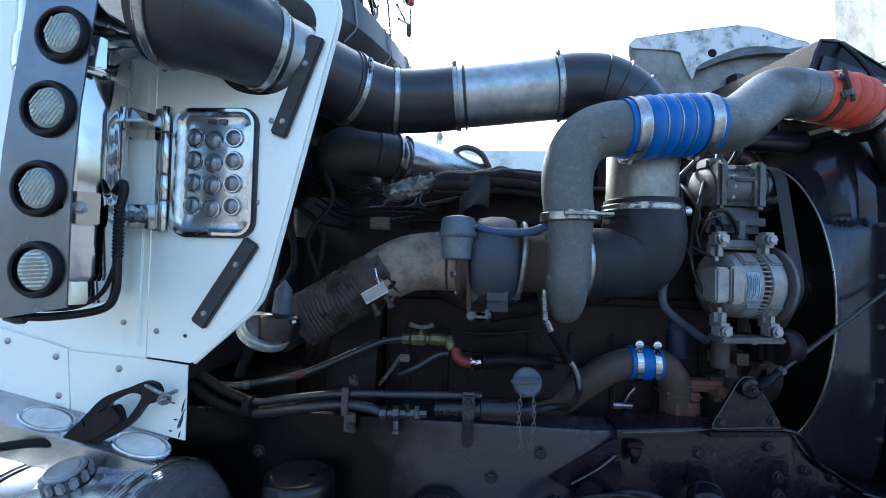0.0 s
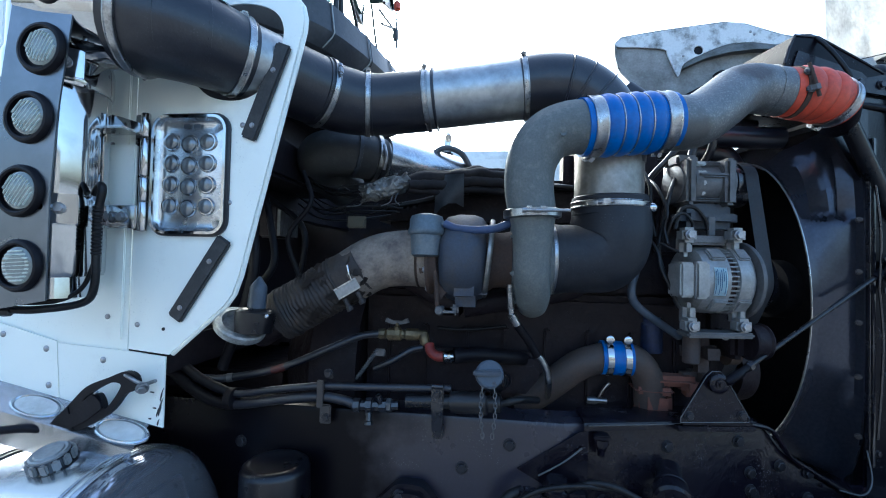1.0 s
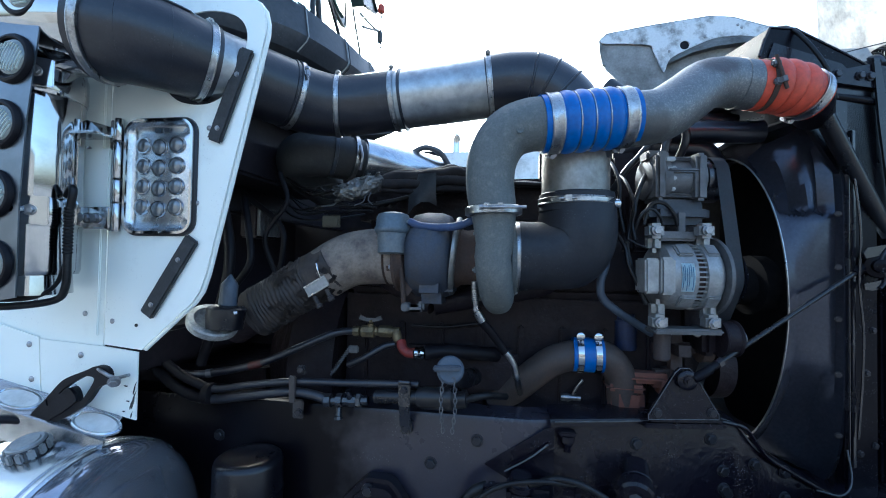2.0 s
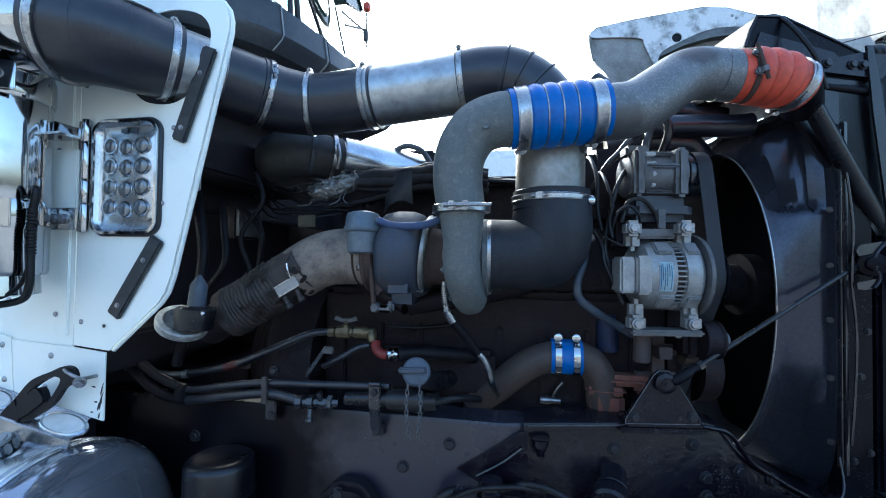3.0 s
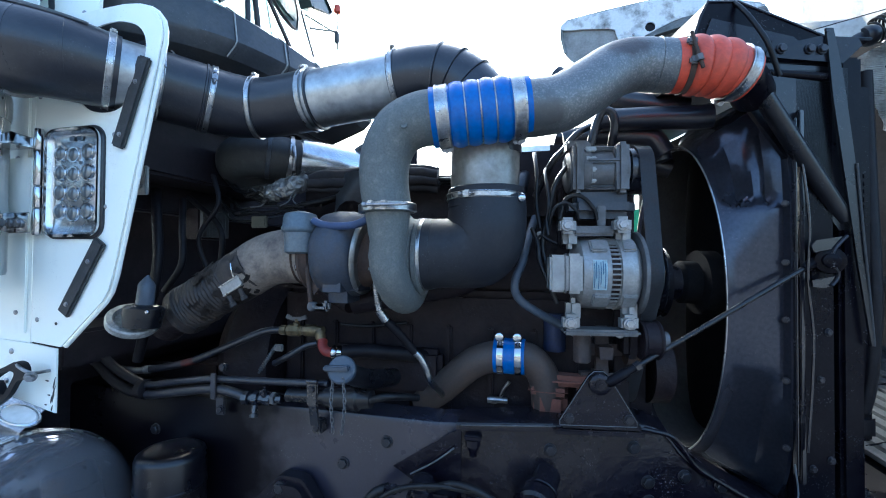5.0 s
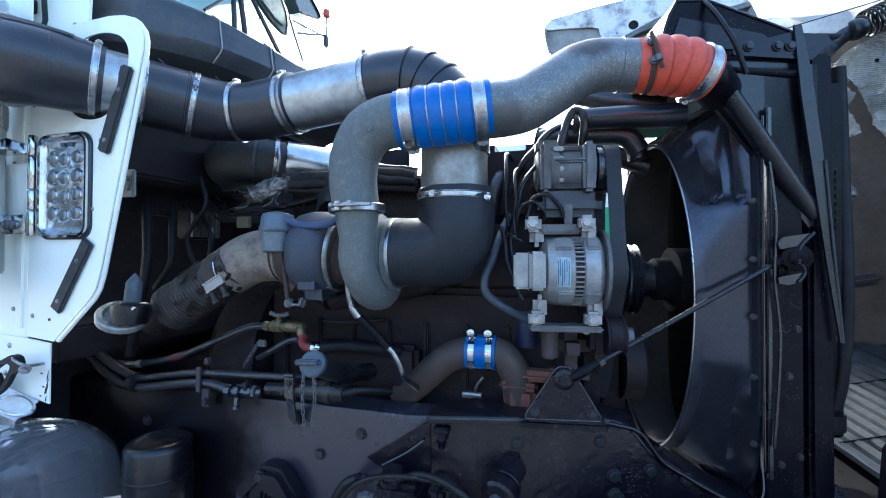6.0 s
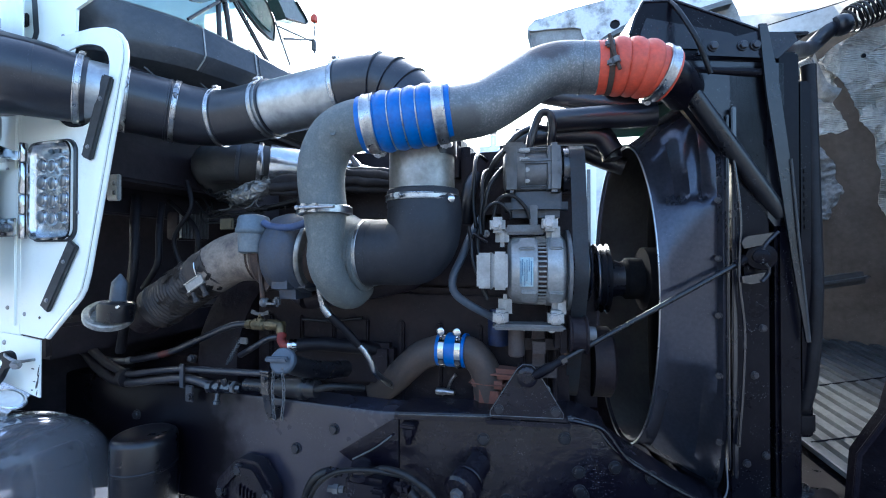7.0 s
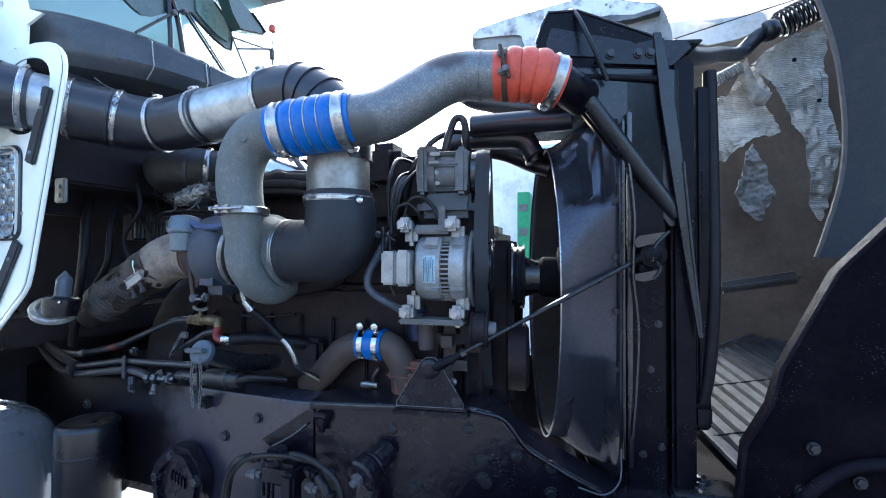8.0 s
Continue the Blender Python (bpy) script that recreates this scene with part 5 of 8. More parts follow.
def build_harness():
    c = thing("wiring_harness", (0.2, 1.5, 1.66), "black wiring harness along the valve cover", "wiring")
    for k in range(7):
        o = 0.02 * k
        part("wire", tube([(-0.14 + o, 1.4 + 0.3 * o, 1.65 + 0.002 * k), (0.0, 1.44 + o, 1.68 + 0.004 * k), (0.16, 1.48 + 0.6 * o, 1.73 - 0.003 * k), (0.3, 1.5 + o * 0.5, 1.74 + 0.01 * math.sin(k * 2)), (0.5, 1.5 + o, 1.73)], 0.008 - 0.0005 * k, 10), WIRE, c)
    part("connector", boxes(((0.24, 1.49, 1.765), (0.03, 0.02, 0.03), 0.004)), PLASTIC, c)
    part("connector", boxes(((0.12, 1.47, 1.72), (0.05, 0.03, 0.03), 0.006)), PLASTIC, c)
    f = thing("foil_wrap", (-0.1, 1.36, 1.66), "torn silver foil wrap round a wiring branch", "heat wrap")
    rng = random.Random(9)
    # one crumpled clump, tapering to a torn tip
    spine = spline([(-0.158, 1.36, 1.688), (-0.14, 1.36, 1.692), (-0.1, 1.364, 1.704), (-0.06, 1.37, 1.718), (-0.025, 1.38, 1.73)], 10)
    bm = sweep(bmesh.new(), spine, lambda q: 0.014 + 0.016 * math.sin(math.pi * min(1, q * 0.85 + 0.12)), 40)
    for v in bm.verts:
        v.co += Vector(noise.noise_vector(v.co * 45)) * 0.006 + Vector(noise.noise_vector(v.co * 140)) * 0.0035
    part("crumpled_clump", bm, FOIL_OLD, f, smooth=12)
    for k in range(14):
        q = spine[rng.randrange(2, len(spine) - 2)]
        a = rng.uniform(-1.1, 1.2)
        o = q + V(0, -math.cos(a), math.sin(a)) * 0.027
        n = V(rng.uniform(-0.3, 0.3), -math.cos(a), math.sin(a)).normalized()
        e1 = n.cross(V(rng.uniform(-1, 1), 0.2, rng.uniform(-1, 1))).normalized()
        e2 = n.cross(e1)
        w, h = rng.uniform(0.006, 0.014), rng.uniform(0.003, 0.007)
        bm = bmesh.new()
        bm.faces.new([bm.verts.new(o + e1 * w * x + e2 * h * y + n * rng.uniform(-0.003, 0.006)) for x, y in ((-1, -0.6), (0, -1), (0.9, -0.4), (1, 0.6), (0.1, 0.9), (-0.8, 0.7))])
        bmesh.ops.solidify(bm, geom=list(bm.faces), thickness=0.0008)
        part("torn_strip", bm, FOIL_OLD, f, smooth=0)
    for pts in ([(-0.15, 1.355, 1.675), (-0.165, 1.35, 1.655), (-0.2, 1.345, 1.65)], [(-0.07, 1.36, 1.69), (-0.075, 1.35, 1.665), (-0.1, 1.345, 1.652)], [(-0.055, 1.36, 1.692), (-0.06, 1.35, 1.67), (-0.045, 1.345, 1.655)], [(-0.2, 1.37, 1.7), (-0.23, 1.38, 1.715), (-0.25, 1.39, 1.69)]):
        part("frayed_wire", tube(pts, 0.0018, 6), DARK_ALU, f)
    k = thing("harness_wrap", (0.1, 1.45, 1.7), "crumpled black sleeve wrapped round the engine harness", "heat wrap")
    for dy, dz, r in ((0.0, 0.0, 0.018), (-0.012, -0.022, 0.014), (0.012, 0.012, 0.014), (-0.004, -0.044, 0.011), (0.01, -0.03, 0.017)):
        bm = tube([(-0.03, 1.385 + dy, 1.732 + dz * 0.6), (0.03, 1.41 + dy, 1.745 + dz * 0.9), (0.08, 1.43 + dy, 1.748 + dz), (0.14, 1.45 + dy, 1.762 + dz), (0.2, 1.47 + dy, 1.764 + dz), (0.34, 1.49 + dy, 1.75 + dz)], r, 16, 10)
        for v in bm.verts:
            v.co += Vector(noise.noise_vector(v.co * 22)) * 0.006 + Vector(noise.noise_vector(v.co * 90)) * 0.0015
        part("sleeve", bm, DUSTY_HOSE, k, smooth=40)
    # dull flap of felt hanging from the sleeve
    bm = bmesh.new()
    rows = [[bm.verts.new((0.045 + 0.085 * u + 0.006 * noise.noise((u * 4, w * 4, 1)), 1.4 + 0.01 * math.sin(u * 4 + w * 3), 1.755 - 0.085 * w - 0.09 * w * (u - 0.65) ** 2)) for u in (0, 0.25, 0.5, 0.75, 1)] for w in (0, 0.25, 0.5, 0.75, 0.92, 1)]
    for p, q in zip(rows, rows[1:]):
        for j in range(4):
            bm.faces.new((p[j], p[j + 1], q[j + 1], q[j]))
    bmesh.ops.solidify(bm, geom=list(bm.faces), thickness=0.004)
    part("felt_flap", bm, TRIM, k, "dull grey felt flap")
    rng = random.Random(4)
    w = thing("loose_wires", (-0.2, 1.4, 1.6), "thin loose wires in front of the firewall", "wiring")
    for k in range(13):
        x, z = -0.3 + 0.09 * rng.random(), 1.61 + 0.11 * rng.random()
        part("wire", tube([(x - 0.12, 1.42 + 0.1 * rng.random(), z + 0.05), (x - 0.02, 1.37 + 0.04 * rng.random(), z), (x + 0.08, 1.35 + 0.05 * rng.random(), z - 0.03 + 0.05 * rng.random()), (x + 0.2, 1.38, z + 0.01)], 0.0022 + 0.001 * rng.random(), 8), WIRE, w)


build_harness()


# ---- firewall and what hangs on it ----


def build_firewall():
    f = tagged(thing("firewall", (-0.56, 1.6, 0.9), "dark insulated firewall behind the engine", "firewall", kind="structure"))
    part("sheet", boxes(((-0.56, 1.7, 1.87), (0.03, 1.2, 0.46), 0.004)), FIREWALL, f)
    part("lower_lip", boxes(((-0.545, 1.7, 1.65), (0.05, 1.2, 0.024), 0.006)), FIREWALL, f)
    part("recess", boxes(((-0.8, 1.7, 1.3), (0.03, 1.2, 0.75), 0.004)), FIREWALL, f)
    part("ledge", boxes(((-0.47, 1.45, 1.79), (0.16, 0.66, 0.12), 0.01)), FIREWALL, f)
    part("cab_floor", boxes(((-0.68, 1.6, 1.25), (0.2, 1.0, 0.1), 0.01)), FIREWALL, f)
    h = thing("heater_box", (-0.45, 1.4, 1.55), "finned grey box on the firewall", "box")
    part("body", boxes(((-0.47, 1.47, 1.61), (0.06, 0.13, 0.1), 0.006)), BLOCK, h)
    for k in range(9):
        part("fin", boxes(((-0.436, 1.41 + k * 0.014, 1.61), (0.012, 0.004, 0.088), 0.001)), DARK_ALU, h)
    b = thing("bracket_plate", (-0.36, 1.13, 1.67), "small grey bolted plate behind the cowl edge", "bracket")
    part("plate", boxes(((-0.365, 1.135, 1.7), (0.045, 0.012, 0.075), 0.003)), ALT_ALU, b)
    for z in (1.685, 1.712):
        bolt(BOLT_SMALL, (-0.36, 1.129, z), (0, -1, 0), b)
    for pts, r in (([(-0.5, 1.3, 1.7), (-0.44, 1.25, 1.62), (-0.4, 1.22, 1.5), (-0.42, 1.22, 1.38), (-0.5, 1.25, 1.2)], 0.014), ([(-0.45, 1.35, 1.68), (-0.4, 1.3, 1.58), (-0.38, 1.28, 1.48), (-0.44, 1.28, 1.4)], 0.01), ([(-0.5, 1.42, 1.7), (-0.36, 1.4, 1.6), (-0.35, 1.4, 1.5), (-0.37, 1.4, 1.42)], 0.009), ([(-0.33, 1.34, 1.75), (-0.3, 1.33, 1.66), (-0.36, 1.32, 1.56), (-0.33, 1.33, 1.45)], 0.007)):
        cable("heater_hose", pts, r, MATTE_RUBBER, "dusty black hose hanging before the firewall", "hose", "firewall hoses", 14)


build_firewall()
solo("far_inner_fender", boxes(((-0.75, 2.32, 1.45), (1.5, 0.03, 1.2), 0.01), ((0.27, 2.3, 1.3), (0.56, 0.03, 0.96), 0.01)), FIREWALL, "dark inner fender on the far side of the engine bay", "fender liner")


VISOR_PALE = material("pale_green_visor_plastic", (0.12, 0.19, 0.165), 0.25, 0, (0.07, 0.11, 0.095), 0.6, 4, 60, 0.05, spec=0.6)
GREEN_TINT = material("dark_green_tinted_plastic", (0.03, 0.055, 0.048), 0.22, 0, (0.06, 0.09, 0.075), 0.5, 5, 60, 0.05, spec=0.7)


def build_cab():
    c = thing("cab_front", (-0.45, 1.6, 2.0), "white truck cab front with grey plastic cowl and windscreen", "truck cab")
    # cowl band: a curved plastic trough below the windscreen
    bm = bmesh.new()
    line = spline([(-0.62, 1.08, 0), (-0.44, 1.14, 0), (-0.33, 1.23, 0), (-0.25, 1.337, 0), (-0.19, 1.5, 0), (-0.155, 1.65, 0), (-0.14, 1.85, 0), (-0.15, 2.1, 0)], 6)
    rows = []
    for q in line:
        lift = 0.06 * max(0, (1.6 - q.y) / 0.5)
        rows.append([bm.verts.new((q.x + dx, q.y, z + (lift if z > 2.15 else lift * 0.3))) for dx, z in ((-0.3, 2.0), (-0.1, 2.07), (-0.035, 2.095), (-0.006, 2.125), (0.0, 2.14), (-0.012, 2.205), (-0.04, 2.225), (-0.3, 2.25))])
    for a, b in zip(rows, rows[1:]):
        for k in range(7):
            bm.faces.new((a[k], a[k + 1], b[k + 1], b[k]))
    profiles = [[v.co.copy() for v in r] for r in rows]
    # pale loops modelled in place of the highlights on the trough's underside
    for i, wide in ((15, 0.05), (21, 0.045)):
        o = profiles[i][1].lerp(profiles[i][2], 0.3)
        part("underside_highlight", tube([o + V(-0.01, -wide, -0.004), o + V(0, -wide * 0.4, -0.022), o + V(0, wide * 0.4, -0.022), o + V(-0.01, wide, -0.004)], 0.003, 8), DARK_ALU, c)
    part("cowl_trough", bm, TRIM, c, "dark grey plastic cowl trough", smooth=22)
    for y in (1.337, 1.5, 1.64):
        i = min(range(len(line)), key=lambda k: abs(line[k].y - y))
        part("seam_strip", sweep(bmesh.new(), [q + V(0.003, -0.002, 0.001) for q in profiles[i][2:7]], 0.0022, 8), ALT_ALU, c)
        part("seam_gap", sweep(bmesh.new(), [q + V(0.002, 0.012, 0.0) for q in profiles[i][2:7]], 0.003, 8), PLASTIC, c)
    part("cab_side", plate([(-2.0, 2.05), (-0.47, 2.05), (-0.45, 2.14), (-0.447, 2.2), (-0.375, 2.222), (-0.45, 2.25), (-0.48, 2.34), (-0.62, 3.0), (-2.0, 3.0)], 0.008, Matrix.Translation((0, 1.085, 0)), [circle(0.014, -0.58, 2.285, 14)]), WHITE, c, smooth=0)
    bolt(RIVET, (-0.5, 1.084, 2.13), (0, -1, 0), c, "rivet")
    part("hood_catch", boxes(((-0.655, 1.08, 2.2), (0.02, 0.012, 0.04), 0.004)), PLASTIC, c)
    # two-piece windscreen
    for y0, y1, x0, x1 in ((1.12, 1.7, -0.53, -0.36), (1.71, 2.25, -0.36, -0.46)):
        bm = bmesh.new()
        vs = [bm.verts.new(p) for p in ((x0, y0, 2.18), (x1, y1, 2.18), (x1 - 0.16, y1, 2.95), (x0 - 0.16, y0, 2.95))]
        bm.faces.new(vs)
        g = bmesh.ops.extrude_face_region(bm, geom=list(bm.faces))["geom"]
        bmesh.ops.translate(bm, vec=(-0.006, 0, 0), verts=[v for v in g if isinstance(v, bmesh.types.BMVert)])
        part("windscreen", bm, GLASS, c).visible_shadow = False
    part("back_wall", boxes(((-1.3, 1.7, 2.55), (0.03, 1.2, 0.9), 0.01)), BUILT, c, "pale rear wall of the cab")
    part("headliner", boxes(((-1.0, 1.7, 2.98), (1.2, 1.2, 0.04), 0.01)), TRIM, c)
    part("dashboard", boxes(((-0.75, 1.7, 2.22), (0.4, 1.1, 0.1), 0.04)), TRIM, c)
    part("cowl_floor", boxes(((-0.5, 1.62, 2.04), (0.3, 1.0, 0.06), 0.02)), FIREWALL, c)
    lx = Matrix(((0, 1, 0, -0.3), (1, 0, 0, 0), (0, 0, 1, 0), (0, 0, 0, 1)))
    v = part("sun_visor", plate([(1.263, 2.346), (1.288, 2.333), (1.319, 2.325), (1.36, 2.34), (1.416, 2.384), (1.444, 2.404), (1.51, 2.435), (1.555, 2.412), (1.618, 2.385), (1.677, 2.373), (1.701, 2.377), (1.709, 2.426), (1.698, 2.467), (1.67, 2.503), (1.616, 2.535), (1.568, 2.559), (1.243, 2.368)], 0.012, lx), GREEN_TINT, c, "dark green tinted sun visor")
    part("visor_panel", plate([(1.528, 2.448), (1.566, 2.426), (1.629, 2.404), (1.677, 2.399), (1.683, 2.448), (1.655, 2.49), (1.599, 2.529), (1.564, 2.549), (1.519, 2.523)], 0.006, Matrix.Translation((0.012, 0, 0)) @ lx), VISOR_PALE, v, "paler translucent panel")
    part("visor_rim", sweep(bmesh.new(), [(-0.29, y, z) for y, z in ((1.416, 2.384), (1.444, 2.404), (1.51, 2.435), (1.555, 2.412), (1.618, 2.385), (1.677, 2.373), (1.701, 2.377), (1.709, 2.426), (1.698, 2.467), (1.67, 2.503), (1.616, 2.535))], 0.006, 8), PLASTIC, v)
    for pts, r in (([(-0.28, 1.41, 2.438), (-0.28, 1.416, 2.344), (-0.28, 1.422, 2.25)], 0.0085), ([(-0.28, 1.419, 2.443), (-0.28, 1.447, 2.372), (-0.28, 1.471, 2.259)], 0.0095)):
        part("wiper_post", tube(pts, r, 12, 4), PLASTIC, c)
    for pts, r in (([(-0.27, 1.421, 2.383), (-0.27, 1.356, 2.316), (-0.27, 1.288, 2.245)], 0.0045), ([(-0.27, 1.466, 2.41), (-0.27, 1.545, 2.343), (-0.27, 1.65, 2.254)], 0.005)):
        w = part("wiper_arm", tube(pts, r, 10, 4), PLASTIC, c)
        part("blade", tube([(x, y + 0.011, z + 0.007) for x, y, z in pts], 0.003, 6, 1), PLASTIC, w)
        part("arm_pivot", turned(V(*pts[0]) - V(0.01, 0, 0), (1, 0, 0), [(0, 0.01), (0.02, 0.01), (0.024, 0.006)], 14), DARK_ALU, w)
    m = thing("mirror", (-0.25, 1.75, 2.45), "dark hood mirror housing on the far side of the cab", "mirror")
    mx = Matrix.Translation((0.05, 0, 0)) @ lx
    part("housing", plate([(1.586, 2.546), (1.624, 2.476), (1.654, 2.447), (1.666, 2.431), (1.725, 2.451), (1.781, 2.467), (1.801, 2.487), (1.785, 2.501), (1.724, 2.532), (1.652, 2.55), (1.618, 2.565)], 0.05, mx), GREEN_TINT, m)
    part("rim", sweep(bmesh.new(), [(-0.197, y, z) for y, z in ((1.666, 2.431), (1.725, 2.451), (1.781, 2.467), (1.801, 2.487), (1.785, 2.501), (1.724, 2.532))], 0.005, 8), PLASTIC, m)
    part("stay_wire", tube([(-0.24, 1.653, 2.42), (-0.24, 1.688, 2.364), (-0.24, 1.744, 2.285)], 0.004, 6, 3), DARK_ALU, m)
    b = thing("antenna_lamp", (-0.19, 1.86, 2.3), "small red marker lamp on a thin bracket", "lamp")
    part("mast", tube([(-0.19, 1.836, 2.503), (-0.19, 1.837, 2.424), (-0.19, 1.842, 2.351)], 0.0035, 8, 3), DARK_ALU, b)
    part("lamp_body", turned((-0.19, 1.836, 2.502), (0, 0, 1), [(0, 0.011), (0.003, 0.0155), (0.028, 0.0145), (0.033, 0.01)], 8), RED_SIL, b)
    part("cross_arm", tube([(-0.2, 1.623, 2.379), (-0.2, 1.72, 2.398), (-0.2, 1.838, 2.423)], 0.004, 8, 1), DARK_ALU, b)
    part("lower_arm", tube([(-0.2, 1.654, 2.347), (-0.2, 1.748, 2.388), (-0.2, 1.849, 2.434)], 0.0045, 8, 1), DARK_ALU, b)
    part("arm_joint", boxes(((-0.195, 1.843, 2.405), (0.02, 0.02, 0.05), 0.005)), DARK_ALU, b)
    # bright canister on the far side
    t = thing("chrome_canister", (0.0, 1.6, 1.78), "polished cylinder behind the engine with a clamp", "canister")
    a, d = V(-0.245, 1.43, 1.83), V(0.75, 0.62, -0.09).normalized()
    part("body", turned(a + d * 0.12, d, [(0, 0.064), (0.01, 0.078), (0.3, 0.08), (0.32, 0.066)], 40), STEP_ALU, t)
    part("black_hose", tube([a + d * 0.13, a + d * 0.06, a - d * 0.02 + V(0, 0.015, -0.005), a - d * 0.09 + V(0, 0.06, -0.02), a - d * 0.13 + V(0.01, 0.14, -0.05), a - d * 0.12 + V(0.05, 0.24, -0.1)], 0.07, 32), STRIP, t)
    part("second_clamp", turned(a + d * 0.03, V(0.8, 0.56, -0.1), [(0, 0.07), (0.001, 0.073), (0.012, 0.073), (0.013, 0.07)], 32), DARK_BRACKET, t)
    part("curved_strap", tube([a + d * 0.3 + V(0.02, -0.02, 0.06), a + d * 0.33 + V(0.04, -0.03, 0.085), a + d * 0.37 + V(0.06, -0.04, 0.075), a + d * 0.4 + V(0.07, -0.04, 0.03)], 0.01, 12), DARK_ALU, t)
    part("clamp", turned(a + d * 0.09, d, [(0, 0.074), (0.001, 0.0785), (0.014, 0.0785), (0.015, 0.074)], 32), STEEL_BAND, t)
    part("clamp_bolt", tube([a + d * 0.097 + V(0.05, -0.05, 0.03), a + d * 0.097 + V(0.06, -0.06, -0.01), a + d * 0.097 + V(0.05, -0.05, -0.045)], 0.006, 8, 4), ZINC, t)
    part("end_hose", tube([a + d * 0.4, a + d * 0.46 + V(0, 0, 0.015), a + d * 0.52 + V(0.01, 0, -0.01), a + d * 0.55 + V(0.02, 0, -0.08)], 0.045, 20), RUBBER, t)


build_cab()


# ---- belt drive ----
CORE = material("dusty_matte_black_core", (0.008, 0.008, 0.009), 0.95, 0, (0.014, 0.013, 0.013), 0.5, 30, 200, 0.2, spec=0.02)


def build_alternator():
    Y = 9
    c0 = V(0.79, 1.385, 1.47)
    ax = V(math.cos(radians(Y)), math.sin(radians(Y)), 0)
    c = thing("alternator", (c0.x, c0.y, 1.36), "grey cast aluminium alternator with cooling slots and a paper label", "alternator")
    part("rear_housing", turned(c0 - ax * 0.075, ax, [(0, 0.06), (0.004, 0.074), (0.012, 0.084), (0.03, 0.0865), (0.073, 0.089), (0.075, 0.084)], 56), ALT_ALU, c)
    part("stator", turned(c0 - ax * 0.001, ax, [(0, 0.079), (0.022, 0.079)], 44), COPPER, c)
    part("front_housing", turned(c0 + ax * 0.02, ax, [(0, 0.084), (0.002, 0.0895), (0.034, 0.0895), (0.042, 0.086), (0.048, 0.078), (0.051, 0.06)], 56), ALT_ALU, c)
    for k in range(44):
        a = 2 * math.pi * k / 44
        m = yaw(Y) @ Matrix.Rotation(a, 4, "X")
        part("cooling_rib", boxes((c0 + ax * 0.0095 + m.to_3x3() @ V(0, 0, 0.0842), (0.024, 0.0038, 0.006), 0.001, m)), ALT_ALU, c)
    for a, o, w in ((42, -0.026, 0.04), (42, 0.042, 0.034), (134, -0.022, 0.04), (134, 0.042, 0.036)):
        m = yaw(Y) @ Matrix.Rotation(radians(a), 4, "X")
        part("cast_pad", boxes((c0 + ax * o + m.to_3x3() @ V(0, 0, 0.087), (w, 0.04, 0.014), 0.004, m)), ALT_ALU, c)
    b = part("regulator_box", boxes(((0.681, 1.283, 1.472), (0.042, 0.06, 0.084), 0.005, yaw(Y)), ((0.713, 1.297, 1.472), (0.036, 0.08, 0.09), 0.006, yaw(Y))), ALT_ALU, c)
    part("cover_seam", boxes(((0.697, 1.262, 1.472), (0.003, 0.02, 0.088), 0.001, yaw(Y))), DARK_ALU, b)
    # paper label wrapped on the drum, with faded print
    m0 = yaw(Y)
    bm = bmesh.new()
    rows = []
    for k in range(13):
        a = radians(68 + 46 * k / 12)
        rows.append([bm.verts.new(c0 + ax * o + (m0 @ Matrix.Rotation(a, 4, "X")).to_3x3() @ V(0, 0, 0.0892)) for o in (-0.044, -0.012)])
    for p, q in zip(rows, rows[1:]):
        bm.faces.new((p[0], p[1], q[1], q[0]))
    bmesh.ops.solidify(bm, geom=list(bm.faces), thickness=0.001)
    lab = part("paper_label", bm, LABEL, c)
    for k, (o, lo, hi) in enumerate(((-0.041, 74, 110), (-0.037, 71, 96), (-0.032, 76, 112), (-0.027, 72, 105), (-0.022, 70, 90), (-0.017, 74, 111))):
        bm = bmesh.new()
        rows = []
        for i in range(9):
            a = radians(lo + (hi - lo) * i / 8)
            rows.append([bm.verts.new(c0 + ax * (o + e) + (m0 @ Matrix.Rotation(a, 4, "X")).to_3x3() @ V(0, 0, 0.0905)) for e in (-0.0009, 0.0009)])
        for p, q in zip(rows, rows[1:]):
            bm.faces.new((p[0], p[1], q[1], q[0]))
        bmesh.ops.solidify(bm, geom=list(bm.faces), thickness=0.0004)
        part("print_bar", bm, INK, lab)
    part("fan", turned(c0 + ax * 0.068, ax, [(0, 0.06), (0.002, 0.1), (0.006, 0.102), (0.01, 0.102), (0.012, 0.06)], 48), DARK_ALU, c)
    part("pulley", turned(c0 + ax * 0.08, ax, [(0, 0.05), (0.0, 0.075), (0.004, 0.078), (0.006, 0.07), (0.04, 0.07), (0.043, 0.078), (0.046, 0.075), (0.048, 0.03)], 44), SATIN, c)
    # mounting ears
    for x, y, z, up in ((0.703, 1.295, 1.583, -1), (0.826, 1.314, 1.585, -1), (0.711, 1.29, 1.357, 1), (0.84, 1.31, 1.358, 1)):
        ear = part("mounting_ear", boxes(((x, y + 0.02, z), (0.038, 0.04, 0.038), 0.008, yaw(Y)), ((x + 0.006, y + 0.05, z + up * 0.024), (0.034, 0.04, 0.06), 0.012, yaw(Y))), ALT_ALU, c)
        bolt(BOLT, V(x, y, z) + V(0.1, -1, 0) * 0.001, (0.15, -1, 0), ear, size=1.1)
    part("lower_rail", boxes(((0.776, 1.325, 1.336), (0.17, 0.06, 0.014), 0.005, yaw(Y))), DARK_ALU, c)
    part("upper_rail", boxes(((0.765, 1.355, 1.572), (0.1, 0.04, 0.024), 0.006, yaw(Y))), DARK_ALU, c)
    return c0, ax


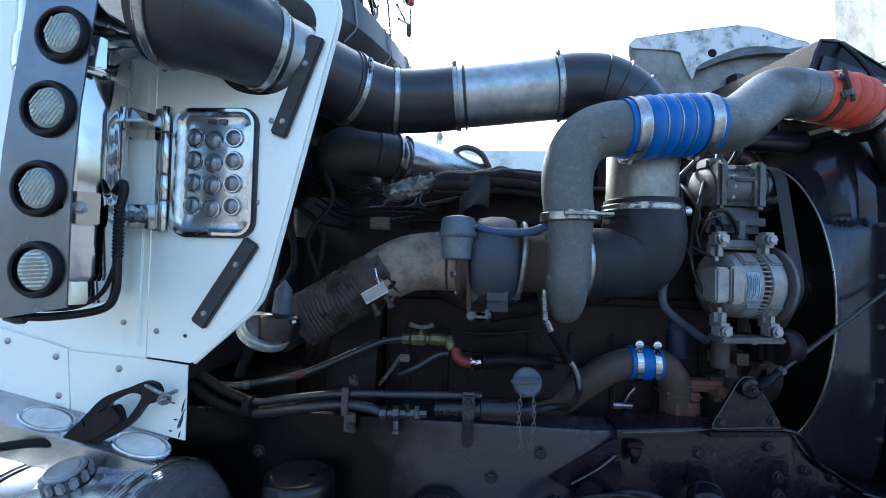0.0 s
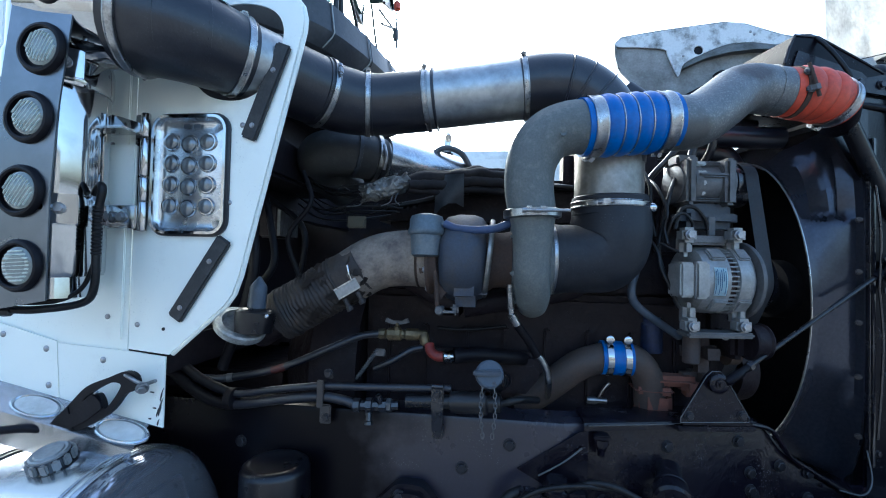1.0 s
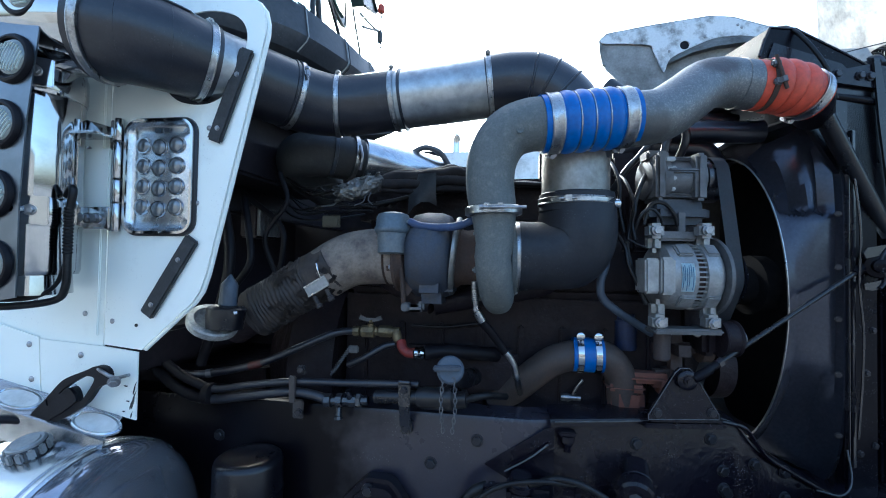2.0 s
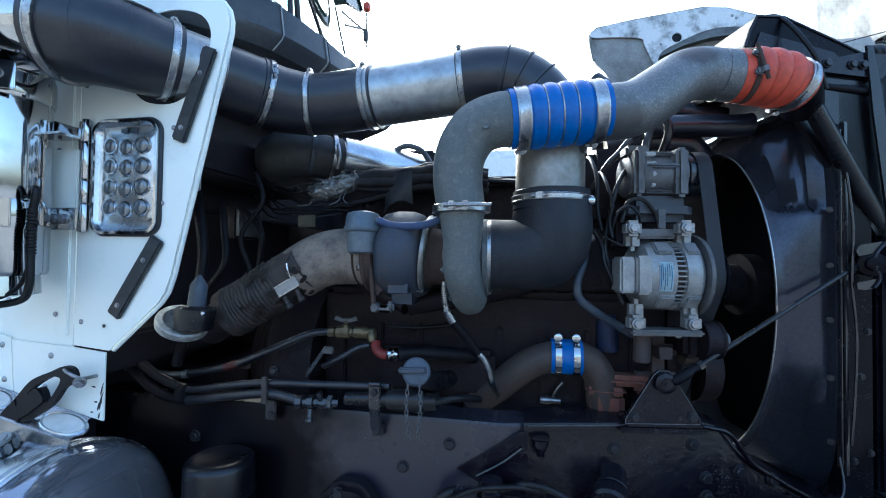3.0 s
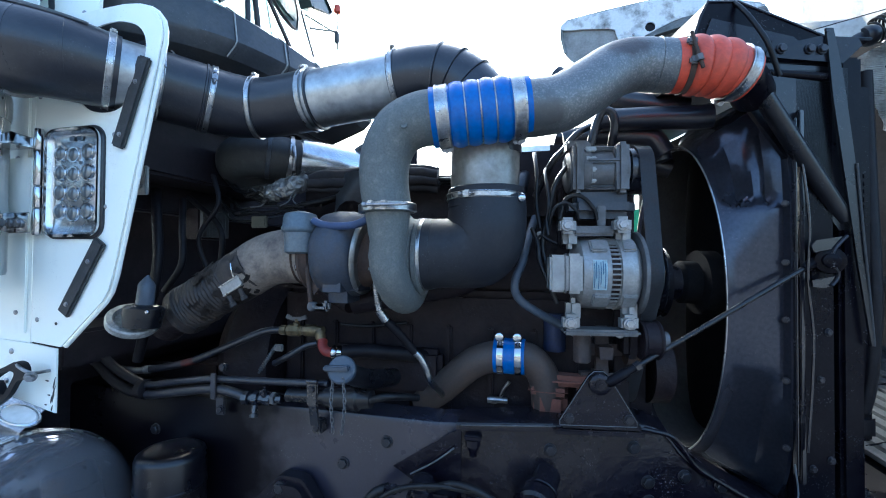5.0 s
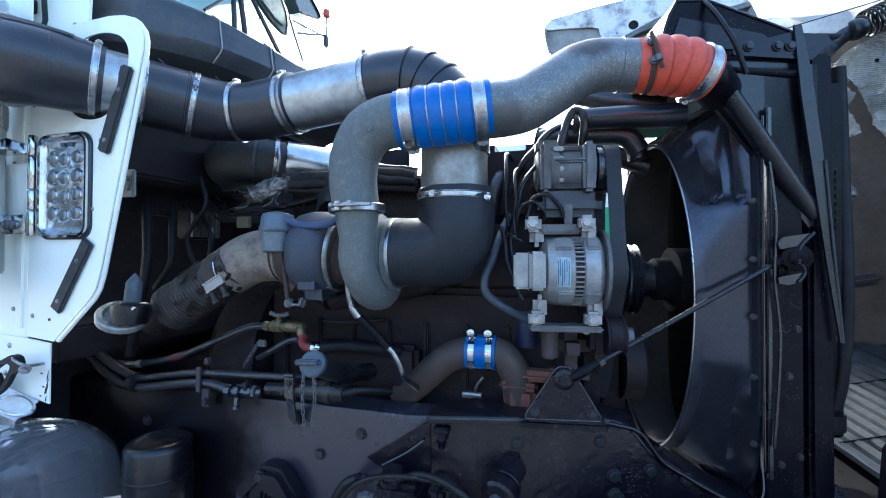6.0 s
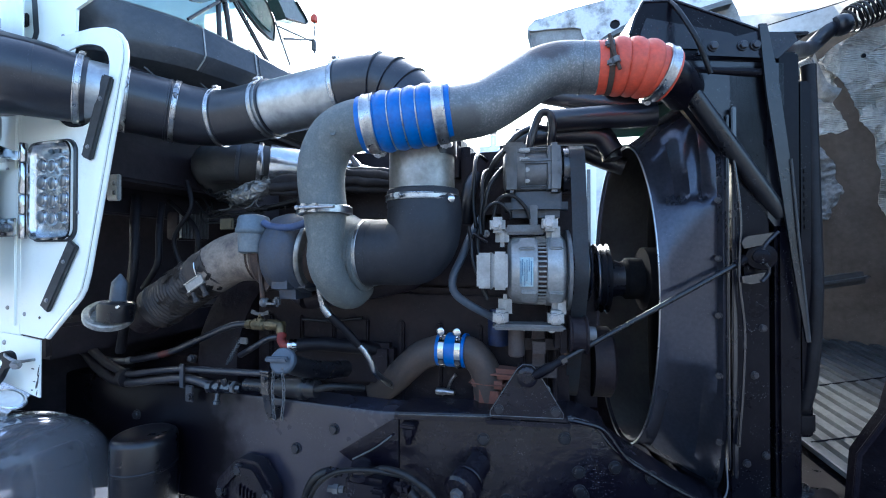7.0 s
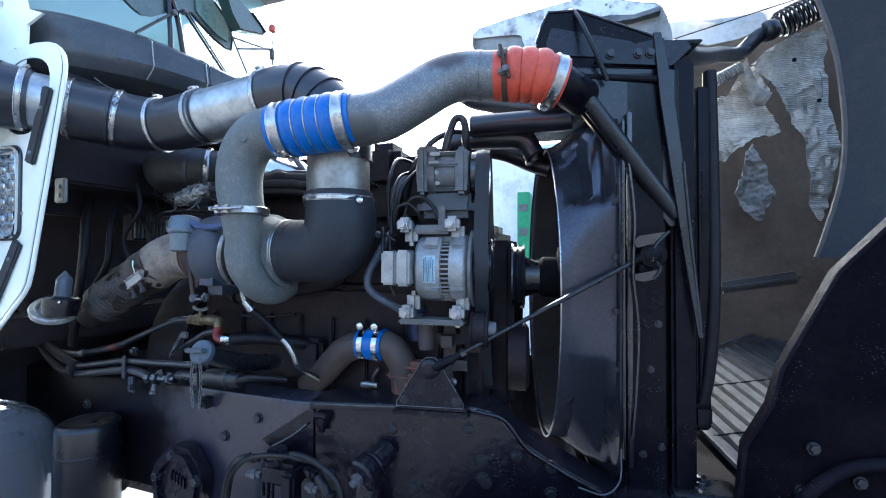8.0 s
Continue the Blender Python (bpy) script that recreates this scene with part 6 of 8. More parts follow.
ALT_C, DRIVE = build_alternator()


def build_ac_compressor():
    c0 = V(0.79, 1.43, 1.73)
    c = thing("ac_compressor", (c0.x, c0.y, 1.66), "dull cast air-conditioning compressor above the alternator", "compressor")
    part("body", turned(c0 - DRIVE * 0.092, DRIVE, [(0, 0.04), (0.006, 0.054), (0.034, 0.058), (0.036, 0.063), (0.056, 0.064), (0.058, 0.057), (0.11, 0.057), (0.112, 0.064), (0.146, 0.064), (0.149, 0.05)], 36), DARK_ALU, c)
    for o, w in ((-0.066, 0.026), (0.04, 0.03)):
        part("end_block", boxes((c0 + DRIVE * o + V(0, -0.022, 0.0), (w, 0.095, 0.125), 0.008, yaw(9))), DARK_ALU, c)
    for k in range(4):
        part("clip_bar", boxes((c0 + DRIVE * -0.03 + V(0, -0.058 + 0.008 * abs(k - 1.5), -0.03 + 0.026 * k), (0.028, 0.014, 0.012), 0.003, yaw(9))), ALT_ALU, c)
    for a in (35, 75, 140, 300):
        m = yaw(9) @ Matrix.Rotation(radians(a), 4, "X")
        part("through_bolt", boxes((c0 + m.to_3x3() @ V(0.0, 0, 0.062), (0.1, 0.012, 0.012), 0.004, m)), DARK_ALU, c)
    part("port_block", boxes((c0 + V(-0.06, -0.02, 0.06), (0.06, 0.05, 0.03), 0.006, yaw(9))), DARK_ALU, c)
    part("mount_bracket", boxes(((0.785, 1.41, 1.635), (0.16, 0.08, 0.06), 0.02, yaw(9)), ((0.785, 1.42, 1.66), (0.13, 0.05, 0.05), 0.012, yaw(9))), DARK_BRACKET, c)
    part("bracket_back", boxes(((0.78, 1.5, 1.62), (0.2, 0.05, 0.17), 0.01, yaw(9))), BLOCK, c)
    part("bracket_wire", tube([(0.685, 1.34, 1.6), (0.7, 1.345, 1.65), (0.735, 1.352, 1.658), (0.765, 1.36, 1.63), (0.775, 1.365, 1.6)], 0.005, 8), WIRE, c)
    part("bracket_tab", boxes(((0.785, 1.366, 1.61), (0.02, 0.006, 0.05), 0.002, yaw(9))), DARK_ALU, c)
    part("clutch", turned(c0 + DRIVE * 0.058, DRIVE, [(0, 0.05), (0.003, 0.06), (0.046, 0.06), (0.049, 0.05), (0.052, 0.02)], 36), SATIN, c)
    return c0


AC_C = build_ac_compressor()


def build_belt():
    """A flat ribbed belt round three pulleys, in the plane across the drive axis."""
    side = V(-DRIVE.y, DRIVE.x, 0)
    o = ALT_C + DRIVE * 0.1

    def flat(p):
        return ((p - o).dot(side), p.z)
    crank = V(0.95, 1.6, 1.2)
    wheels = [(*flat(AC_C), 0.064), (*flat(ALT_C), 0.072), (*flat(crank), 0.1)]
    pts = []
    for i, (sx, sz, r) in enumerate(wheels):
        for k in range(72):
            a = 2 * math.pi * k / 72
            pts.append((sx + r * math.cos(a), sz + r * math.sin(a)))
    # convex hull
    pts = sorted(set(pts))

    def half(ps):
        out = []
        for p in ps:
            while len(out) > 1 and (out[-1][0] - out[-2][0]) * (p[1] - out[-2][1]) - (out[-1][1] - out[-2][1]) * (p[0] - out[-2][0]) <= 0:
                out.pop()
            out.append(p)
        return out[:-1]
    hull = half(pts) + half(pts[::-1])
    bm = bmesh.new()
    rows = []
    for u, z in hull:
        base = o + side * u
        rows.append([bm.verts.new((base + DRIVE * w).to_tuple()[:2] + (z,)) for w in (-0.018, 0.018)])
    n = len(rows)
    cx, cz = sum(h[0] for h in hull) / n, sum(h[1] for h in hull) / n
    for k in range(n):
        bm.faces.new((rows[k][0], rows[k][1], rows[(k + 1) % n][1], rows[(k + 1) % n][0]))
    g = bmesh.ops.solidify(bm, geom=list(bm.faces), thickness=0.004)
    solo("drive_belt", bm, BELT, "worn black ribbed drive belt round the pulleys", "belt")
    p = thing("crank_pulley", crank + V(0, 0, -0.1), "dark crankshaft pulley and damper", "pulley")
    part("pulley", turned(crank - DRIVE * 0.03, DRIVE, [(0, 0.05), (0, 0.1), (0.05, 0.1), (0.06, 0.085), (0.062, 0.03)], 40), BLOCK, p)
    i = thing("idler_pulley", (0.895, 1.37, 1.28), "black idler pulley below the alternator", "pulley")
    q = V(0.868, 1.36, 1.315)
    part("pulley", turned(q, DRIVE, [(0, 0.02), (0, 0.045), (0.004, 0.047), (0.008, 0.042), (0.036, 0.042), (0.04, 0.047), (0.044, 0.045), (0.046, 0.02)], 32), BLOCK, i)
    part("hub", turned(q + DRIVE * 0.044, DRIVE, [(0, 0.022), (0.02, 0.02), (0.022, 0.01)], 20), DARK_ALU, i)
    part("arm", boxes(((0.85, 1.41, 1.3), (0.04, 0.1, 0.07), 0.012, yaw(9))), BLOCK, i)
    # fan hub and clutch, low behind the belt
    f = thing("fan_drive", (0.98, 1.62, 1.3), "black grooved fan drive pulley with hub", "fan drive")
    h = V(0.93, 1.6, 1.44)
    part("pulley", turned(h, DRIVE, [(0, 0.05), (0, 0.1), (0.004, 0.1), (0.012, 0.088), (0.02, 0.1), (0.028, 0.088), (0.036, 0.1), (0.04, 0.06), (0.07, 0.05), (0.09, 0.05)], 40), SATIN, f)
    part("fan_hub", turned(h + DRIVE * 0.08, DRIVE, [(0, 0.05), (0.01, 0.06), (0.05, 0.06), (0.055, 0.09), (0.1, 0.09), (0.11, 0.06)], 32), CORE, f)
    part("support", boxes(((0.9, 1.66, 1.3), (0.08, 0.2, 0.5), 0.02)), BLOCK, f)
    s = thing("pump_housing", (0.84, 1.4, 1.1), "dull casting below the alternator", "casting")
    bm = boxes(((0.79, 1.42, 1.275), (0.12, 0.1, 0.12), 0.045, yaw(9)))
    box(bm, (0.785, 1.43, 1.2), (0.1, 0.1, 0.11), 0.04, yaw(9))
    lathe(bm, (0.74, 1.37, 1.25), (0, 0, 1), [(0, 0.018), (0.004, 0.022), (0.07, 0.022), (0.075, 0.016)], 16)
    for v in bm.verts:
        v.co += Vector(noise.noise_vector(v.co * 24)) * 0.004
    part("body", bm, CASTING, s)
    for x, z in ((0.752, 1.318), (0.828, 1.322), (0.765, 1.175), (0.815, 1.17)):
        bolt(BOLT_SMALL, (x, 1.37 + 0.15 * (x - 0.79), z), (0.15, -1, 0), s, size=1.2)
    part("boss", turned((0.845, 1.415, 1.27), (1, 0.15, 0), [(0, 0.03), (0.03, 0.028), (0.035, 0.015)], 24), RUSTY, s)


build_belt()


def build_coolant_pipe():
    c = thing("coolant_pipe", (0.5, 1.42, 1.12), "brown coolant pipe into a rust-red pump neck", "pipe")
    part("left_pipe", tube([(0.3, 1.46, 1.09), (0.36, 1.44, 1.13), (0.42, 1.42, 1.185), (0.47, 1.41, 1.225), (0.53, 1.408, 1.245), (0.57, 1.408, 1.247)], 0.041, 28), BROWNPIPE, c)
    part("right_pipe", tube([(0.56, 1.408, 1.247), (0.605, 1.41, 1.243), (0.635, 1.415, 1.217), (0.651, 1.42, 1.18), (0.657, 1.425, 1.12)], 0.041, 28), BROWNPIPE, c)
    bm = boxes(((0.665, 1.425, 1.115), (0.085, 0.08, 0.1), 0.016), ((0.66, 1.425, 1.165), (0.1, 0.09, 0.02), 0.009))
    for v in bm.verts:
        v.co += Vector(noise.noise_vector(v.co * 30)) * 0.003
    part("pump_neck", bm, RUSTRED, c)
    bm = boxes(((0.7, 1.415, 1.192), (0.13, 0.06, 0.03), 0.013), ((0.755, 1.42, 1.18), (0.05, 0.07, 0.055), 0.016))
    for v in bm.verts:
        v.co += Vector(noise.noise_vector(v.co * 30)) * 0.004
    part("pump_flange", bm, RUSTRED, c)
    h = thing("blue_coolant_hose", (0.56, 1.41, 1.2), "short blue silicone hose with two bright clamps", "hose")
    part("hose", turned((0.52, 1.408, 1.246), (1, 0, 0), [(0, 0.043), (0, 0.0465), (0.08, 0.0465), (0.08, 0.043)], 36), BLUE_SIL, h)
    for x in (0.538, 0.584):
        part("clamp_band", turned((x - 0.009, 1.408, 1.246), (1, 0, 0), [(0, 0.047), (0.001, 0.0495), (0.017, 0.0495), (0.018, 0.047)], 36), CHROME, h)
        part("clamp_screw", turned((x - 0.002, 1.384, 1.302), (0, -1, 0), [(0, 0.006), (0.012, 0.006), (0.012, 0.011), (0.017, 0.011), (0.019, 0.008)], 16), CHROME, h)
        # black block painted in for the dark reflection on the chrome band
        part("dark_reflection", boxes(((x, 1.366, 1.224), (0.015, 0.006, 0.02), 0.002)), RUBBER, h)
    d = thing("drain_valve", (0.52, 1.45, 1.1), "small bright drain tap with a bent tube", "valve")
    part("tap", turned((0.495, 1.455, 1.112), (1, 0, 0), [(0, 0.01), (0.02, 0.012), (0.03, 0.008), (0.055, 0.008)], 14), ZINC, d)
    part("tube", tube([(0.53, 1.455, 1.12), (0.54, 1.452, 1.145), (0.555, 1.45, 1.165)], 0.005, 10), STEEL_BAND, d)
    b = thing("blue_filter_housing", (0.67, 1.45, 1.26), "faded blue painted housing behind the coolant pipe", "housing")
    part("body", turned((0.675, 1.47, 1.255), (0, 0, 1), [(0, 0.028), (0.008, 0.03), (0.08, 0.03), (0.085, 0.024), (0.1, 0.024)], 28), DIM_BLUE, b)
    cable("coolant_return_pipe", [(0.62, 1.5, 1.62), (0.61, 1.42, 1.57), (0.597, 1.36, 1.5), (0.58, 1.34, 1.45), (0.585, 1.34, 1.41), (0.625, 1.36, 1.375), (0.69, 1.4, 1.335), (0.73, 1.42, 1.31)], 0.0105, BLUE_CAP, "dark painted steel pipe curving below the boot", "pipe", sides=16)
    w = thing("alternator_wires", (0.67, 1.36, 1.5), "black wires looping beside the alternator", "wiring")
    for pts, r in (([(0.62, 1.35, 1.58), (0.635, 1.32, 1.54), (0.64, 1.31, 1.5), (0.66, 1.3, 1.45), (0.68, 1.3, 1.4)], 0.007), ([(0.66, 1.56, 1.77), (0.65, 1.4, 1.73), (0.66, 1.33, 1.65), (0.655, 1.33, 1.6), (0.66, 1.32, 1.56)], 0.006), ([(0.8, 1.56, 1.79), (0.74, 1.45, 1.78), (0.68, 1.36, 1.7), (0.66, 1.35, 1.62), (0.645, 1.34, 1.54), (0.66, 1.33, 1.47)], 0.008), ([(0.66, 1.34, 1.56), (0.67, 1.32, 1.62), (0.7, 1.33, 1.64), (0.725, 1.34, 1.62), (0.73, 1.35, 1.6)], 0.005), ([(0.63, 1.33, 1.53), (0.64, 1.32, 1.56), (0.66, 1.31, 1.55), (0.68, 1.3, 1.54)], 0.004), ([(0.62, 1.62, 1.8), (0.62, 1.45, 1.79), (0.63, 1.37, 1.72), (0.63, 1.36, 1.64), (0.64, 1.35, 1.58)], 0.007)):
        part("wire", tube(pts, r * 0.75, 10), WIRE, w)
    part("stud", turned((0.6, 1.26, 1.645), (0, -1, 0), [(0, 0.009), (0.006, 0.011), (0.01, 0.0085), (0.012, 0.004)], 16), CHROME, w)
    # lines behind the charge pipe
    for pts, r in [([(0.798, 1.62, 1.919), (0.879, 1.62, 1.918), (0.97, 1.62, 1.916), (1.057, 1.62, 1.911), (1.105, 1.62, 1.913)], 0.034), ([(0.7, 1.66, 1.876), (0.766, 1.66, 1.886), (0.857, 1.66, 1.882), (0.952, 1.66, 1.87), (0.991, 1.66, 1.818)], 0.032), ([(0.679, 1.75, 1.916), (0.787, 1.75, 1.884), (0.89, 1.75, 1.853), (0.962, 1.75, 1.818), (1.03, 1.75, 1.791)], 0.03), ([(0.74, 1.5, 1.7), (0.762, 1.45, 1.794), (0.781, 1.45, 1.862), (0.796, 1.45, 1.892), (0.817, 1.45, 1.889), (0.826, 1.45, 1.858), (0.822, 1.47, 1.82), (0.82, 1.56, 1.77)], 0.011), ([(0.62, 1.5, 1.68), (0.667, 1.45, 1.763), (0.699, 1.45, 1.799), (0.728, 1.45, 1.835), (0.77, 1.5, 1.87), (0.8, 1.6, 1.89)], 0.009), ([(0.68, 1.76, 2.13), (0.76, 1.72, 2.05), (0.835, 1.7, 2.017), (0.933, 1.7, 1.991), (1.066, 1.7, 1.963)], 0.03), ([(0.959, 1.68, 1.882), (0.979, 1.68, 1.845), (0.989, 1.68, 1.801)], 0.03)]:
        cable("upper_coolant_hose", pts, r, RUBBER, "black coolant hose behind the charge air pipe", "hose", "upper hoses", 18)


build_coolant_pipe()


# ---- chassis rail ----
def rail_y(x):
    return 1.27 + (0.0 if x < 0.4 else 0.22 * (x - 0.4) + 0.06 * (x - 0.4) ** 2)


def rail_top(x):
    if x < 0.88:
        return 1.107
    return 1.107 - 0.62 * (x - 0.88) - 0.02 * math.sin((x - 0.88) * 8) if x > 0.95 else 1.107 - 0.36 * (x - 0.88)


def build_rail():
    c = thing("chassis_rail", (0.0, 1.27, 0.78), "black painted steel chassis rail with bolts", "chassis rail")

    def strip(x0, x1, n, off, low, thick, flange, lift=0.0):
        bm = bmesh.new()
        rows = []
        for k in range(n + 1):
            x = x0 + (x1 - x0) * k / n
            y, z = rail_y(x) + off, rail_top(x) + lift
            low_z = low(x)
            rows.append([bm.verts.new(p) for p in ((x, y, low_z), (x, y, z - 0.012), (x, y + 0.004, z - 0.003), (x, y + 0.014, z), (x, y + flange, z), (x, y + flange, z - thick), (x, y + thick + 0.004, z - thick), (x, y + thick, low_z))])
        for a, b in zip(rows, rows[1:]):
            for k in range(8):
                bm.faces.new((a[k], a[(k + 1) % 8], b[(k + 1) % 8], b[k]))
        bm.faces.new(rows[0])
        bm.faces.new(rows[-1])
        return bm
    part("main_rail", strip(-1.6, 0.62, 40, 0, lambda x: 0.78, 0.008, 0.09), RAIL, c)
    part("front_rail", strip(0.46, 1.5, 50, -0.012, lambda x: 0.74 - 0.25 * max(0, x - 0.88), 0.014, 0.1, 0.004), FRAME, c)
    # gusset edge where the front plate begins
    part("gusset", plate([(0.46, 1.095), (0.44, 1.09), (0.29, 0.99), (0.46, 0.9)], 0.006, Matrix.Translation((0, rail_y(0.4) - 0.008, 0))), FRAME, c, smooth=0)
    part("upper_strip", strip(0.45, 0.9, 16, -0.022, lambda x: rail_top(x) - 0.012, 0.008, 0.11, 0.009), FRAME, c)
    for x, z in ((0.27, 1.044), (0.151, 0.977), (0.665, 1.049), (0.858, 1.056), (0.891, 0.974), (0.976, 0.987), (1.061, 0.963), (0.893, 0.928), (1.06, 0.897), (0.901, 0.917), (0.72, 0.9), (0.05, 0.86), (0.5, 0.92), (-0.45, 1.0), (-0.4, 0.95)):
        ob = bolt(BOLT_BLACK, (x, rail_y(x) - (0.012 if x > 0.46 else 0.0), z), (0.0 if x < 0.4 else 0.22, -1, 0), c)
    for k in range(14):
        x = 0.56 + 0.05 * k + 0.01 * math.sin(k * 5)
        part("rivet_head", turned((x, rail_y(x) - 0.013, 0.9 + 0.05 * math.sin(k * 2.4) - 0.1 * max(0, x - 0.9)), (0.2, -1, 0), [(0, 0.006), (0.003, 0.005), (0.004, 0)], 10), FRAME, c)
    # thin pale lines drawn along the top edges in place of their highlights
    part("edge_glint", tube([(x, rail_y(x) - 0.013, rail_top(x) - 0.003) for x in (0.47, 0.6, 0.75, 0.88, 0.93, 0.98, 1.06, 1.15, 1.25)], 0.0022, 6), DARK_ALU, c)
    part("strip_edge_glint", tube([(x, rail_y(x) - 0.024, rail_top(x) + 0.002) for x in (0.46, 0.55, 0.68, 0.8, 0.88)], 0.0018, 6), DARK_ALU, c)
    part("weld_bead", tube([(x, rail_y(x) - 0.02, rail_top(x) - 0.002) for x in (0.86, 0.9, 0.95, 1.0, 1.06, 1.12, 1.2)], 0.006, 8), FRAME, c)
    solo("far_chassis_rail", boxes(((0.0, 2.12, 0.94), (3.0, 0.03, 0.3), 0.006)), FRAME, "black chassis rail on the far side", "chassis rail")
    solo("cross_member", boxes(((1.2, 1.75, 0.85), (0.2, 0.8, 0.12), 0.02, yaw(12))), FRAME, "black cross member under the radiator", "cross member")
    t = thing("triangular_bracket", (0.77, 1.32, 1.12), "black triangular steel bracket on the rail", "bracket")
    m = Matrix.Translation((0.775, 1.312, 0)) @ yaw(9)
    part("plate", plate([(-0.09, 1.118), (0.085, 1.12), (0.085, 1.132), (0.022, 1.235), (0.01, 1.246), (-0.012, 1.246), (-0.024, 1.235), (-0.09, 1.13)], 0.008, m), FRAME, t)
    # pale outline standing in for the highlight round the plate's edge
    part("edge_glint", sweep(bmesh.new(), [m @ V(x, -0.001, z) for x, z in ((-0.089, 1.119), (-0.089, 1.13), (-0.024, 1.234), (-0.011, 1.245), (0.01, 1.245), (0.022, 1.234), (0.084, 1.132), (0.084, 1.121), (-0.089, 1.119))], 0.0012, 6, False), DARK_ALU, t)
    part("foot", boxes(((0.775, 1.345, 1.117), (0.18, 0.07, 0.01), 0.003, yaw(9)), ((0.772, 1.33, 1.104), (0.2, 0.05, 0.012), 0.003, yaw(9))), FRAME, t)
    part("pivot_eye", turned((0.775, 1.312, 1.218), (0.12, -1, 0), [(-0.004, 0.024), (0.014, 0.024), (0.018, 0.019), (0.018, 0.012), (0.022, 0.012), (0.022, 0.006), (0.026, 0.006)], 28), FRAME, t)
    for x, y in ((-0.068, 1.135), (0.066, 1.137)):
        bolt(BOLT_BLACK, m @ V(x, -0.001, y), (0.15, -1, 0), t, size=0.75)
    r = thing("tie_rod", (0.78, 1.3, 1.21), "thin black radiator tie rod with threaded ends", "rod")
    a, b = V(0.79, 1.297, 1.222), V(1.295, 1.49, 1.508)
    d = (b - a).normalized()
    part("rod", sweep(bmesh.new(), [a, b], 0.006, 14), PLASTIC, r)
    part("near_clevis", turned(a, d, [(0, 0.008), (0.01, 0.012), (0.05, 0.012), (0.055, 0.009), (0.075, 0.009)], 14), DARK_SHEET, r)
    part("nut", turned(a + d * 0.075, d, [(0, 0.0115), (0.014, 0.0115)], 6), SATIN, r)
    part("far_sleeve", turned(b - d * 0.05, d, [(0, 0.009), (0.01, 0.012), (0.05, 0.014), (0.055, 0.02), (0.07, 0.02)], 16), DARK_SHEET, r)


build_rail()

# ---- radiator, shroud and braces: in their own frame, turned a little from the rail ----
RAD = Matrix.Translation((1.25, 1.5, 0)) @ yaw(15)


def R(x, y, z):
    return RAD @ V(x, y, z)


def in_rad(bm):
    bmesh.ops.transform(bm, matrix=RAD, verts=bm.verts)
    return bm


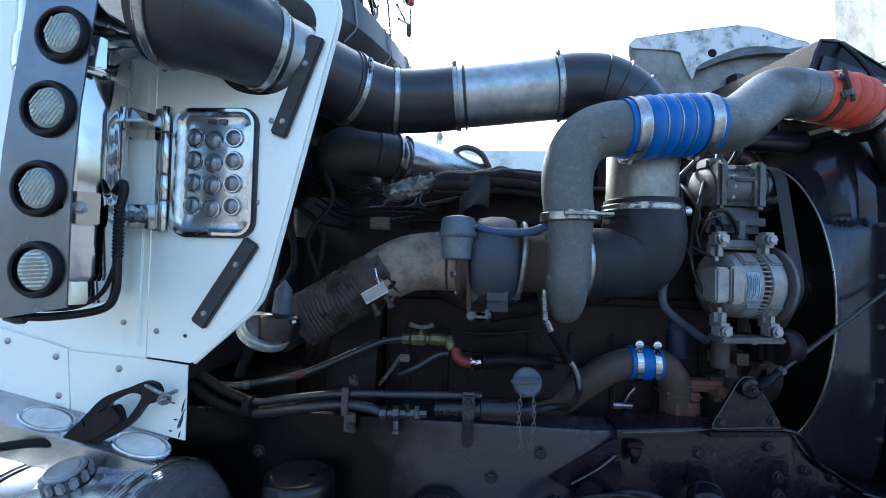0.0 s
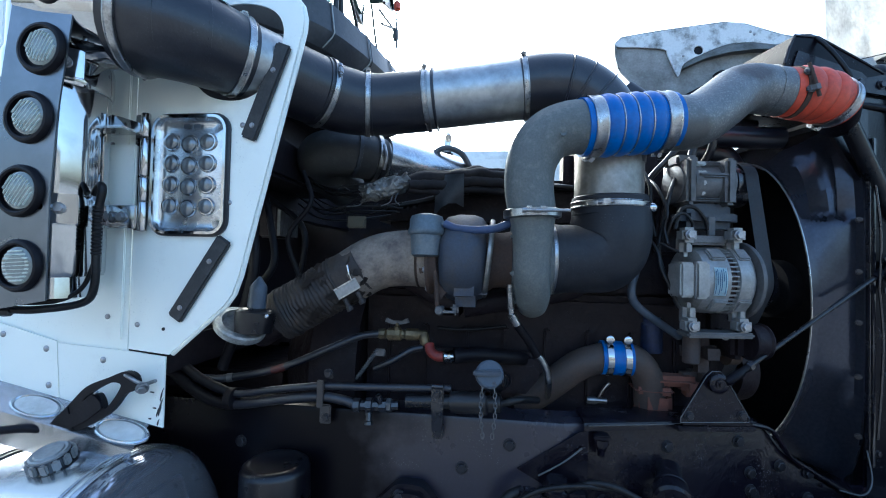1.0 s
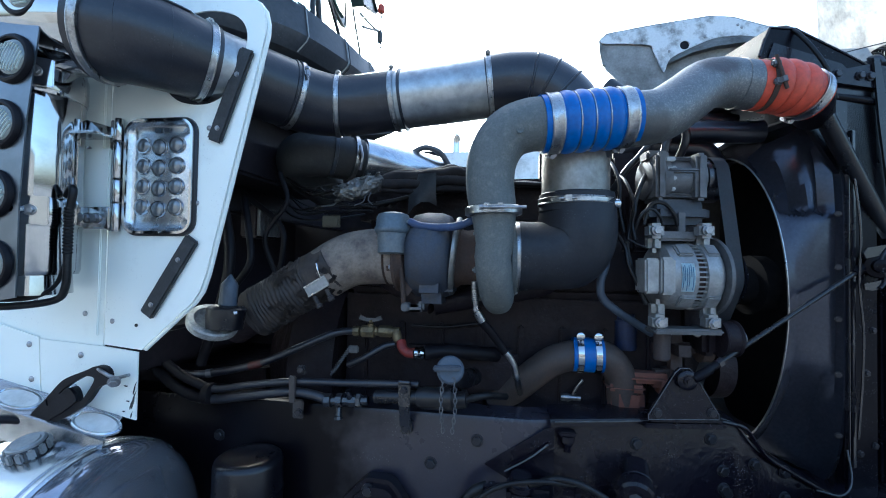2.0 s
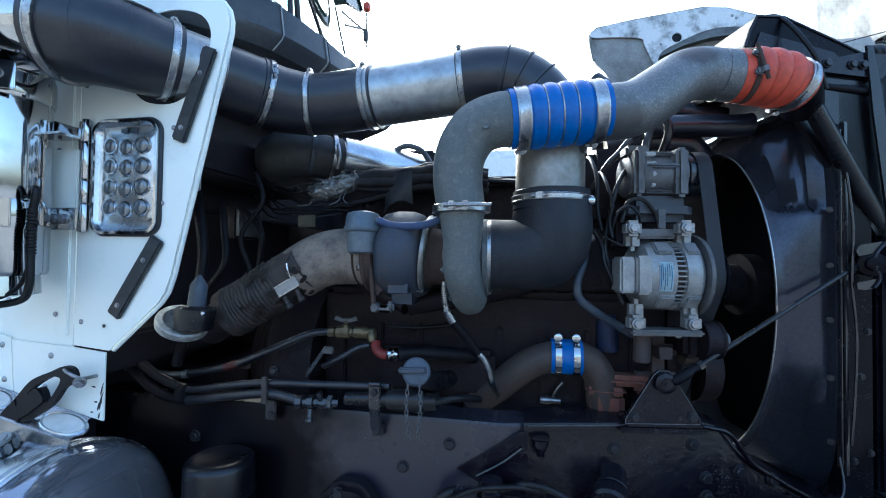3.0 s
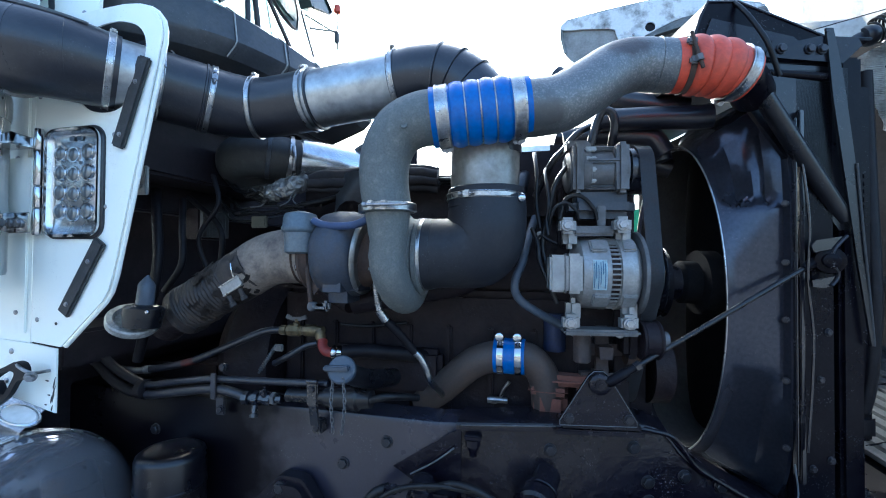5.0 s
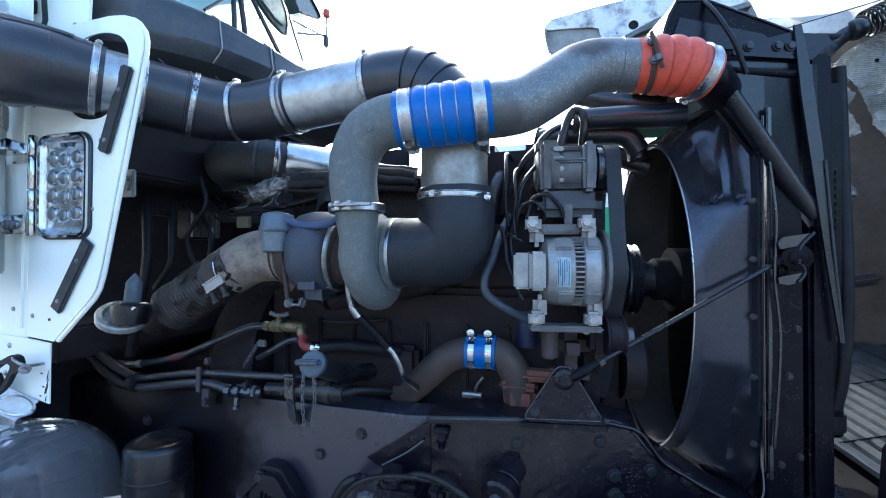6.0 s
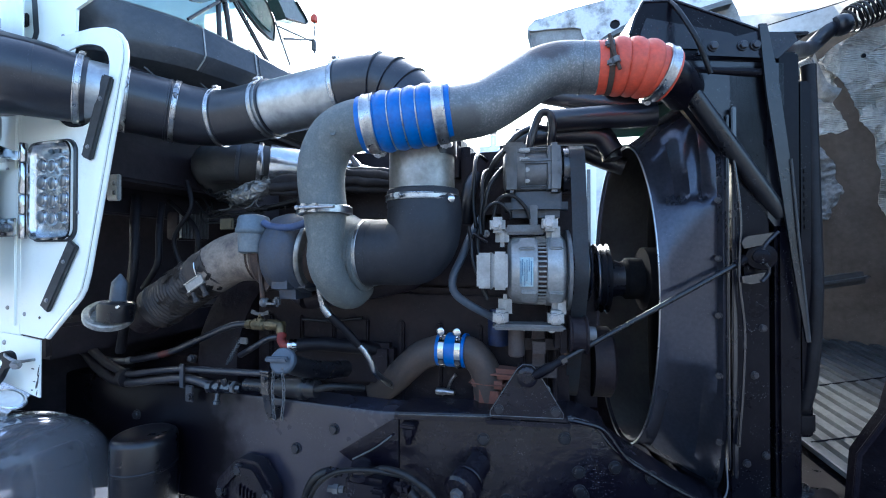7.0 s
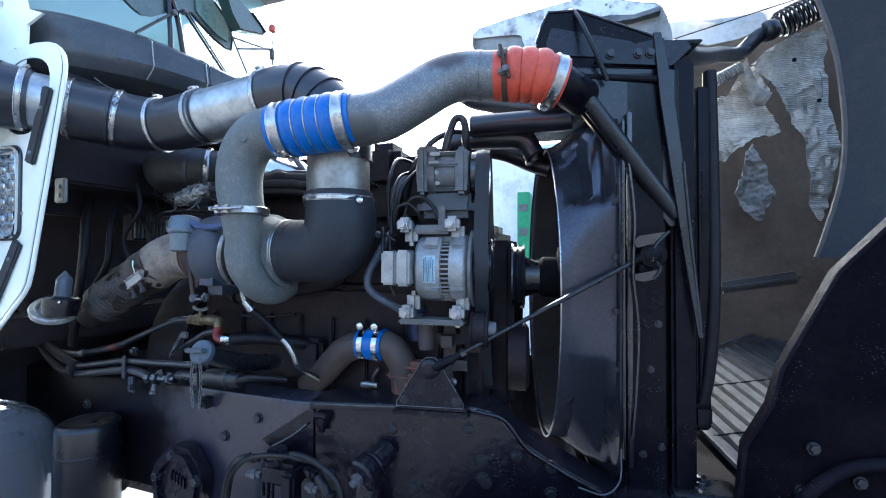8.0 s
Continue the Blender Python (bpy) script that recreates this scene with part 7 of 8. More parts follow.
def build_shroud():
    c = thing("fan_shroud", R(-0.1, 0.42, 0.94), "glossy black fan shroud with dented sides", "fan shroud")
    hub, turn, ry, rz = V(1.026, 1.672, 1.394), radians(18.5), 0.222, 0.44
    along = V(-math.sin(turn), math.cos(turn), 0)
    out = V(-math.cos(turn), -math.sin(turn), 0)
    n = 400

    def ring(a, grow=0.0, depth=0.0):
        return hub + along * (ry + grow) * math.cos(a) + V(0, 0, 1) * (rz + grow) * math.sin(a) + out * depth

    def square(a, lx, grow=0.0):
        ca, sa = math.cos(a), math.sin(a)
        y = (0.25 + grow) * math.copysign(abs(ca) ** 0.29, ca)
        z = (0.515 + grow) * math.copysign(abs(sa) ** 0.5, sa)
        return R(lx, 0.25 + y, 1.415 + z)

    def skin(rows, thick=0.003, closed=True):
        bm = bmesh.new()
        loops = [[bm.verts.new(p) for p in row] for row in rows]
        m = len(loops[0])
        for a, b in zip(loops, loops[1:]):
            for k in range(m if closed else m - 1):
                bm.faces.new((a[k], a[(k + 1) % m], b[(k + 1) % m], b[k]))
        bmesh.ops.solidify(bm, geom=list(bm.faces), thickness=thick)
        return bm
    angles = [2 * math.pi * k / n for k in range(n)]
    rows = [[ring(a, 0.003, 0.012) for a in angles], [ring(a, 0.004, 0.004) for a in angles]]
    for i in range(1, 15):
        f = i / 14
        row = []
        for a in angles:
            p = ring(a).lerp(square(a, -0.03), f)
            if math.cos(a) < 0:
                s = math.sin(math.pi * f)
                if p.z > 1.64:
                    # pressed corner pocket above a hard crease, with two folds in it
                    k = min(1, (p.z - 1.64) / 0.022) * max(0, 1 - (p.z - 1.662) / 0.26)
                    p.y += k * (0.05 * max(0, 1 - abs(f - 0.36) / 0.34) + 0.03 * max(0, 1 - abs(f - 0.78) / 0.2))
                elif p.z < 1.24:
                    p.y += 0.3 * (1.24 - p.z) * min(1, 1.6 * s) * max(0.0, min(1.0, (p.z - 0.9) / 0.2))
            row.append(p + Vector(noise.noise_vector(p * 4)) * 0.003)
        rows.append(row)
    rows += [[square(a, -0.028, 0.02) for a in angles], [square(a, -0.018, 0.02) for a in angles]]
    part("shell", skin(rows), SHROUD, c, smooth=28)
    # dull, dusty inner wall behind the rim
    part("inner_wall", skin([[ring(a, -0.006 - 0.03 * f, 0.004).lerp(square(a, -0.02, -0.06), f) for a in (radians(-108 + 216 * k / 90) for k in range(91))] for f in (0, 0.25, 0.6, 1)], closed=False), SHROUD_INSIDE, c, "dull grey-brown inner wall")
    part("rim", sweep(bmesh.new(), [ring(2 * math.pi * k / 96, 0.003, 0.013) for k in range(97)], 0.0024, 6, False), STEEL_BAND, c)
    for z in (1.85, 1.644, 1.5, 1.36, 1.212, 1.05):
        bolt(BOLT_BLACK, R(-0.035, -0.012, z), (-0.5, -0.85, 0), c, size=0.5)
    for x, y, wide, tall in ((-0.02, -0.022, 0.006, 0.86), (-0.004, -0.02, 0.012, 0.9)):
        part("edge_rib", boxes((R(x, y, 1.42), (wide, 0.014, tall), 0.002, yaw(15))), SATIN, c)
    cable("frame_edge_cable", [R(-0.012, -0.03, 1.78), R(0.004, -0.036, 1.6), R(0.0, -0.036, 1.46), R(0.012, -0.036, 1.33), R(0.008, -0.036, 1.2), R(-0.002, -0.034, 1.05)], 0.0035, SATIN, "thin black cable clipped along the shroud edge", "cable")
    cable("shroud_drain_wire", [R(-0.03, -0.03, 1.02), R(-0.04, -0.05, 0.95), R(-0.08, -0.06, 0.92), R(-0.14, -0.05, 0.93)], 0.002, DARK_ALU, "thin bent wire below the shroud", "wire")


build_shroud()


def build_radiator():
    c = thing("radiator", R(0.08, 0.42, 0.9), "black radiator stack with side frames and a top tank", "radiator")
    part("core", boxes((R(0.06, 0.42, 1.42), (0.14, 0.8, 1.06), 0.006, yaw(15))), CORE, c)
    part("side_frame", boxes((R(0.04, 0.005, 1.42), (0.1, 0.03, 1.12), 0.006, yaw(15))), DARK_SHEET, c)
    part("cooler_side", boxes((R(0.135, 0.01, 1.46), (0.06, 0.04, 1.1), 0.008, yaw(15))), DARK_SHEET, c)
    part("condenser_side", boxes((R(0.2, 0.04, 1.5), (0.035, 0.03, 0.9), 0.006, yaw(15))), DARK_SHEET, c)
    part("header_panel", plate([(-0.16, 1.995), (0.125, 1.98), (0.125, 1.58), (0.1, 1.58), (-0.01, 1.73), (-0.16, 1.925)], 0.012, RAD @ Matrix.Translation((0, -0.01, 0))), GLOSS_BLACK, c)
    tk = part("top_tank", plate([(-0.225, 1.995), (-0.232, 2.069), (-0.218, 2.121), (-0.199, 2.162), (-0.12, 2.164), (0.036, 2.104), (0.105, 2.076), (0.084, 2.0)], 0.7, RAD @ Matrix.Translation((0, 0.03, 0))), DARK_SHEET, c, smooth=25)
    part("tank_lip", sweep(bmesh.new(), [R(x, 0.03, z) for x, z in ((-0.23, 2.08), (-0.216, 2.125), (-0.197, 2.164), (-0.12, 2.166), (0.036, 2.106), (0.105, 2.078))], 0.004, 8), FRAME, tk)
    part("tank_end_face", plate([(-0.2, 2.045), (-0.205, 2.08), (-0.19, 2.12), (0.02, 2.075), (0.05, 2.05), (0.04, 2.03)], 0.006, RAD @ Matrix.Translation((0, 0.025, 0))), FRAME, tk)
    part("tank_ledge", boxes((R(-0.03, 0.09, 1.99), (0.24, 0.2, 0.012), 0.004, yaw(15))), DARK_SHEET, c)
    # letters pressed into the side are shown as plain bars
    for k in range(8):
        part("embossed_bar", boxes((R(0.2, 0.0245, 1.58 + 0.02 * k), (0.011, 0.003, 0.012), 0.001, yaw(15))), DARK_SHEET, c)
    for z, x in ((1.0, 0.03), (1.02, 0.075), (1.215, 0.05), (1.33, 0.07)):
        bolt(BOLT_BLACK, R(x, -0.011, z), (0.25, -1, 0), c, size=0.6)
    # rubber baffle hanging at the side
    s = thing("air_baffle", R(0.19, 0.0, 1.1), "black rubber air baffle strip along the radiator side", "baffle")
    part("long_strip", in_rad(tube([(0.235, 0.06, 2.0), (0.235, 0.05, 1.7), (0.225, 0.03, 1.4), (0.21, 0.03, 1.2), (0.19, 0.04, 1.09)], 0.017, 16)), MATTE_RUBBER, s)
    part("front_flap", in_rad(plate([(0.056, 2.07), (0.074, 2.07), (0.098, 1.95), (0.124, 1.75), (0.152, 1.45), (0.168, 1.3), (0.16, 1.3), (0.128, 1.5), (0.1, 1.7), (0.072, 1.9)], 0.006, Matrix.Translation((0, -0.028, 0)))), PLASTIC, s)
    part("bright_edge", in_rad(tube([(0.126, -0.03, 1.74), (0.142, -0.03, 1.55), (0.156, -0.028, 1.42), (0.168, -0.026, 1.3)], 0.003, 8)), STRIP, s)
    part("end_lug", boxes((R(0.19, 0.02, 1.09), (0.05, 0.02, 0.06), 0.01, yaw(15))), MATTE_RUBBER, s)
    # diagonal brace
    b = thing("radiator_brace", R(-0.12, -0.05, 1.9), "black tubular diagonal radiator brace", "brace")
    part("tube", sweep(bmesh.new(), [R(-0.188, -0.062, 1.986), R(0.118, 0.0, 1.608)], 0.0215, 20), PLASTIC, b)
    part("top_rail", sweep(bmesh.new(), [R(-0.15, 0.0, 1.975), R(0.08, -0.012, 1.955)], 0.01, 14), DARK_SHEET, b)
    # bracket that takes the tie rod
    k = thing("rod_bracket", R(0.03, -0.02, 1.46), "bent black bracket at the end of the tie rod", "bracket")
    part("back_plate", plate([(0.02, 1.529), (0.068, 1.536), (0.064, 1.498), (0.073, 1.474), (0.064, 1.457), (0.019, 1.453)], 0.005, RAD @ Matrix.Translation((0, -0.024, 0))), DARK_SHEET, k)
    part("upper_tab", plate([(-0.003, 1.538), (0.009, 1.553), (0.081, 1.564), (0.051, 1.534), (0.004, 1.524)], 0.005, RAD @ Matrix.Translation((0, -0.05, 0))), SATIN, k)
    part("lower_tab", plate([(-0.002, 1.458), (0.06, 1.47), (0.045, 1.445), (0.021, 1.44), (-0.0, 1.443)], 0.005, RAD @ Matrix.Translation((0, -0.05, 0))), SATIN, k)
    part("bent_edge", sweep(bmesh.new(), spline([R(x, -0.052, z) for x, z in ((0.08, 1.564), (0.053, 1.536), (0.045, 1.517), (0.048, 1.493), (0.058, 1.477), (0.055, 1.461), (0.042, 1.446))], 5), 0.004, 8), GREASY, k)
    part("stem", turned(R(0.036, -0.062, 1.505), (0.25, 1, 0), [(0, 0.013), (0.002, 0.017), (0.014, 0.018), (0.016, 0.03), (0.024, 0.032), (0.028, 0.028), (0.045, 0.02)], 24), DARK_SHEET, k)
    # top bracket with slots
    t = thing("top_bracket", R(0.03, -0.03, 1.98), "black slotted bracket above the charge air cooler", "bracket")
    part("plate", plate([(-0.091, 2.0), (-0.07, 2.042), (-0.043, 2.05), (-0.023, 2.037), (0.051, 2.054), (0.14, 2.05), (0.15, 2.031), (0.103, 1.987)], 0.006, RAD @ Matrix.Translation((0.0, -0.022, 0))), FRAME, t)
    for x in (-0.05, 0.02, 0.05):
        bolt(BOLT_BLACK, R(x, -0.023, 2.02), (0.25, -1, 0), t, size=0.8)
    part("shelf", boxes((R(0.13, 0.03, 2.05), (0.1, 0.1, 0.008), 0.003, yaw(15))), FRAME, t)
    cable("tank_strap_cable", [R(-0.06, -0.03, 1.95), R(-0.1, -0.03, 2.05), R(-0.13, 0.05, 2.18), R(-0.12, 0.2, 2.2)], 0.006, WIRE, "thin black cable over the top tank", "cable")
    l = thing("tank_latch", R(0.02, 0.48, 2.16), "small black latch block on the top tank", "latch")
    part("block", boxes((R(-0.02, 0.5, 2.22), (0.05, 0.05, 0.11), 0.006, yaw(15))), PLASTIC, l)
    part("cord", tube([R(0.0, 0.49, 2.2), R(0.3, 0.45, 2.28), R(0.8, 0.42, 2.42)], 0.002, 6, 3), WIRE, l)
    # hood hold-back arm with spring
    h = thing("hood_stay", R(0.16, 0.08, 2.02), "black hood stay arm with a coil spring", "stay")
    part("arm", tube([(1.38, 1.6, 2.06), (1.46, 1.75, 2.1), (1.56, 1.95, 2.18), (1.66, 2.1, 2.235), (1.72, 2.11, 2.29), (1.76, 2.12, 2.305)], 0.026, 16), RUBBER, h)
    part("knuckle", turned((1.735, 2.1, 2.3), (1, 0.1, 0.2), [(0, 0.03), (0.01, 0.036), (0.03, 0.036), (0.04, 0.03)], 20), RUBBER, h)
    coil = [V(1.77 + 0.26 * f, 2.13 + 0.02 * f, 2.32 + 0.115 * f) + V(-0.018, 0, 0.042) * math.cos(f * 120) * min(1, 0.55 + 4 * f) + V(0, -0.045, 0) * math.sin(f * 120) * min(1, 0.55 + 4 * f) for f in (k / 560 for k in range(561))]
    part("spring", sweep(bmesh.new(), coil, 0.0042, 6), PLASTIC, h)
    coil = [V(1.56 + 0.11 * f, 2.1, 2.135 + 0.05 * f) + V(-0.008 * math.cos(f * 110), 0.018 * math.sin(f * 110), 0.018 * math.cos(f * 110)) for f in (k / 400 for k in range(401))]
    part("small_spring", sweep(bmesh.new(), coil, 0.0028, 6), ALT_ALU, h)
    m = thing("front_mount", R(0.15, 0.06, 0.88), "black mounting block with two large bolts", "mount")
    part("block", boxes(((1.425, 1.56, 0.88), (0.17, 0.1, 0.07), 0.008, yaw(8))), SATIN, m)
    for x, y in ((1.376, 1.57), (1.426, 1.58)):
        part("bolt_cup", turned((x, y, 0.913), (0, 0, 1), [(0, 0.023), (0.008, 0.023), (0.01, 0.015), (0.018, 0.014), (0.02, 0.006)], 20), SATIN, m)


build_radiator()


# ---- opened hood ----
def build_hood():
    FENDER = material("rough_black_fender_liner", (0.007, 0.006, 0.01), 0.55, 0, (0.017, 0.014, 0.018), 0.6, 9, 90, 0.8, 0.2, spec=0.05, speck=0.8, bump_scale=70, depth=0.003)
    c = thing("hood", (1.9, 2.0, 1.0), "tilted-open truck hood, tan fibreglass inside with torn foil insulation", "hood")

    def sheet(grid, thick=0.008):
        bm = bmesh.new()
        rows = [[bm.verts.new(p) for p in r] for r in grid]
        for a, b in zip(rows, rows[1:]):
            for k in range(len(a) - 1):
                bm.faces.new((a[k], a[k + 1], b[k + 1], b[k]))
        bmesh.ops.solidify(bm, geom=list(bm.faces), thickness=thick)
        return bm
    # far side wall curving round into the front
    wall = spline([(1.5, 2.29, 0), (1.7, 2.28, 0), (1.9, 2.25, 0), (2.15, 2.15, 0), (2.3, 1.95, 0), (2.35, 1.6, 0)], 6)
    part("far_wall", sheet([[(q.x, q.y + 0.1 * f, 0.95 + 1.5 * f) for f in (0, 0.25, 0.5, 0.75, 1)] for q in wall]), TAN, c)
    part("inner_rib", boxes(((1.74, 2.2, 1.405), (0.27, 0.06, 0.045), 0.018, Matrix.Rotation(radians(-11), 4, "Y"))), TAN, c)
    edge = spline([(1.7, 0, 2.6), (1.799, 0, 2.261), (1.835, 0, 2.121), (1.852, 0, 1.986), (1.858, 0, 1.853), (1.847, 0, 1.723), (1.817, 0, 1.601), (1.787, 0, 1.5)], 3)
    part("near_wall", sheet([[(q.x + dx, 1.85 - 0.5 * dx, q.z) for dx in (0, 0.02, 0.1, 0.3, 0.6)] for q in edge]), DARK_BRACKET, c)
    part("wall_edge", sweep(bmesh.new(), [(q.x - 0.004, 1.853, q.z) for q in edge], 0.007, 8), TAN, c)
    rows = []
    for (x, z) in ((1.79, 1.6), (1.68, 1.47), (1.63, 1.36), (1.573, 1.24), (1.547, 1.157), (1.501, 1.052), (1.486, 0.924), (1.48, 0.8)):
        rows.append([(x + dx, 1.5 + dy + 0.03 * noise.noise((x * 9, z * 9, dx * 5)), z + dz) for dx, dy, dz in ((0, 0.03, 0), (0.008, 0, 0), (0.12, -0.03, 0.01), (0.3, -0.05, 0.02), (0.55, -0.12, 0.03), (0.9, -0.3, 0.04))])
    part("near_fender", sheet(rows), FENDER, c, "rough black fender liner")
    part("fender_edge", sweep(bmesh.new(), [V(*r[1]) + V(-0.004, -0.004, 0) + Vector(noise.noise_vector(V(*r[1]) * 60)) * 0.004 for r in rows], 0.006, 8), FENDER, c)
    for x, y, z in ((1.62, 1.46, 1.08), (1.7, 1.46, 1.02), (1.6, 1.47, 0.98), (1.76, 1.45, 1.22)):
        bolt(BOLT_BLACK, (x, y, z), (0.2, -1, 0), c, size=0.9)
    part("liner_ridge", tube([(1.56, 1.455, 0.9), (1.62, 1.45, 1.0), (1.7, 1.45, 1.06), (1.82, 1.44, 1.08)], 0.014, 12), FENDER, c)
    part("corrugated_duct", tube([(1.5, 1.44, 0.8), (1.52, 1.43, 0.88), (1.57, 1.42, 0.935), (1.66, 1.41, 0.95)], 0.03, 16), RUBBER, c)
    # grille lying on its face, seen from behind: slats side by side on a dark backing
    def on_grille(p, a, up=0.0):
        x, y = 0.93 * p + 0.37 * a, 0.37 * p - 0.93 * a
        return V(x, y, 0.955 + 0.263 * (y - 1.4) + up)

    def far_end(p):
        return -1.08 - 1.04 * (p - 1.952) if p < 2.27 else -1.41 - 0.33 * (p - 2.27)
    g = part("grille", sheet([[on_grille(p, f, -0.03) for f in (far_end(p) - 0.03, -1.0, -0.86)] for p in (1.95, 2.1, 2.27, 2.5, 2.85)]), FENDER, c, "grey slatted grille seen from behind")
    for k in range(19):
        p = 1.975 + 0.046 * k
        bm = bmesh.new()
        v = [bm.verts.new(on_grille(p + dp, a, up)) for a in (far_end(p), -0.86) for dp, up in ((-0.019, -0.014), (-0.015, -0.002), (0.0, 0.001), (0.014, -0.003), (0.019, -0.016))]
        for i in range(4):
            bm.faces.new((v[i], v[i + 1], v[i + 6], v[i + 5]))
        bmesh.ops.solidify(bm, geom=list(bm.faces), thickness=0.003)
        part("grille_slat", bm, GREY_RIB, g)
    for a in (-1.2, -0.98):
        part("cross_bar", sweep(bmesh.new(), [on_grille(1.97, a, -0.001), on_grille(2.8, a, -0.001)], 0.0025, 6), FENDER, g)
    part("edge_bar", sweep(bmesh.new(), [on_grille(1.955, -1.09, 0.0), on_grille(1.955, -0.86, 0.0)], 0.003, 6), DARK_ALU, g)
    part("far_edge_bar", sweep(bmesh.new(), [on_grille(p, far_end(p) - 0.008, 0.006) for p in (1.96, 2.27, 2.8)], 0.007, 6), DARK_ALU, g)
    # added floor below the grille; its black colour stands in for deep shade
    part("shade_floor", boxes(((1.85, 1.85, 0.86), (1.1, 1.1, 0.06), 0.02)), DARK_SHEET, c)
    # foil insulation, torn
    for k, (out, y) in enumerate((
        ([(1.72, 2.218), (1.771, 2.263), (1.868, 2.317), (1.942, 2.322), (1.941, 2.185), (1.957, 2.001), (1.985, 1.89), (1.96, 1.774), (1.939, 1.662), (1.922, 1.631), (1.895, 1.668), (1.889, 1.801), (1.877, 1.929), (1.846, 1.99), (1.816, 2.068), (1.781, 2.143)], 2.17),
        ([(1.593, 2.046), (1.611, 2.119), (1.645, 2.11), (1.67, 2.165), (1.695, 2.211), (1.777, 2.232), (1.788, 2.168), (1.779, 2.098), (1.759, 2.076), (1.787, 2.03), (1.812, 1.956), (1.766, 1.951), (1.73, 1.945), (1.685, 1.915), (1.641, 1.87), (1.596, 1.858)], 2.19))):
        bm = bmesh.new()
        pts = []
        for a, b in zip(out, out[1:] + out[:1]):
            for f in (0, 0.2, 0.4, 0.6, 0.8):
                x, z = a[0] + (b[0] - a[0]) * f, a[1] + (b[1] - a[1]) * f
                pts.append((x + 0.012 * noise.noise((x * 40, z * 40, k)), z + 0.012 * noise.noise((z * 40, x * 40, k + 5))))
        vs = [bm.verts.new((x, y, z)) for x, z in pts]
        bmesh.ops.triangle_fill(bm, use_beauty=True, edges=[bm.edges.new((vs[i], vs[(i + 1) % len(vs)])) for i in range(len(vs))])
        for _ in range(3):
            bmesh.ops.subdivide_edges(bm, edges=list(bm.edges), cuts=1, use_grid_fill=True)
        for v in bm.verts:
            v.co.y += 0.022 * noise.noise((v.co.x * 11, v.co.z * 11, k)) + 0.018 * abs(noise.noise((v.co.x * 34, v.co.z * 22, k + 3)))
        bmesh.ops.solidify(bm, geom=list(bm.faces), thickness=0.003)
        part("foil_insulation", bm, WOVEN_FOIL, c, smooth=25)
    def foil_at(x, z):
        return 2.17 + 0.022 * noise.noise((x * 11, z * 11, 0)) + 0.018 * abs(noise.noise((x * 34, z * 22, 3)))
    for x, z in [(1.85, 2.214), (1.924, 2.06)]:
        part("fixing_hole", turned((x, foil_at(x, z) - 0.001, z), (0, -1, 0), [(0, 0.0075), (0.002, 0.0065), (0.003, 0.0)], 14), MATTE_RUBBER, c)
    for crease in [[(1.85, 2.214), (1.888, 2.181), (1.918, 2.165), (1.928, 2.118), (1.934, 2.07)], [(1.85, 2.214), (1.805, 2.255)], [(1.855, 2.196), (1.865, 2.143), (1.876, 2.108), (1.914, 2.063)], [(1.896, 2.166), (1.906, 2.121), (1.92, 2.069)], [(1.876, 2.108), (1.88, 2.084)], [(1.861, 2.219), (1.91, 2.245)]]:
        fine = spline([(x, 0, z) for x, z in crease], 5)
        part("foil_crease", tube([(q.x, foil_at(q.x, q.z), q.z) for q in fine], 0.0019, 6), FOIL, c)
    bm = bmesh.new()
    torn = [(1.708, 1.901), (1.737, 1.918), (1.756, 1.863), (1.776, 1.766), (1.781, 1.699), (1.751, 1.648), (1.718, 1.636), (1.694, 1.693), (1.663, 1.748), (1.687, 1.815)]
    pts = []
    for a, b in zip(torn, torn[1:] + torn[:1]):
        for f in (0, 0.17, 0.33, 0.5, 0.67, 0.83):
            x, z = a[0] + (b[0] - a[0]) * f, a[1] + (b[1] - a[1]) * f
            pts.append((x + 0.02 * noise.noise((x * 30, z * 30, 4)), z + 0.02 * noise.noise((z * 30, x * 30, 9))))
    vs = [bm.verts.new((x, 2.215, z)) for x, z in pts]
    bmesh.ops.triangle_fill(bm, use_beauty=True, edges=[bm.edges.new((vs[i], vs[(i + 1) % len(vs)])) for i in range(len(vs))])
    for _ in range(4):
        bmesh.ops.subdivide_edges(bm, edges=list(bm.edges), cuts=1, use_grid_fill=True)
    for v in bm.verts:
        v.co.y -= 0.02 + 0.035 * noise.noise((v.co.x * 16, v.co.z * 16, 1)) + 0.012 * noise.noise((v.co.x * 60, v.co.z * 60, 2))
    bmesh.ops.solidify(bm, geom=list(bm.faces), thickness=0.01)
    part("torn_padding", bm, PADDING, c, smooth=60)
    part("hood_lip", plate([(1.36, 2.39), (1.5, 2.385), (1.62, 2.372), (1.733, 2.373), (1.759, 2.325), (1.659, 2.288), (1.564, 2.281), (1.36, 2.36)], 0.008, Matrix.Translation((0, 2.1, 0))), HOOD_PALE, c)
    # folded-over band of bright foil
    fold = spline([(1.668, 2.15, 2.188), (1.684, 2.15, 2.131), (1.711, 2.15, 2.069), (1.747, 2.15, 2.046)], 6)
    part("foil_fold", sheet([[q + V(0.03 * u, -0.012 * math.sin(math.pi * u) + 0.004 * noise.noise(q * 40), 0.05 * u + 0.006 * noise.noise(q * 60)) for u in (0, 0.25, 0.5, 0.75, 1)] for q in fold], 0.002), FOIL, c, "folded shiny foil band")
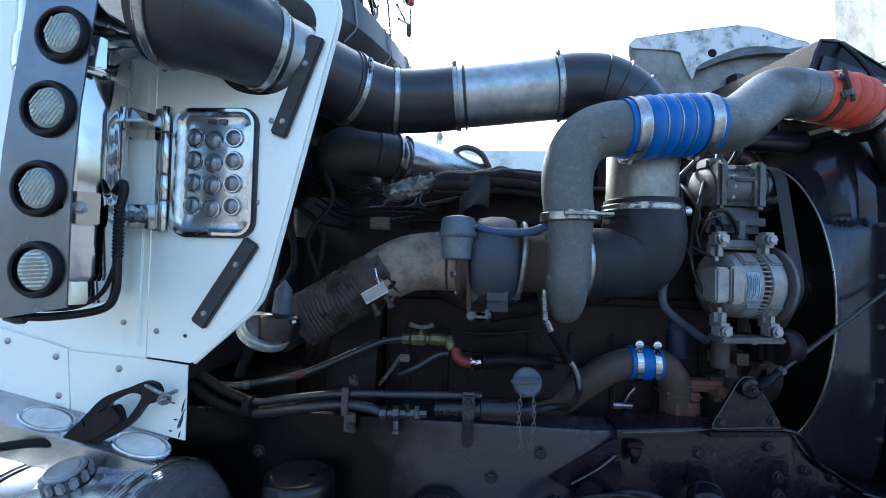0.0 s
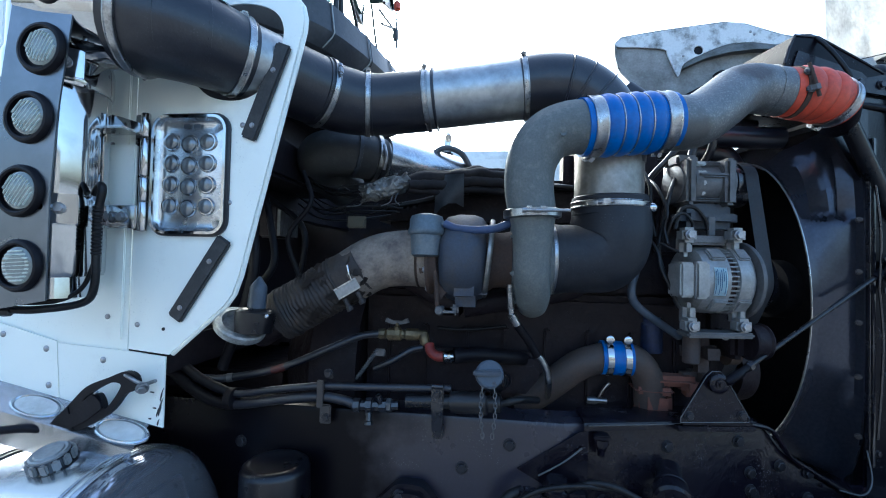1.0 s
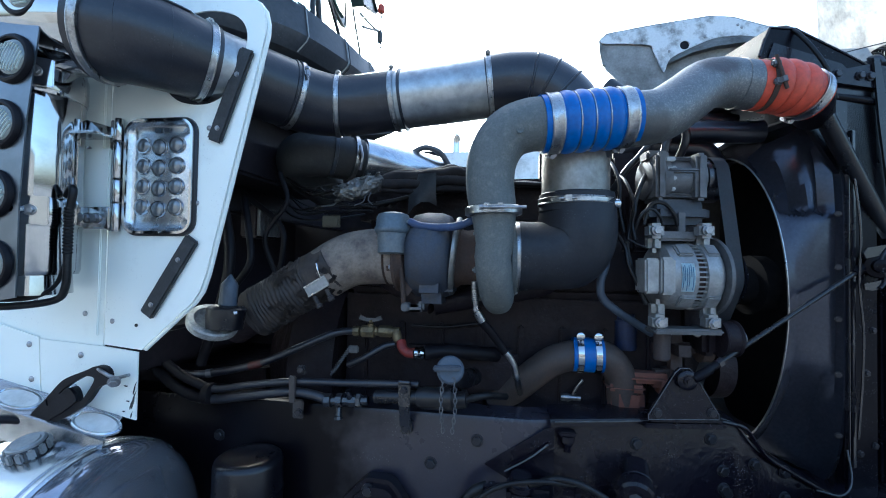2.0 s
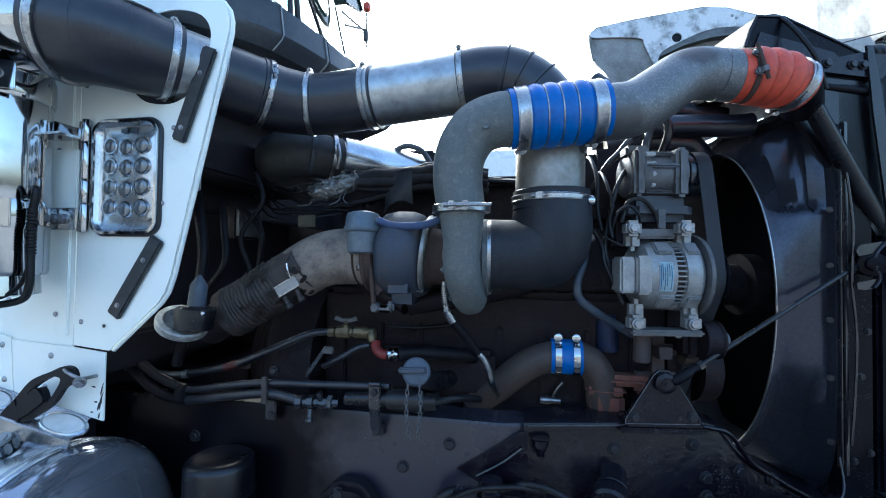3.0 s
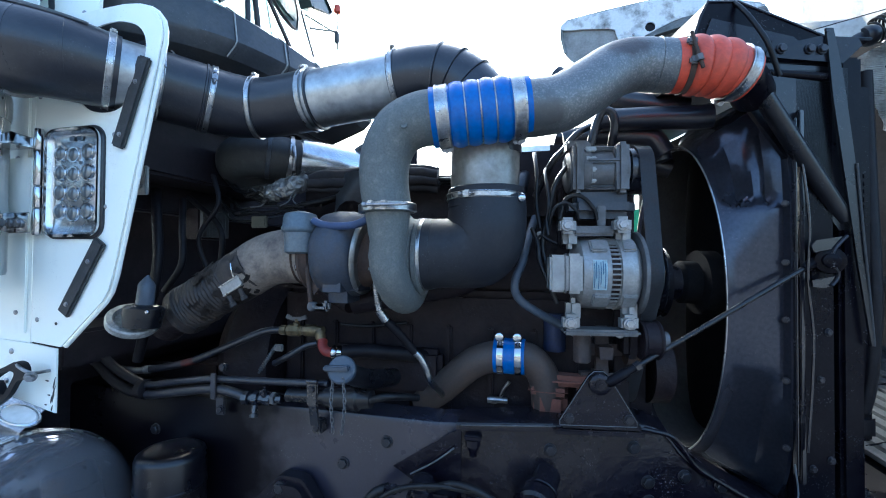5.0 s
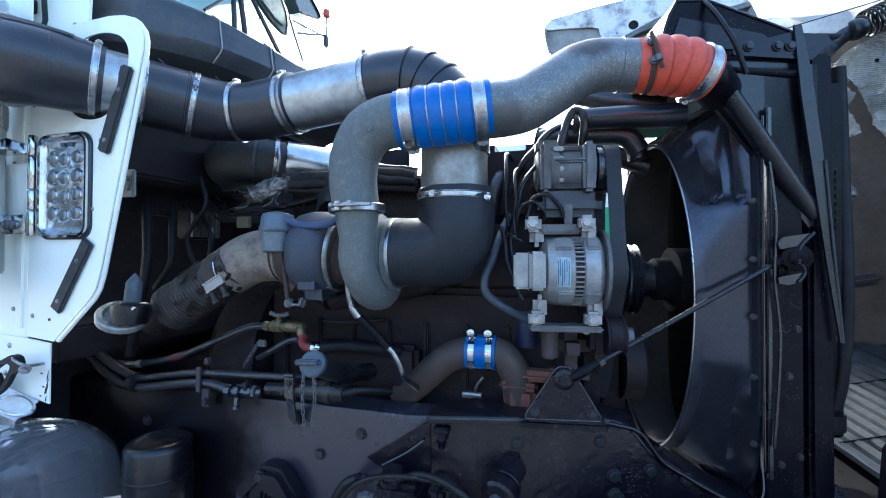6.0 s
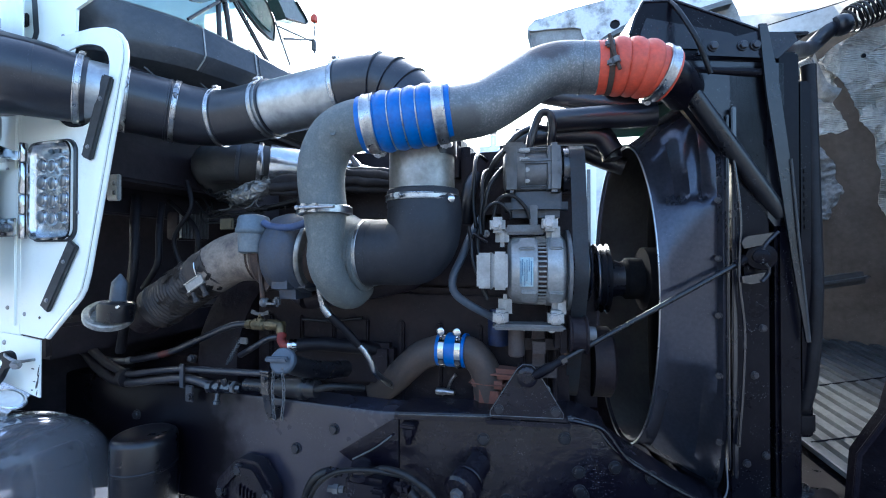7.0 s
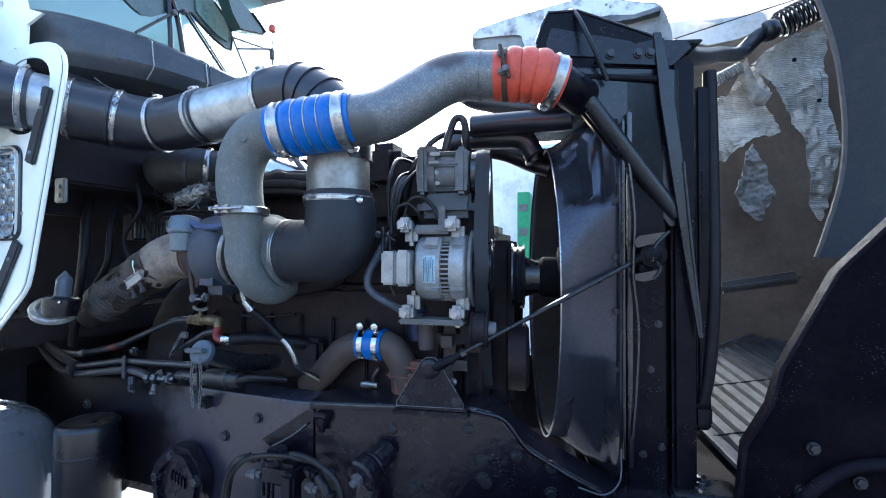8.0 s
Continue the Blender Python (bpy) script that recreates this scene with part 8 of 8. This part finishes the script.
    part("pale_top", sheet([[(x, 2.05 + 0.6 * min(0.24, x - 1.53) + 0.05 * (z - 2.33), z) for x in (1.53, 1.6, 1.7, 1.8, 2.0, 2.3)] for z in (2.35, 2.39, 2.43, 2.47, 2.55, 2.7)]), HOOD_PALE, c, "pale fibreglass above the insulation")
    # far fender, white outside, standing up beyond the engine
    f = thing("far_fender", (1.0, 2.0, 1.9), "worn white far-side fender edge with chipped paint and a hole", "fender")

    def soft(pts):
        return [(q.x, q.z) for q in spline([(x, 0, z) for x, z in pts[-1:] + pts + pts[:2]], 4)[4:-4]][:-1]
    out = [(0.697, 2.409), (0.72, 2.434), (0.866, 2.454), (1.114, 2.48), (1.196, 2.469), (1.294, 2.433), (1.4, 2.4), (1.42, 2.2), (1.2, 2.12), (0.95, 2.12), (0.8, 2.2), (0.756, 2.259), (0.713, 2.309), (0.702, 2.369)]
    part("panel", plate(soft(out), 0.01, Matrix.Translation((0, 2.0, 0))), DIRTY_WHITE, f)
    flap = [(0.717, 2.431), (0.866, 2.454), (1.114, 2.48), (1.196, 2.469), (1.294, 2.433), (1.39, 2.4), (1.304, 2.385), (1.22, 2.398), (1.125, 2.392), (1.034, 2.357), (0.965, 2.32), (0.946, 2.273), (0.934, 2.277), (0.9, 2.355), (0.886, 2.38), (0.792, 2.392), (0.702, 2.399)]
    part("hole_backing", boxes(((1.018, 1.999, 2.372), (0.05, 0.004, 0.05), 0.001)), MATTE_RUBBER, f)
    part("white_flap", plate(soft(flap), 0.006, Matrix.Translation((0, 1.99, 0)), [circle(0.018, 1.018, 2.372, 18)]), WORN_WHITE, f, smooth=0)
    # turned-under lower lip of the flap
    bm = bmesh.new()
    hi = [(0.965, 2.32), (1.034, 2.357), (1.125, 2.392), (1.22, 2.398), (1.304, 2.385), (1.39, 2.4)]
    lo = [(0.95, 2.29), (1.034, 2.328), (1.125, 2.35), (1.22, 2.358), (1.304, 2.357), (1.39, 2.37)]
    rows = [[bm.verts.new((x, y, z)) for x, z in line] for line, y in ((hi, 1.99), (lo, 1.965), (lo, 2.0))]
    for a, b in zip(rows, rows[1:]):
        for k in range(5):
            bm.faces.new((a[k], a[k + 1], b[k + 1], b[k]))
    bmesh.ops.solidify(bm, geom=list(bm.faces), thickness=0.003)
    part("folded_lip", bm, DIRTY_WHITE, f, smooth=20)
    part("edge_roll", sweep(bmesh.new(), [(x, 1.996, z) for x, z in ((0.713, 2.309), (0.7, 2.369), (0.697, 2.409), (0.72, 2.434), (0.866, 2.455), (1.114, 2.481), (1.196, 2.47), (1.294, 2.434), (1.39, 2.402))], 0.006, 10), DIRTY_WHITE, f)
    for x, z in ((0.96, 2.35), (1.091, 2.402), (1.211, 2.44), (1.225, 2.429)):
        bolt(RIVET, (x, 1.99, z), (0, -1, 0), f, "rivet", 0.9)


build_hood()


# ---- hoses, fittings and brackets along the rail ----
def build_rail_lines():
    for pts, r, lab in (
        ([(-1.0, 1.25, 1.62), (-0.82, 1.22, 1.45), (-0.7, 1.21, 1.32), (-0.63, 1.22, 1.24), (-0.55, 1.23, 1.175), (-0.464, 1.24, 1.136), (-0.347, 1.24, 1.153), (-0.225, 1.24, 1.17), (-0.075, 1.24, 1.176), (0.123, 1.24, 1.184)], 0.0095, "black hose running along the chassis rail"),
        ([(-0.95, 1.27, 1.5), (-0.76, 1.25, 1.31), (-0.62, 1.238, 1.175), (-0.53, 1.24, 1.118), (-0.454, 1.24, 1.108), (-0.327, 1.24, 1.128), (-0.225, 1.24, 1.143), (-0.161, 1.24, 1.139), (-0.12, 1.24, 1.128)], 0.0125, "thick black hose clipped to the chassis rail"),
    ):
        cable("rail_hose", pts, r, RUBBER, lab, "hose", "rail hoses", 14)
    s = thing("hose_sleeve", (-0.55, 1.235, 1.15), "dusty dull sleeve over the rail hoses beside the panel", "sleeve")
    part("upper_sleeve", tube([(-1.0, 1.25, 1.62), (-0.82, 1.22, 1.45), (-0.7, 1.21, 1.32), (-0.63, 1.22, 1.24), (-0.55, 1.23, 1.175), (-0.47, 1.24, 1.137)], 0.0125, 14), MATTE_RUBBER, s)
    part("lower_sleeve", tube([(-0.95, 1.27, 1.5), (-0.76, 1.25, 1.31), (-0.62, 1.238, 1.175), (-0.53, 1.24, 1.118), (-0.462, 1.24, 1.109)], 0.0145, 14), MATTE_RUBBER, s)
    part("sleeve_end", turned((-0.475, 1.24, 1.122), (1, 0, 0.03), [(0, 0.024), (0.002, 0.028), (0.02, 0.028), (0.022, 0.024)], 20), MATTE_RUBBER, s)
    t = thing("air_hose", (-0.5, 1.28, 1.15), "long black hose with red tape leading to the brass valve", "hose")
    pts = spline([(-0.76, 1.24, 1.235), (-0.644, 1.25, 1.178), (-0.539, 1.26, 1.166), (-0.488, 1.28, 1.167), (-0.397, 1.29, 1.185), (-0.336, 1.3, 1.203), (-0.227, 1.32, 1.251), (-0.147, 1.34, 1.285), (-0.09, 1.353, 1.293)], 8)
    part("hose", sweep(bmesh.new(), pts, 0.0105, 14), RUBBER, t)
    part("red_tape", sweep(bmesh.new(), pts[34:40], 0.0112, 14), TAPE, t)
    part("crimp_collar", sweep(bmesh.new(), pts[22:25], 0.0125, 14), DARK_ALU, t)
    v = thing("brass_valve", (-0.03, 1.355, 1.28), "dirty brass valve with a butterfly handle", "valve")
    part("body", turned((-0.1, 1.355, 1.291), (1, 0, 0.03), [(0, 0.011), (0.004, 0.015), (0.022, 0.015), (0.024, 0.011), (0.03, 0.018), (0.065, 0.018), (0.07, 0.013), (0.078, 0.013), (0.082, 0.017), (0.115, 0.017), (0.12, 0.013), (0.14, 0.013)], 8), BRASS, v)
    part("stem", turned((-0.045, 1.352, 1.305), (0, 0, 1), [(0, 0.009), (0.01, 0.009), (0.012, 0.005), (0.02, 0.005)], 12), BRASS, v)
    part("handle", plate([(-0.035, 0), (-0.03, 0.012), (-0.012, 0.004), (0.012, 0.004), (0.03, 0.012), (0.035, 0), (0.012, -0.006), (-0.012, -0.006)], 0.005, Matrix.Translation((-0.045, 1.35, 1.327))), DARK_ALU, v)
    part("tee_outlet", turned((0.03, 1.353, 1.295), (0.3, -0.3, -1), [(0, 0.014), (0.02, 0.014), (0.03, 0.01)], 12), BRASS, v)
    e = thing("red_elbow_hose", (0.08, 1.32, 1.23), "short red elbow hose with a bright spring clamp", "hose")
    part("elbow", tube([(0.05, 1.335, 1.272), (0.056, 1.325, 1.257), (0.073, 1.318, 1.246), (0.095, 1.318, 1.245)], 0.0135, 16), RED_PAINT, e)
    part("clamp", turned((0.092, 1.318, 1.245), (1, 0, 0.05), [(0, 0.017), (0.004, 0.02), (0.012, 0.016), (0.02, 0.02), (0.026, 0.016), (0.03, 0.013)], 18), CHROME, e)
    part("black_hose", tube([(0.12, 1.32, 1.247), (0.18, 1.34, 1.25), (0.26, 1.38, 1.24), (0.31, 1.43, 1.225), (0.33, 1.49, 1.2)], 0.02, 16), MATTE_RUBBER, e)
    g = thing("small_spring_rod", (-0.14, 1.33, 1.17), "short grey rod with a spring", "rod")
    coil = [V(-0.147 + 0.05 * f + 0.006 * math.cos(f * 75), 1.33 + 0.006 * math.sin(f * 75), 1.176 + 0.072 * f) for f in (k / 110 for k in range(111))]
    part("spring", sweep(bmesh.new(), coil, 0.0018, 6), DARK_ALU, g)
    part("rod", sweep(bmesh.new(), [(-0.152, 1.33, 1.168), (-0.095, 1.33, 1.252)], 0.0035, 8), DARK_ALU, g)
    part("fork", boxes(((-0.086, 1.33, 1.245), (0.03, 0.01, 0.02), 0.003)), DARK_ALU, g)
    cable("thin_pipe", [(0.06, 1.42, 1.305), (0.15, 1.43, 1.302), (0.26, 1.44, 1.315)], 0.005, WIRE, "thin dark pipe along the block", "pipe")
    cable("valve_branch_hose", [(-0.1, 1.33, 1.2), (-0.05, 1.32, 1.225), (0.0, 1.33, 1.255), (0.03, 1.34, 1.262)], 0.009, RUBBER, "short black branch hose under the brass valve", "hose", "", 12)
    # clip that holds the hoses
    c = thing("hose_clip", (-0.215, 1.25, 1.1), "black P-clip with a bolt holding two hoses", "clip")
    part("band", boxes(((-0.213, 1.226, 1.155), (0.018, 0.006, 0.07), 0.002)), SATIN, c)
    part("lower_tab", boxes(((-0.205, 1.245, 1.098), (0.03, 0.008, 0.05), 0.003)), SATIN, c)
    part("upper_tab", boxes(((-0.2, 1.25, 1.2), (0.025, 0.008, 0.024), 0.003)), SATIN, c)
    bolt(BOLT_BLACK, (-0.199, 1.245, 1.202), (0, -1, 0), c, size=0.75)
    bolt(BOLT_BLACK, (-0.202, 1.241, 1.09), (0, -1, 0), c, size=0.7)
    # couplings between the hose and the sleeve
    f = thing("hose_coupling", (-0.06, 1.24, 1.11), "oily black hydraulic couplings on the rail", "coupling")
    part("coupling", turned((-0.13, 1.24, 1.127), (1, 0, 0.06), [(0, 0.013), (0.004, 0.018), (0.02, 0.018), (0.022, 0.012), (0.035, 0.012), (0.037, 0.02), (0.052, 0.02), (0.054, 0.014), (0.07, 0.014), (0.072, 0.018), (0.09, 0.018), (0.092, 0.012), (0.12, 0.012)], 8), SATIN, f)
    part("nipple", turned((-0.085, 1.23, 1.115), (0.1, -0.3, -1), [(0, 0.008), (0.02, 0.008), (0.022, 0.011), (0.03, 0.011)], 8), SATIN, f)
    part("second_nipple", turned((-0.055, 1.23, 1.14), (-0.3, -0.2, 1), [(0, 0.007), (0.012, 0.01), (0.022, 0.01)], 8), SATIN, f)
    part("wide_nut", turned((-0.045, 1.24, 1.133), (1, 0, 0.06), [(0, 0.017), (0.016, 0.017)], 6), DARK_ALU, f)
    s = thing("filler_tube", (0.2, 1.22, 1.13), "black ribbed filler sleeve with a clamped end", "tube")
    part("sleeve", turned((0.01, 1.235, 1.148), (1, -0.02, 0.05), [(0, 0.016), (0.11, 0.017), (0.112, 0.024), (0.13, 0.027), (0.18, 0.027), (0.185, 0.03), (0.2, 0.03), (0.205, 0.024), (0.235, 0.022), (0.24, 0.012)], 24), PLASTIC, s)
    part("pipe_end", tube([(0.24, 1.22, 1.16), (0.29, 1.23, 1.17), (0.34, 1.3, 1.15)], 0.009, 10), WIRE, s)
    # flat strap bolted to the rail
    b = thing("rail_strap", (0.09, 1.25, 1.07), "black flat steel strap bolted to the rail", "bracket")
    m = Matrix.Rotation(radians(-12), 4, "X")
    part("strap", boxes(((0.091, 1.216, 1.165), (0.03, 0.006, 0.062), 0.0028), ((0.09, 1.227, 1.11), (0.028, 0.006, 0.07), 0.0028, m.inverted()), ((0.09, 1.255, 1.072), (0.028, 0.03, 0.034), 0.004)), SATIN, b)
    part("rolled_end", turned((0.076, 1.216, 1.194), (1, 0, 0), [(0, 0.004), (0.001, 0.006), (0.029, 0.006), (0.03, 0.004)], 14), SATIN, b)
    bolt(BOLT_BLACK, (0.091, 1.213, 1.176), (0, -1, 0), b, size=0.6)
    bolt(BOLT_BLACK, (0.09, 1.24, 1.072), (0, -1, 0), b, size=0.7)
    # oil filler cap with its chain
    o = thing("oil_filler_cap", (0.216, 1.115, 1.22), "blue-grey oil filler cap with a bar grip on a chain", "cap")
    ax = V(0.12, -0.92, 0.35).normalized()
    part("disc", turned(V(0.216, 1.14, 1.25), ax, [(0, 0.026), (0.004, 0.031), (0.018, 0.031), (0.022, 0.027), (0.023, 0)], 32), BLUE_CAP, o)
    part("grip_bar", boxes((V(0.213, 1.112, 1.262), (0.062, 0.014, 0.012), 0.003, Matrix.Rotation(radians(-4), 4, "Y"))), BLUE_CAP, o)
    part("neck", tube([(0.216, 1.14, 1.25), (0.222, 1.19, 1.225), (0.235, 1.26, 1.2), (0.25, 1.36, 1.18)], 0.024, 20), PLASTIC, o)
    for n, (x0, z0) in enumerate(((0.204, 1.235), (0.228, 1.235))):
        for k in range(11):
            m = Matrix.Translation((x0 + (0.004 if n else -0.004) * math.sin(k * 0.35), 1.113, z0 - 0.011 * k)) @ Matrix.Rotation(radians(90 * (k % 2)), 4, "Z")
            loop = [m @ V(0.0035 * math.cos(a), 0, 0.0075 * math.sin(a)) for a in (2 * math.pi * q / 10 for q in range(11))]
            part("chain_link", sweep(bmesh.new(), loop, 0.0013, 5, False), DARK_ALU, o)


build_rail_lines()


def build_rail_fittings():
    f = thing("fuel_filter", (-0.32, 1.2, 0.7), "black spin-on canister filter beside the rail", "filter")
    part("can", turned((-0.305, 1.185, 0.66), (0, 0, 1), [(0, 0.08), (0.005, 0.084), (0.24, 0.084), (0.242, 0.086), (0.248, 0.086), (0.25, 0.084), (0.318, 0.0835), (0.328, 0.08), (0.334, 0.072), (0.336, 0.06), (0.334, 0.056), (0.334, 0)], 48), GLOSS_BLACK, f)
    part("mount", boxes(((-0.305, 1.26, 0.8), (0.08, 0.06, 0.12), 0.01)), FRAME, f)
    d = thing("steering_gear_cover", (0.02, 1.23, 0.75), "black cast cover plate with corner bolts", "cover")
    out = []
    corners = [(-0.008, 0.947), (-0.085, 0.87), (-0.07, 0.72), (0.08, 0.7), (0.12, 0.865), (0.06, 0.945)]
    n = len(corners)
    for k in range(n):
        p0, p1, p2 = (Vector(corners[(k + q) % n]) for q in (-1, 0, 1))
        for t in (0, 0.25, 0.5, 0.75, 1):
            a, b = p1.lerp(p0, 0.22), p1.lerp(p2, 0.22)
            out.append(tuple((a.lerp(p1, t)).lerp(p1.lerp(b, t), t)))
    cx, cz = 0.015, 0.84
    inner = [(cx + (x - cx) * 0.66, cz + (z - cz) * 0.66) for x, z in out]
    part("casting", plate(out, 0.035, Matrix.Translation((0, 1.225, 0))), FRAME, d)
    part("raised_rim", plate([(cx + (x - cx) * 0.84, cz + (z - cz) * 0.84) for x, z in out], 0.02, Matrix.Translation((0, 1.212, 0)), [inner]), FRAME, d)
    for k in range(5):
        part("cast_letter_bar", boxes(((0.0 + 0.012 * k, 1.222, 0.86 - 0.004 * k), (0.006, 0.006, 0.03), 0.001)), FRAME, d)
    for x, z in ((0.0, 0.918), (-0.06, 0.85), (0.095, 0.86), (0.07, 0.74)):
        bolt(BOLT_BLACK, (x, 1.22, z), (0, -1, 0), d)
    # cluster of brake valve, fittings and air lines
    b = thing("relay_valve", (0.4, 1.24, 0.85), "oily black relay valve with several air line fittings", "valve")
    part("body", boxes(((0.4, 1.225, 0.94), (0.11, 0.07, 0.06), 0.012)), FRAME, b)
    part("solenoid", boxes(((0.44, 1.2, 0.905), (0.04, 0.045, 0.1), 0.008)), FRAME, b)
    part("cap", turned((0.38, 1.22, 0.965), (0, -0.1, 1), [(0, 0.034), (0.012, 0.034), (0.016, 0.028), (0.03, 0.024), (0.032, 0.01)], 24), FRAME, b)
    for k, (x, z, dx) in enumerate(((0.33, 0.965, -1), (0.335, 0.925, -1), (0.475, 0.96, 1), (0.48, 0.92, 1), (0.36, 0.9, 0))):
        ax = V(dx, -0.2, 0 if dx else -1)
        part("fitting", turned((x, 1.21, z), ax, [(0, 0.009), (0.012, 0.009), (0.013, 0.013), (0.026, 0.013), (0.027, 0.009), (0.04, 0.009)], 6), DARK_ALU if k % 2 else FRAME, b)
    for x in (0.36, 0.375, 0.39):
        part("pin", boxes(((x, 1.19, 0.9), (0.008, 0.01, 0.035), 0.002)), FRAME, b)
    for pts, r in (([(0.3, 1.21, 0.965), (0.265, 1.2, 0.95), (0.235, 1.2, 0.9), (0.22, 1.2, 0.8), (0.21, 1.2, 0.7)], 0.012), ([(0.52, 1.2, 0.955), (0.55, 1.19, 0.93), (0.565, 1.19, 0.87), (0.567, 1.19, 0.7)], 0.012), ([(0.5, 1.2, 0.99), (0.42, 1.18, 1.0), (0.33, 1.18, 0.98), (0.27, 1.18, 0.93), (0.25, 1.18, 0.85), (0.26, 1.18, 0.7)], 0.006), ([(0.4, 1.2, 0.98), (0.46, 1.19, 1.005), (0.53, 1.19, 0.99), (0.59, 1.19, 0.94), (0.6, 1.19, 0.8)], 0.0075)):
        cable("air_line", pts, r, WIRE, "black air line at the relay valve", "hose", "air lines", 12)
    cu = thing("corrugated_conduit", (0.567, 1.19, 0.75), "black corrugated conduit beside the rail", "conduit")
    bm = bmesh.new()
    for k in range(16):
        lathe(bm, (0.563 + 0.0003 * k, 1.19, 0.93 - 0.0105 * k), (0.03, 0, -1), [(0, 0.012), (0.002, 0.0145), (0.006, 0.0145), (0.008, 0.012)], 14)
    part("ribs", bm, WIRE, cu)
    s = thing("shock_absorber", (0.66, 1.24, 0.6), "black shock absorber hung on a stud at the rail", "shock absorber")
    part("bushing", turned((0.66, 1.3, 1.0), (-0.25, -1, -0.3), [(0, 0.03), (0.05, 0.03), (0.052, 0.036), (0.064, 0.037), (0.066, 0.033), (0.07, 0.033), (0.072, 0.04), (0.1, 0.042), (0.106, 0.036)], 28), FRAME, s)
    part("collar_ring", turned((0.647, 1.247, 0.985), (-0.25, -1, -0.3), [(0, 0.037), (0.002, 0.0385), (0.006, 0.0385), (0.008, 0.037)], 28), FRAME, s)
    part("nut", turned((0.634, 1.202, 0.97), (-0.25, -1, -0.3), [(0, 0.016), (0.012, 0.016), (0.013, 0.009), (0.024, 0.009)], 6), DARK_ALU, s)
    part("tube", turned((0.64, 1.23, 0.94), (0, 0, -1), [(-0.02, 0.025), (0, 0.034), (0.3, 0.034), (0.3, 0.03)], 28), FRAME, s)
    h = thing("hanging_bolt", (0.49, 1.27, 1.03), "greasy bolt and nut hanging under the rail strip", "bolt")
    part("collar", boxes(((0.49, 1.26, 1.085), (0.04, 0.03, 0.012), 0.003)), FRAME, h)
    part("nut", turned((0.49, 1.258, 1.08), (0, 0, -1), [(0, 0.018), (0.014, 0.018), (0.016, 0.013), (0.024, 0.013), (0.03, 0.009), (0.04, 0.009)], 8), FRAME, h)
    cable("support_wire", [(0.445, 1.255, 1.055), (0.4, 1.25, 1.02), (0.34, 1.245, 0.985)], 0.0022, DARK_ALU, "thin bright wire slanting over the rail face", "wire")


build_rail_fittings()


def build_underside():
    """Front wheel, axle and far side: seen through gaps, and they keep the light out as they do in the real truck."""
    for y in (1.15, 2.35):
        w = thing("front_tyre_and_rim", (1.25, y, 0), "black truck front tyre on a steel rim", "wheel", "front wheels")
        part("tyre", turned((1.2, y + (0.14 if y < 2 else -0.14), 0.5), (0, -1 if y < 2 else 1, 0), [(0, 0.3), (0.02, 0.46), (0.05, 0.495), (0.23, 0.495), (0.26, 0.46), (0.28, 0.3)], 48), RUBBER, w)
        part("rim", turned((1.2, y + (0.12 if y < 2 else -0.12), 0.5), (0, -1 if y < 2 else 1, 0), [(0, 0.28), (0.2, 0.28), (0.24, 0.3), (0.245, 0.25), (0.1, 0.2)], 36), DARK_ALU, w)
    a = thing("front_axle", (1.2, 1.7, 0.4), "black forged front axle and leaf springs", "axle")
    part("beam", boxes(((1.2, 1.75, 0.48), (0.12, 1.0, 0.1), 0.02)), FRAME, a)
    for y in (1.33, 2.1):
        part("leaf_spring", boxes(((0.95, y, 0.6), (1.4, 0.09, 0.07), 0.01)), FRAME, a)
    solo("transmission_tunnel", boxes(((-0.9, 1.7, 0.85), (1.0, 0.5, 0.55), 0.06)), BLOCK, "dark gearbox housing behind the engine", "gearbox")


build_underside()
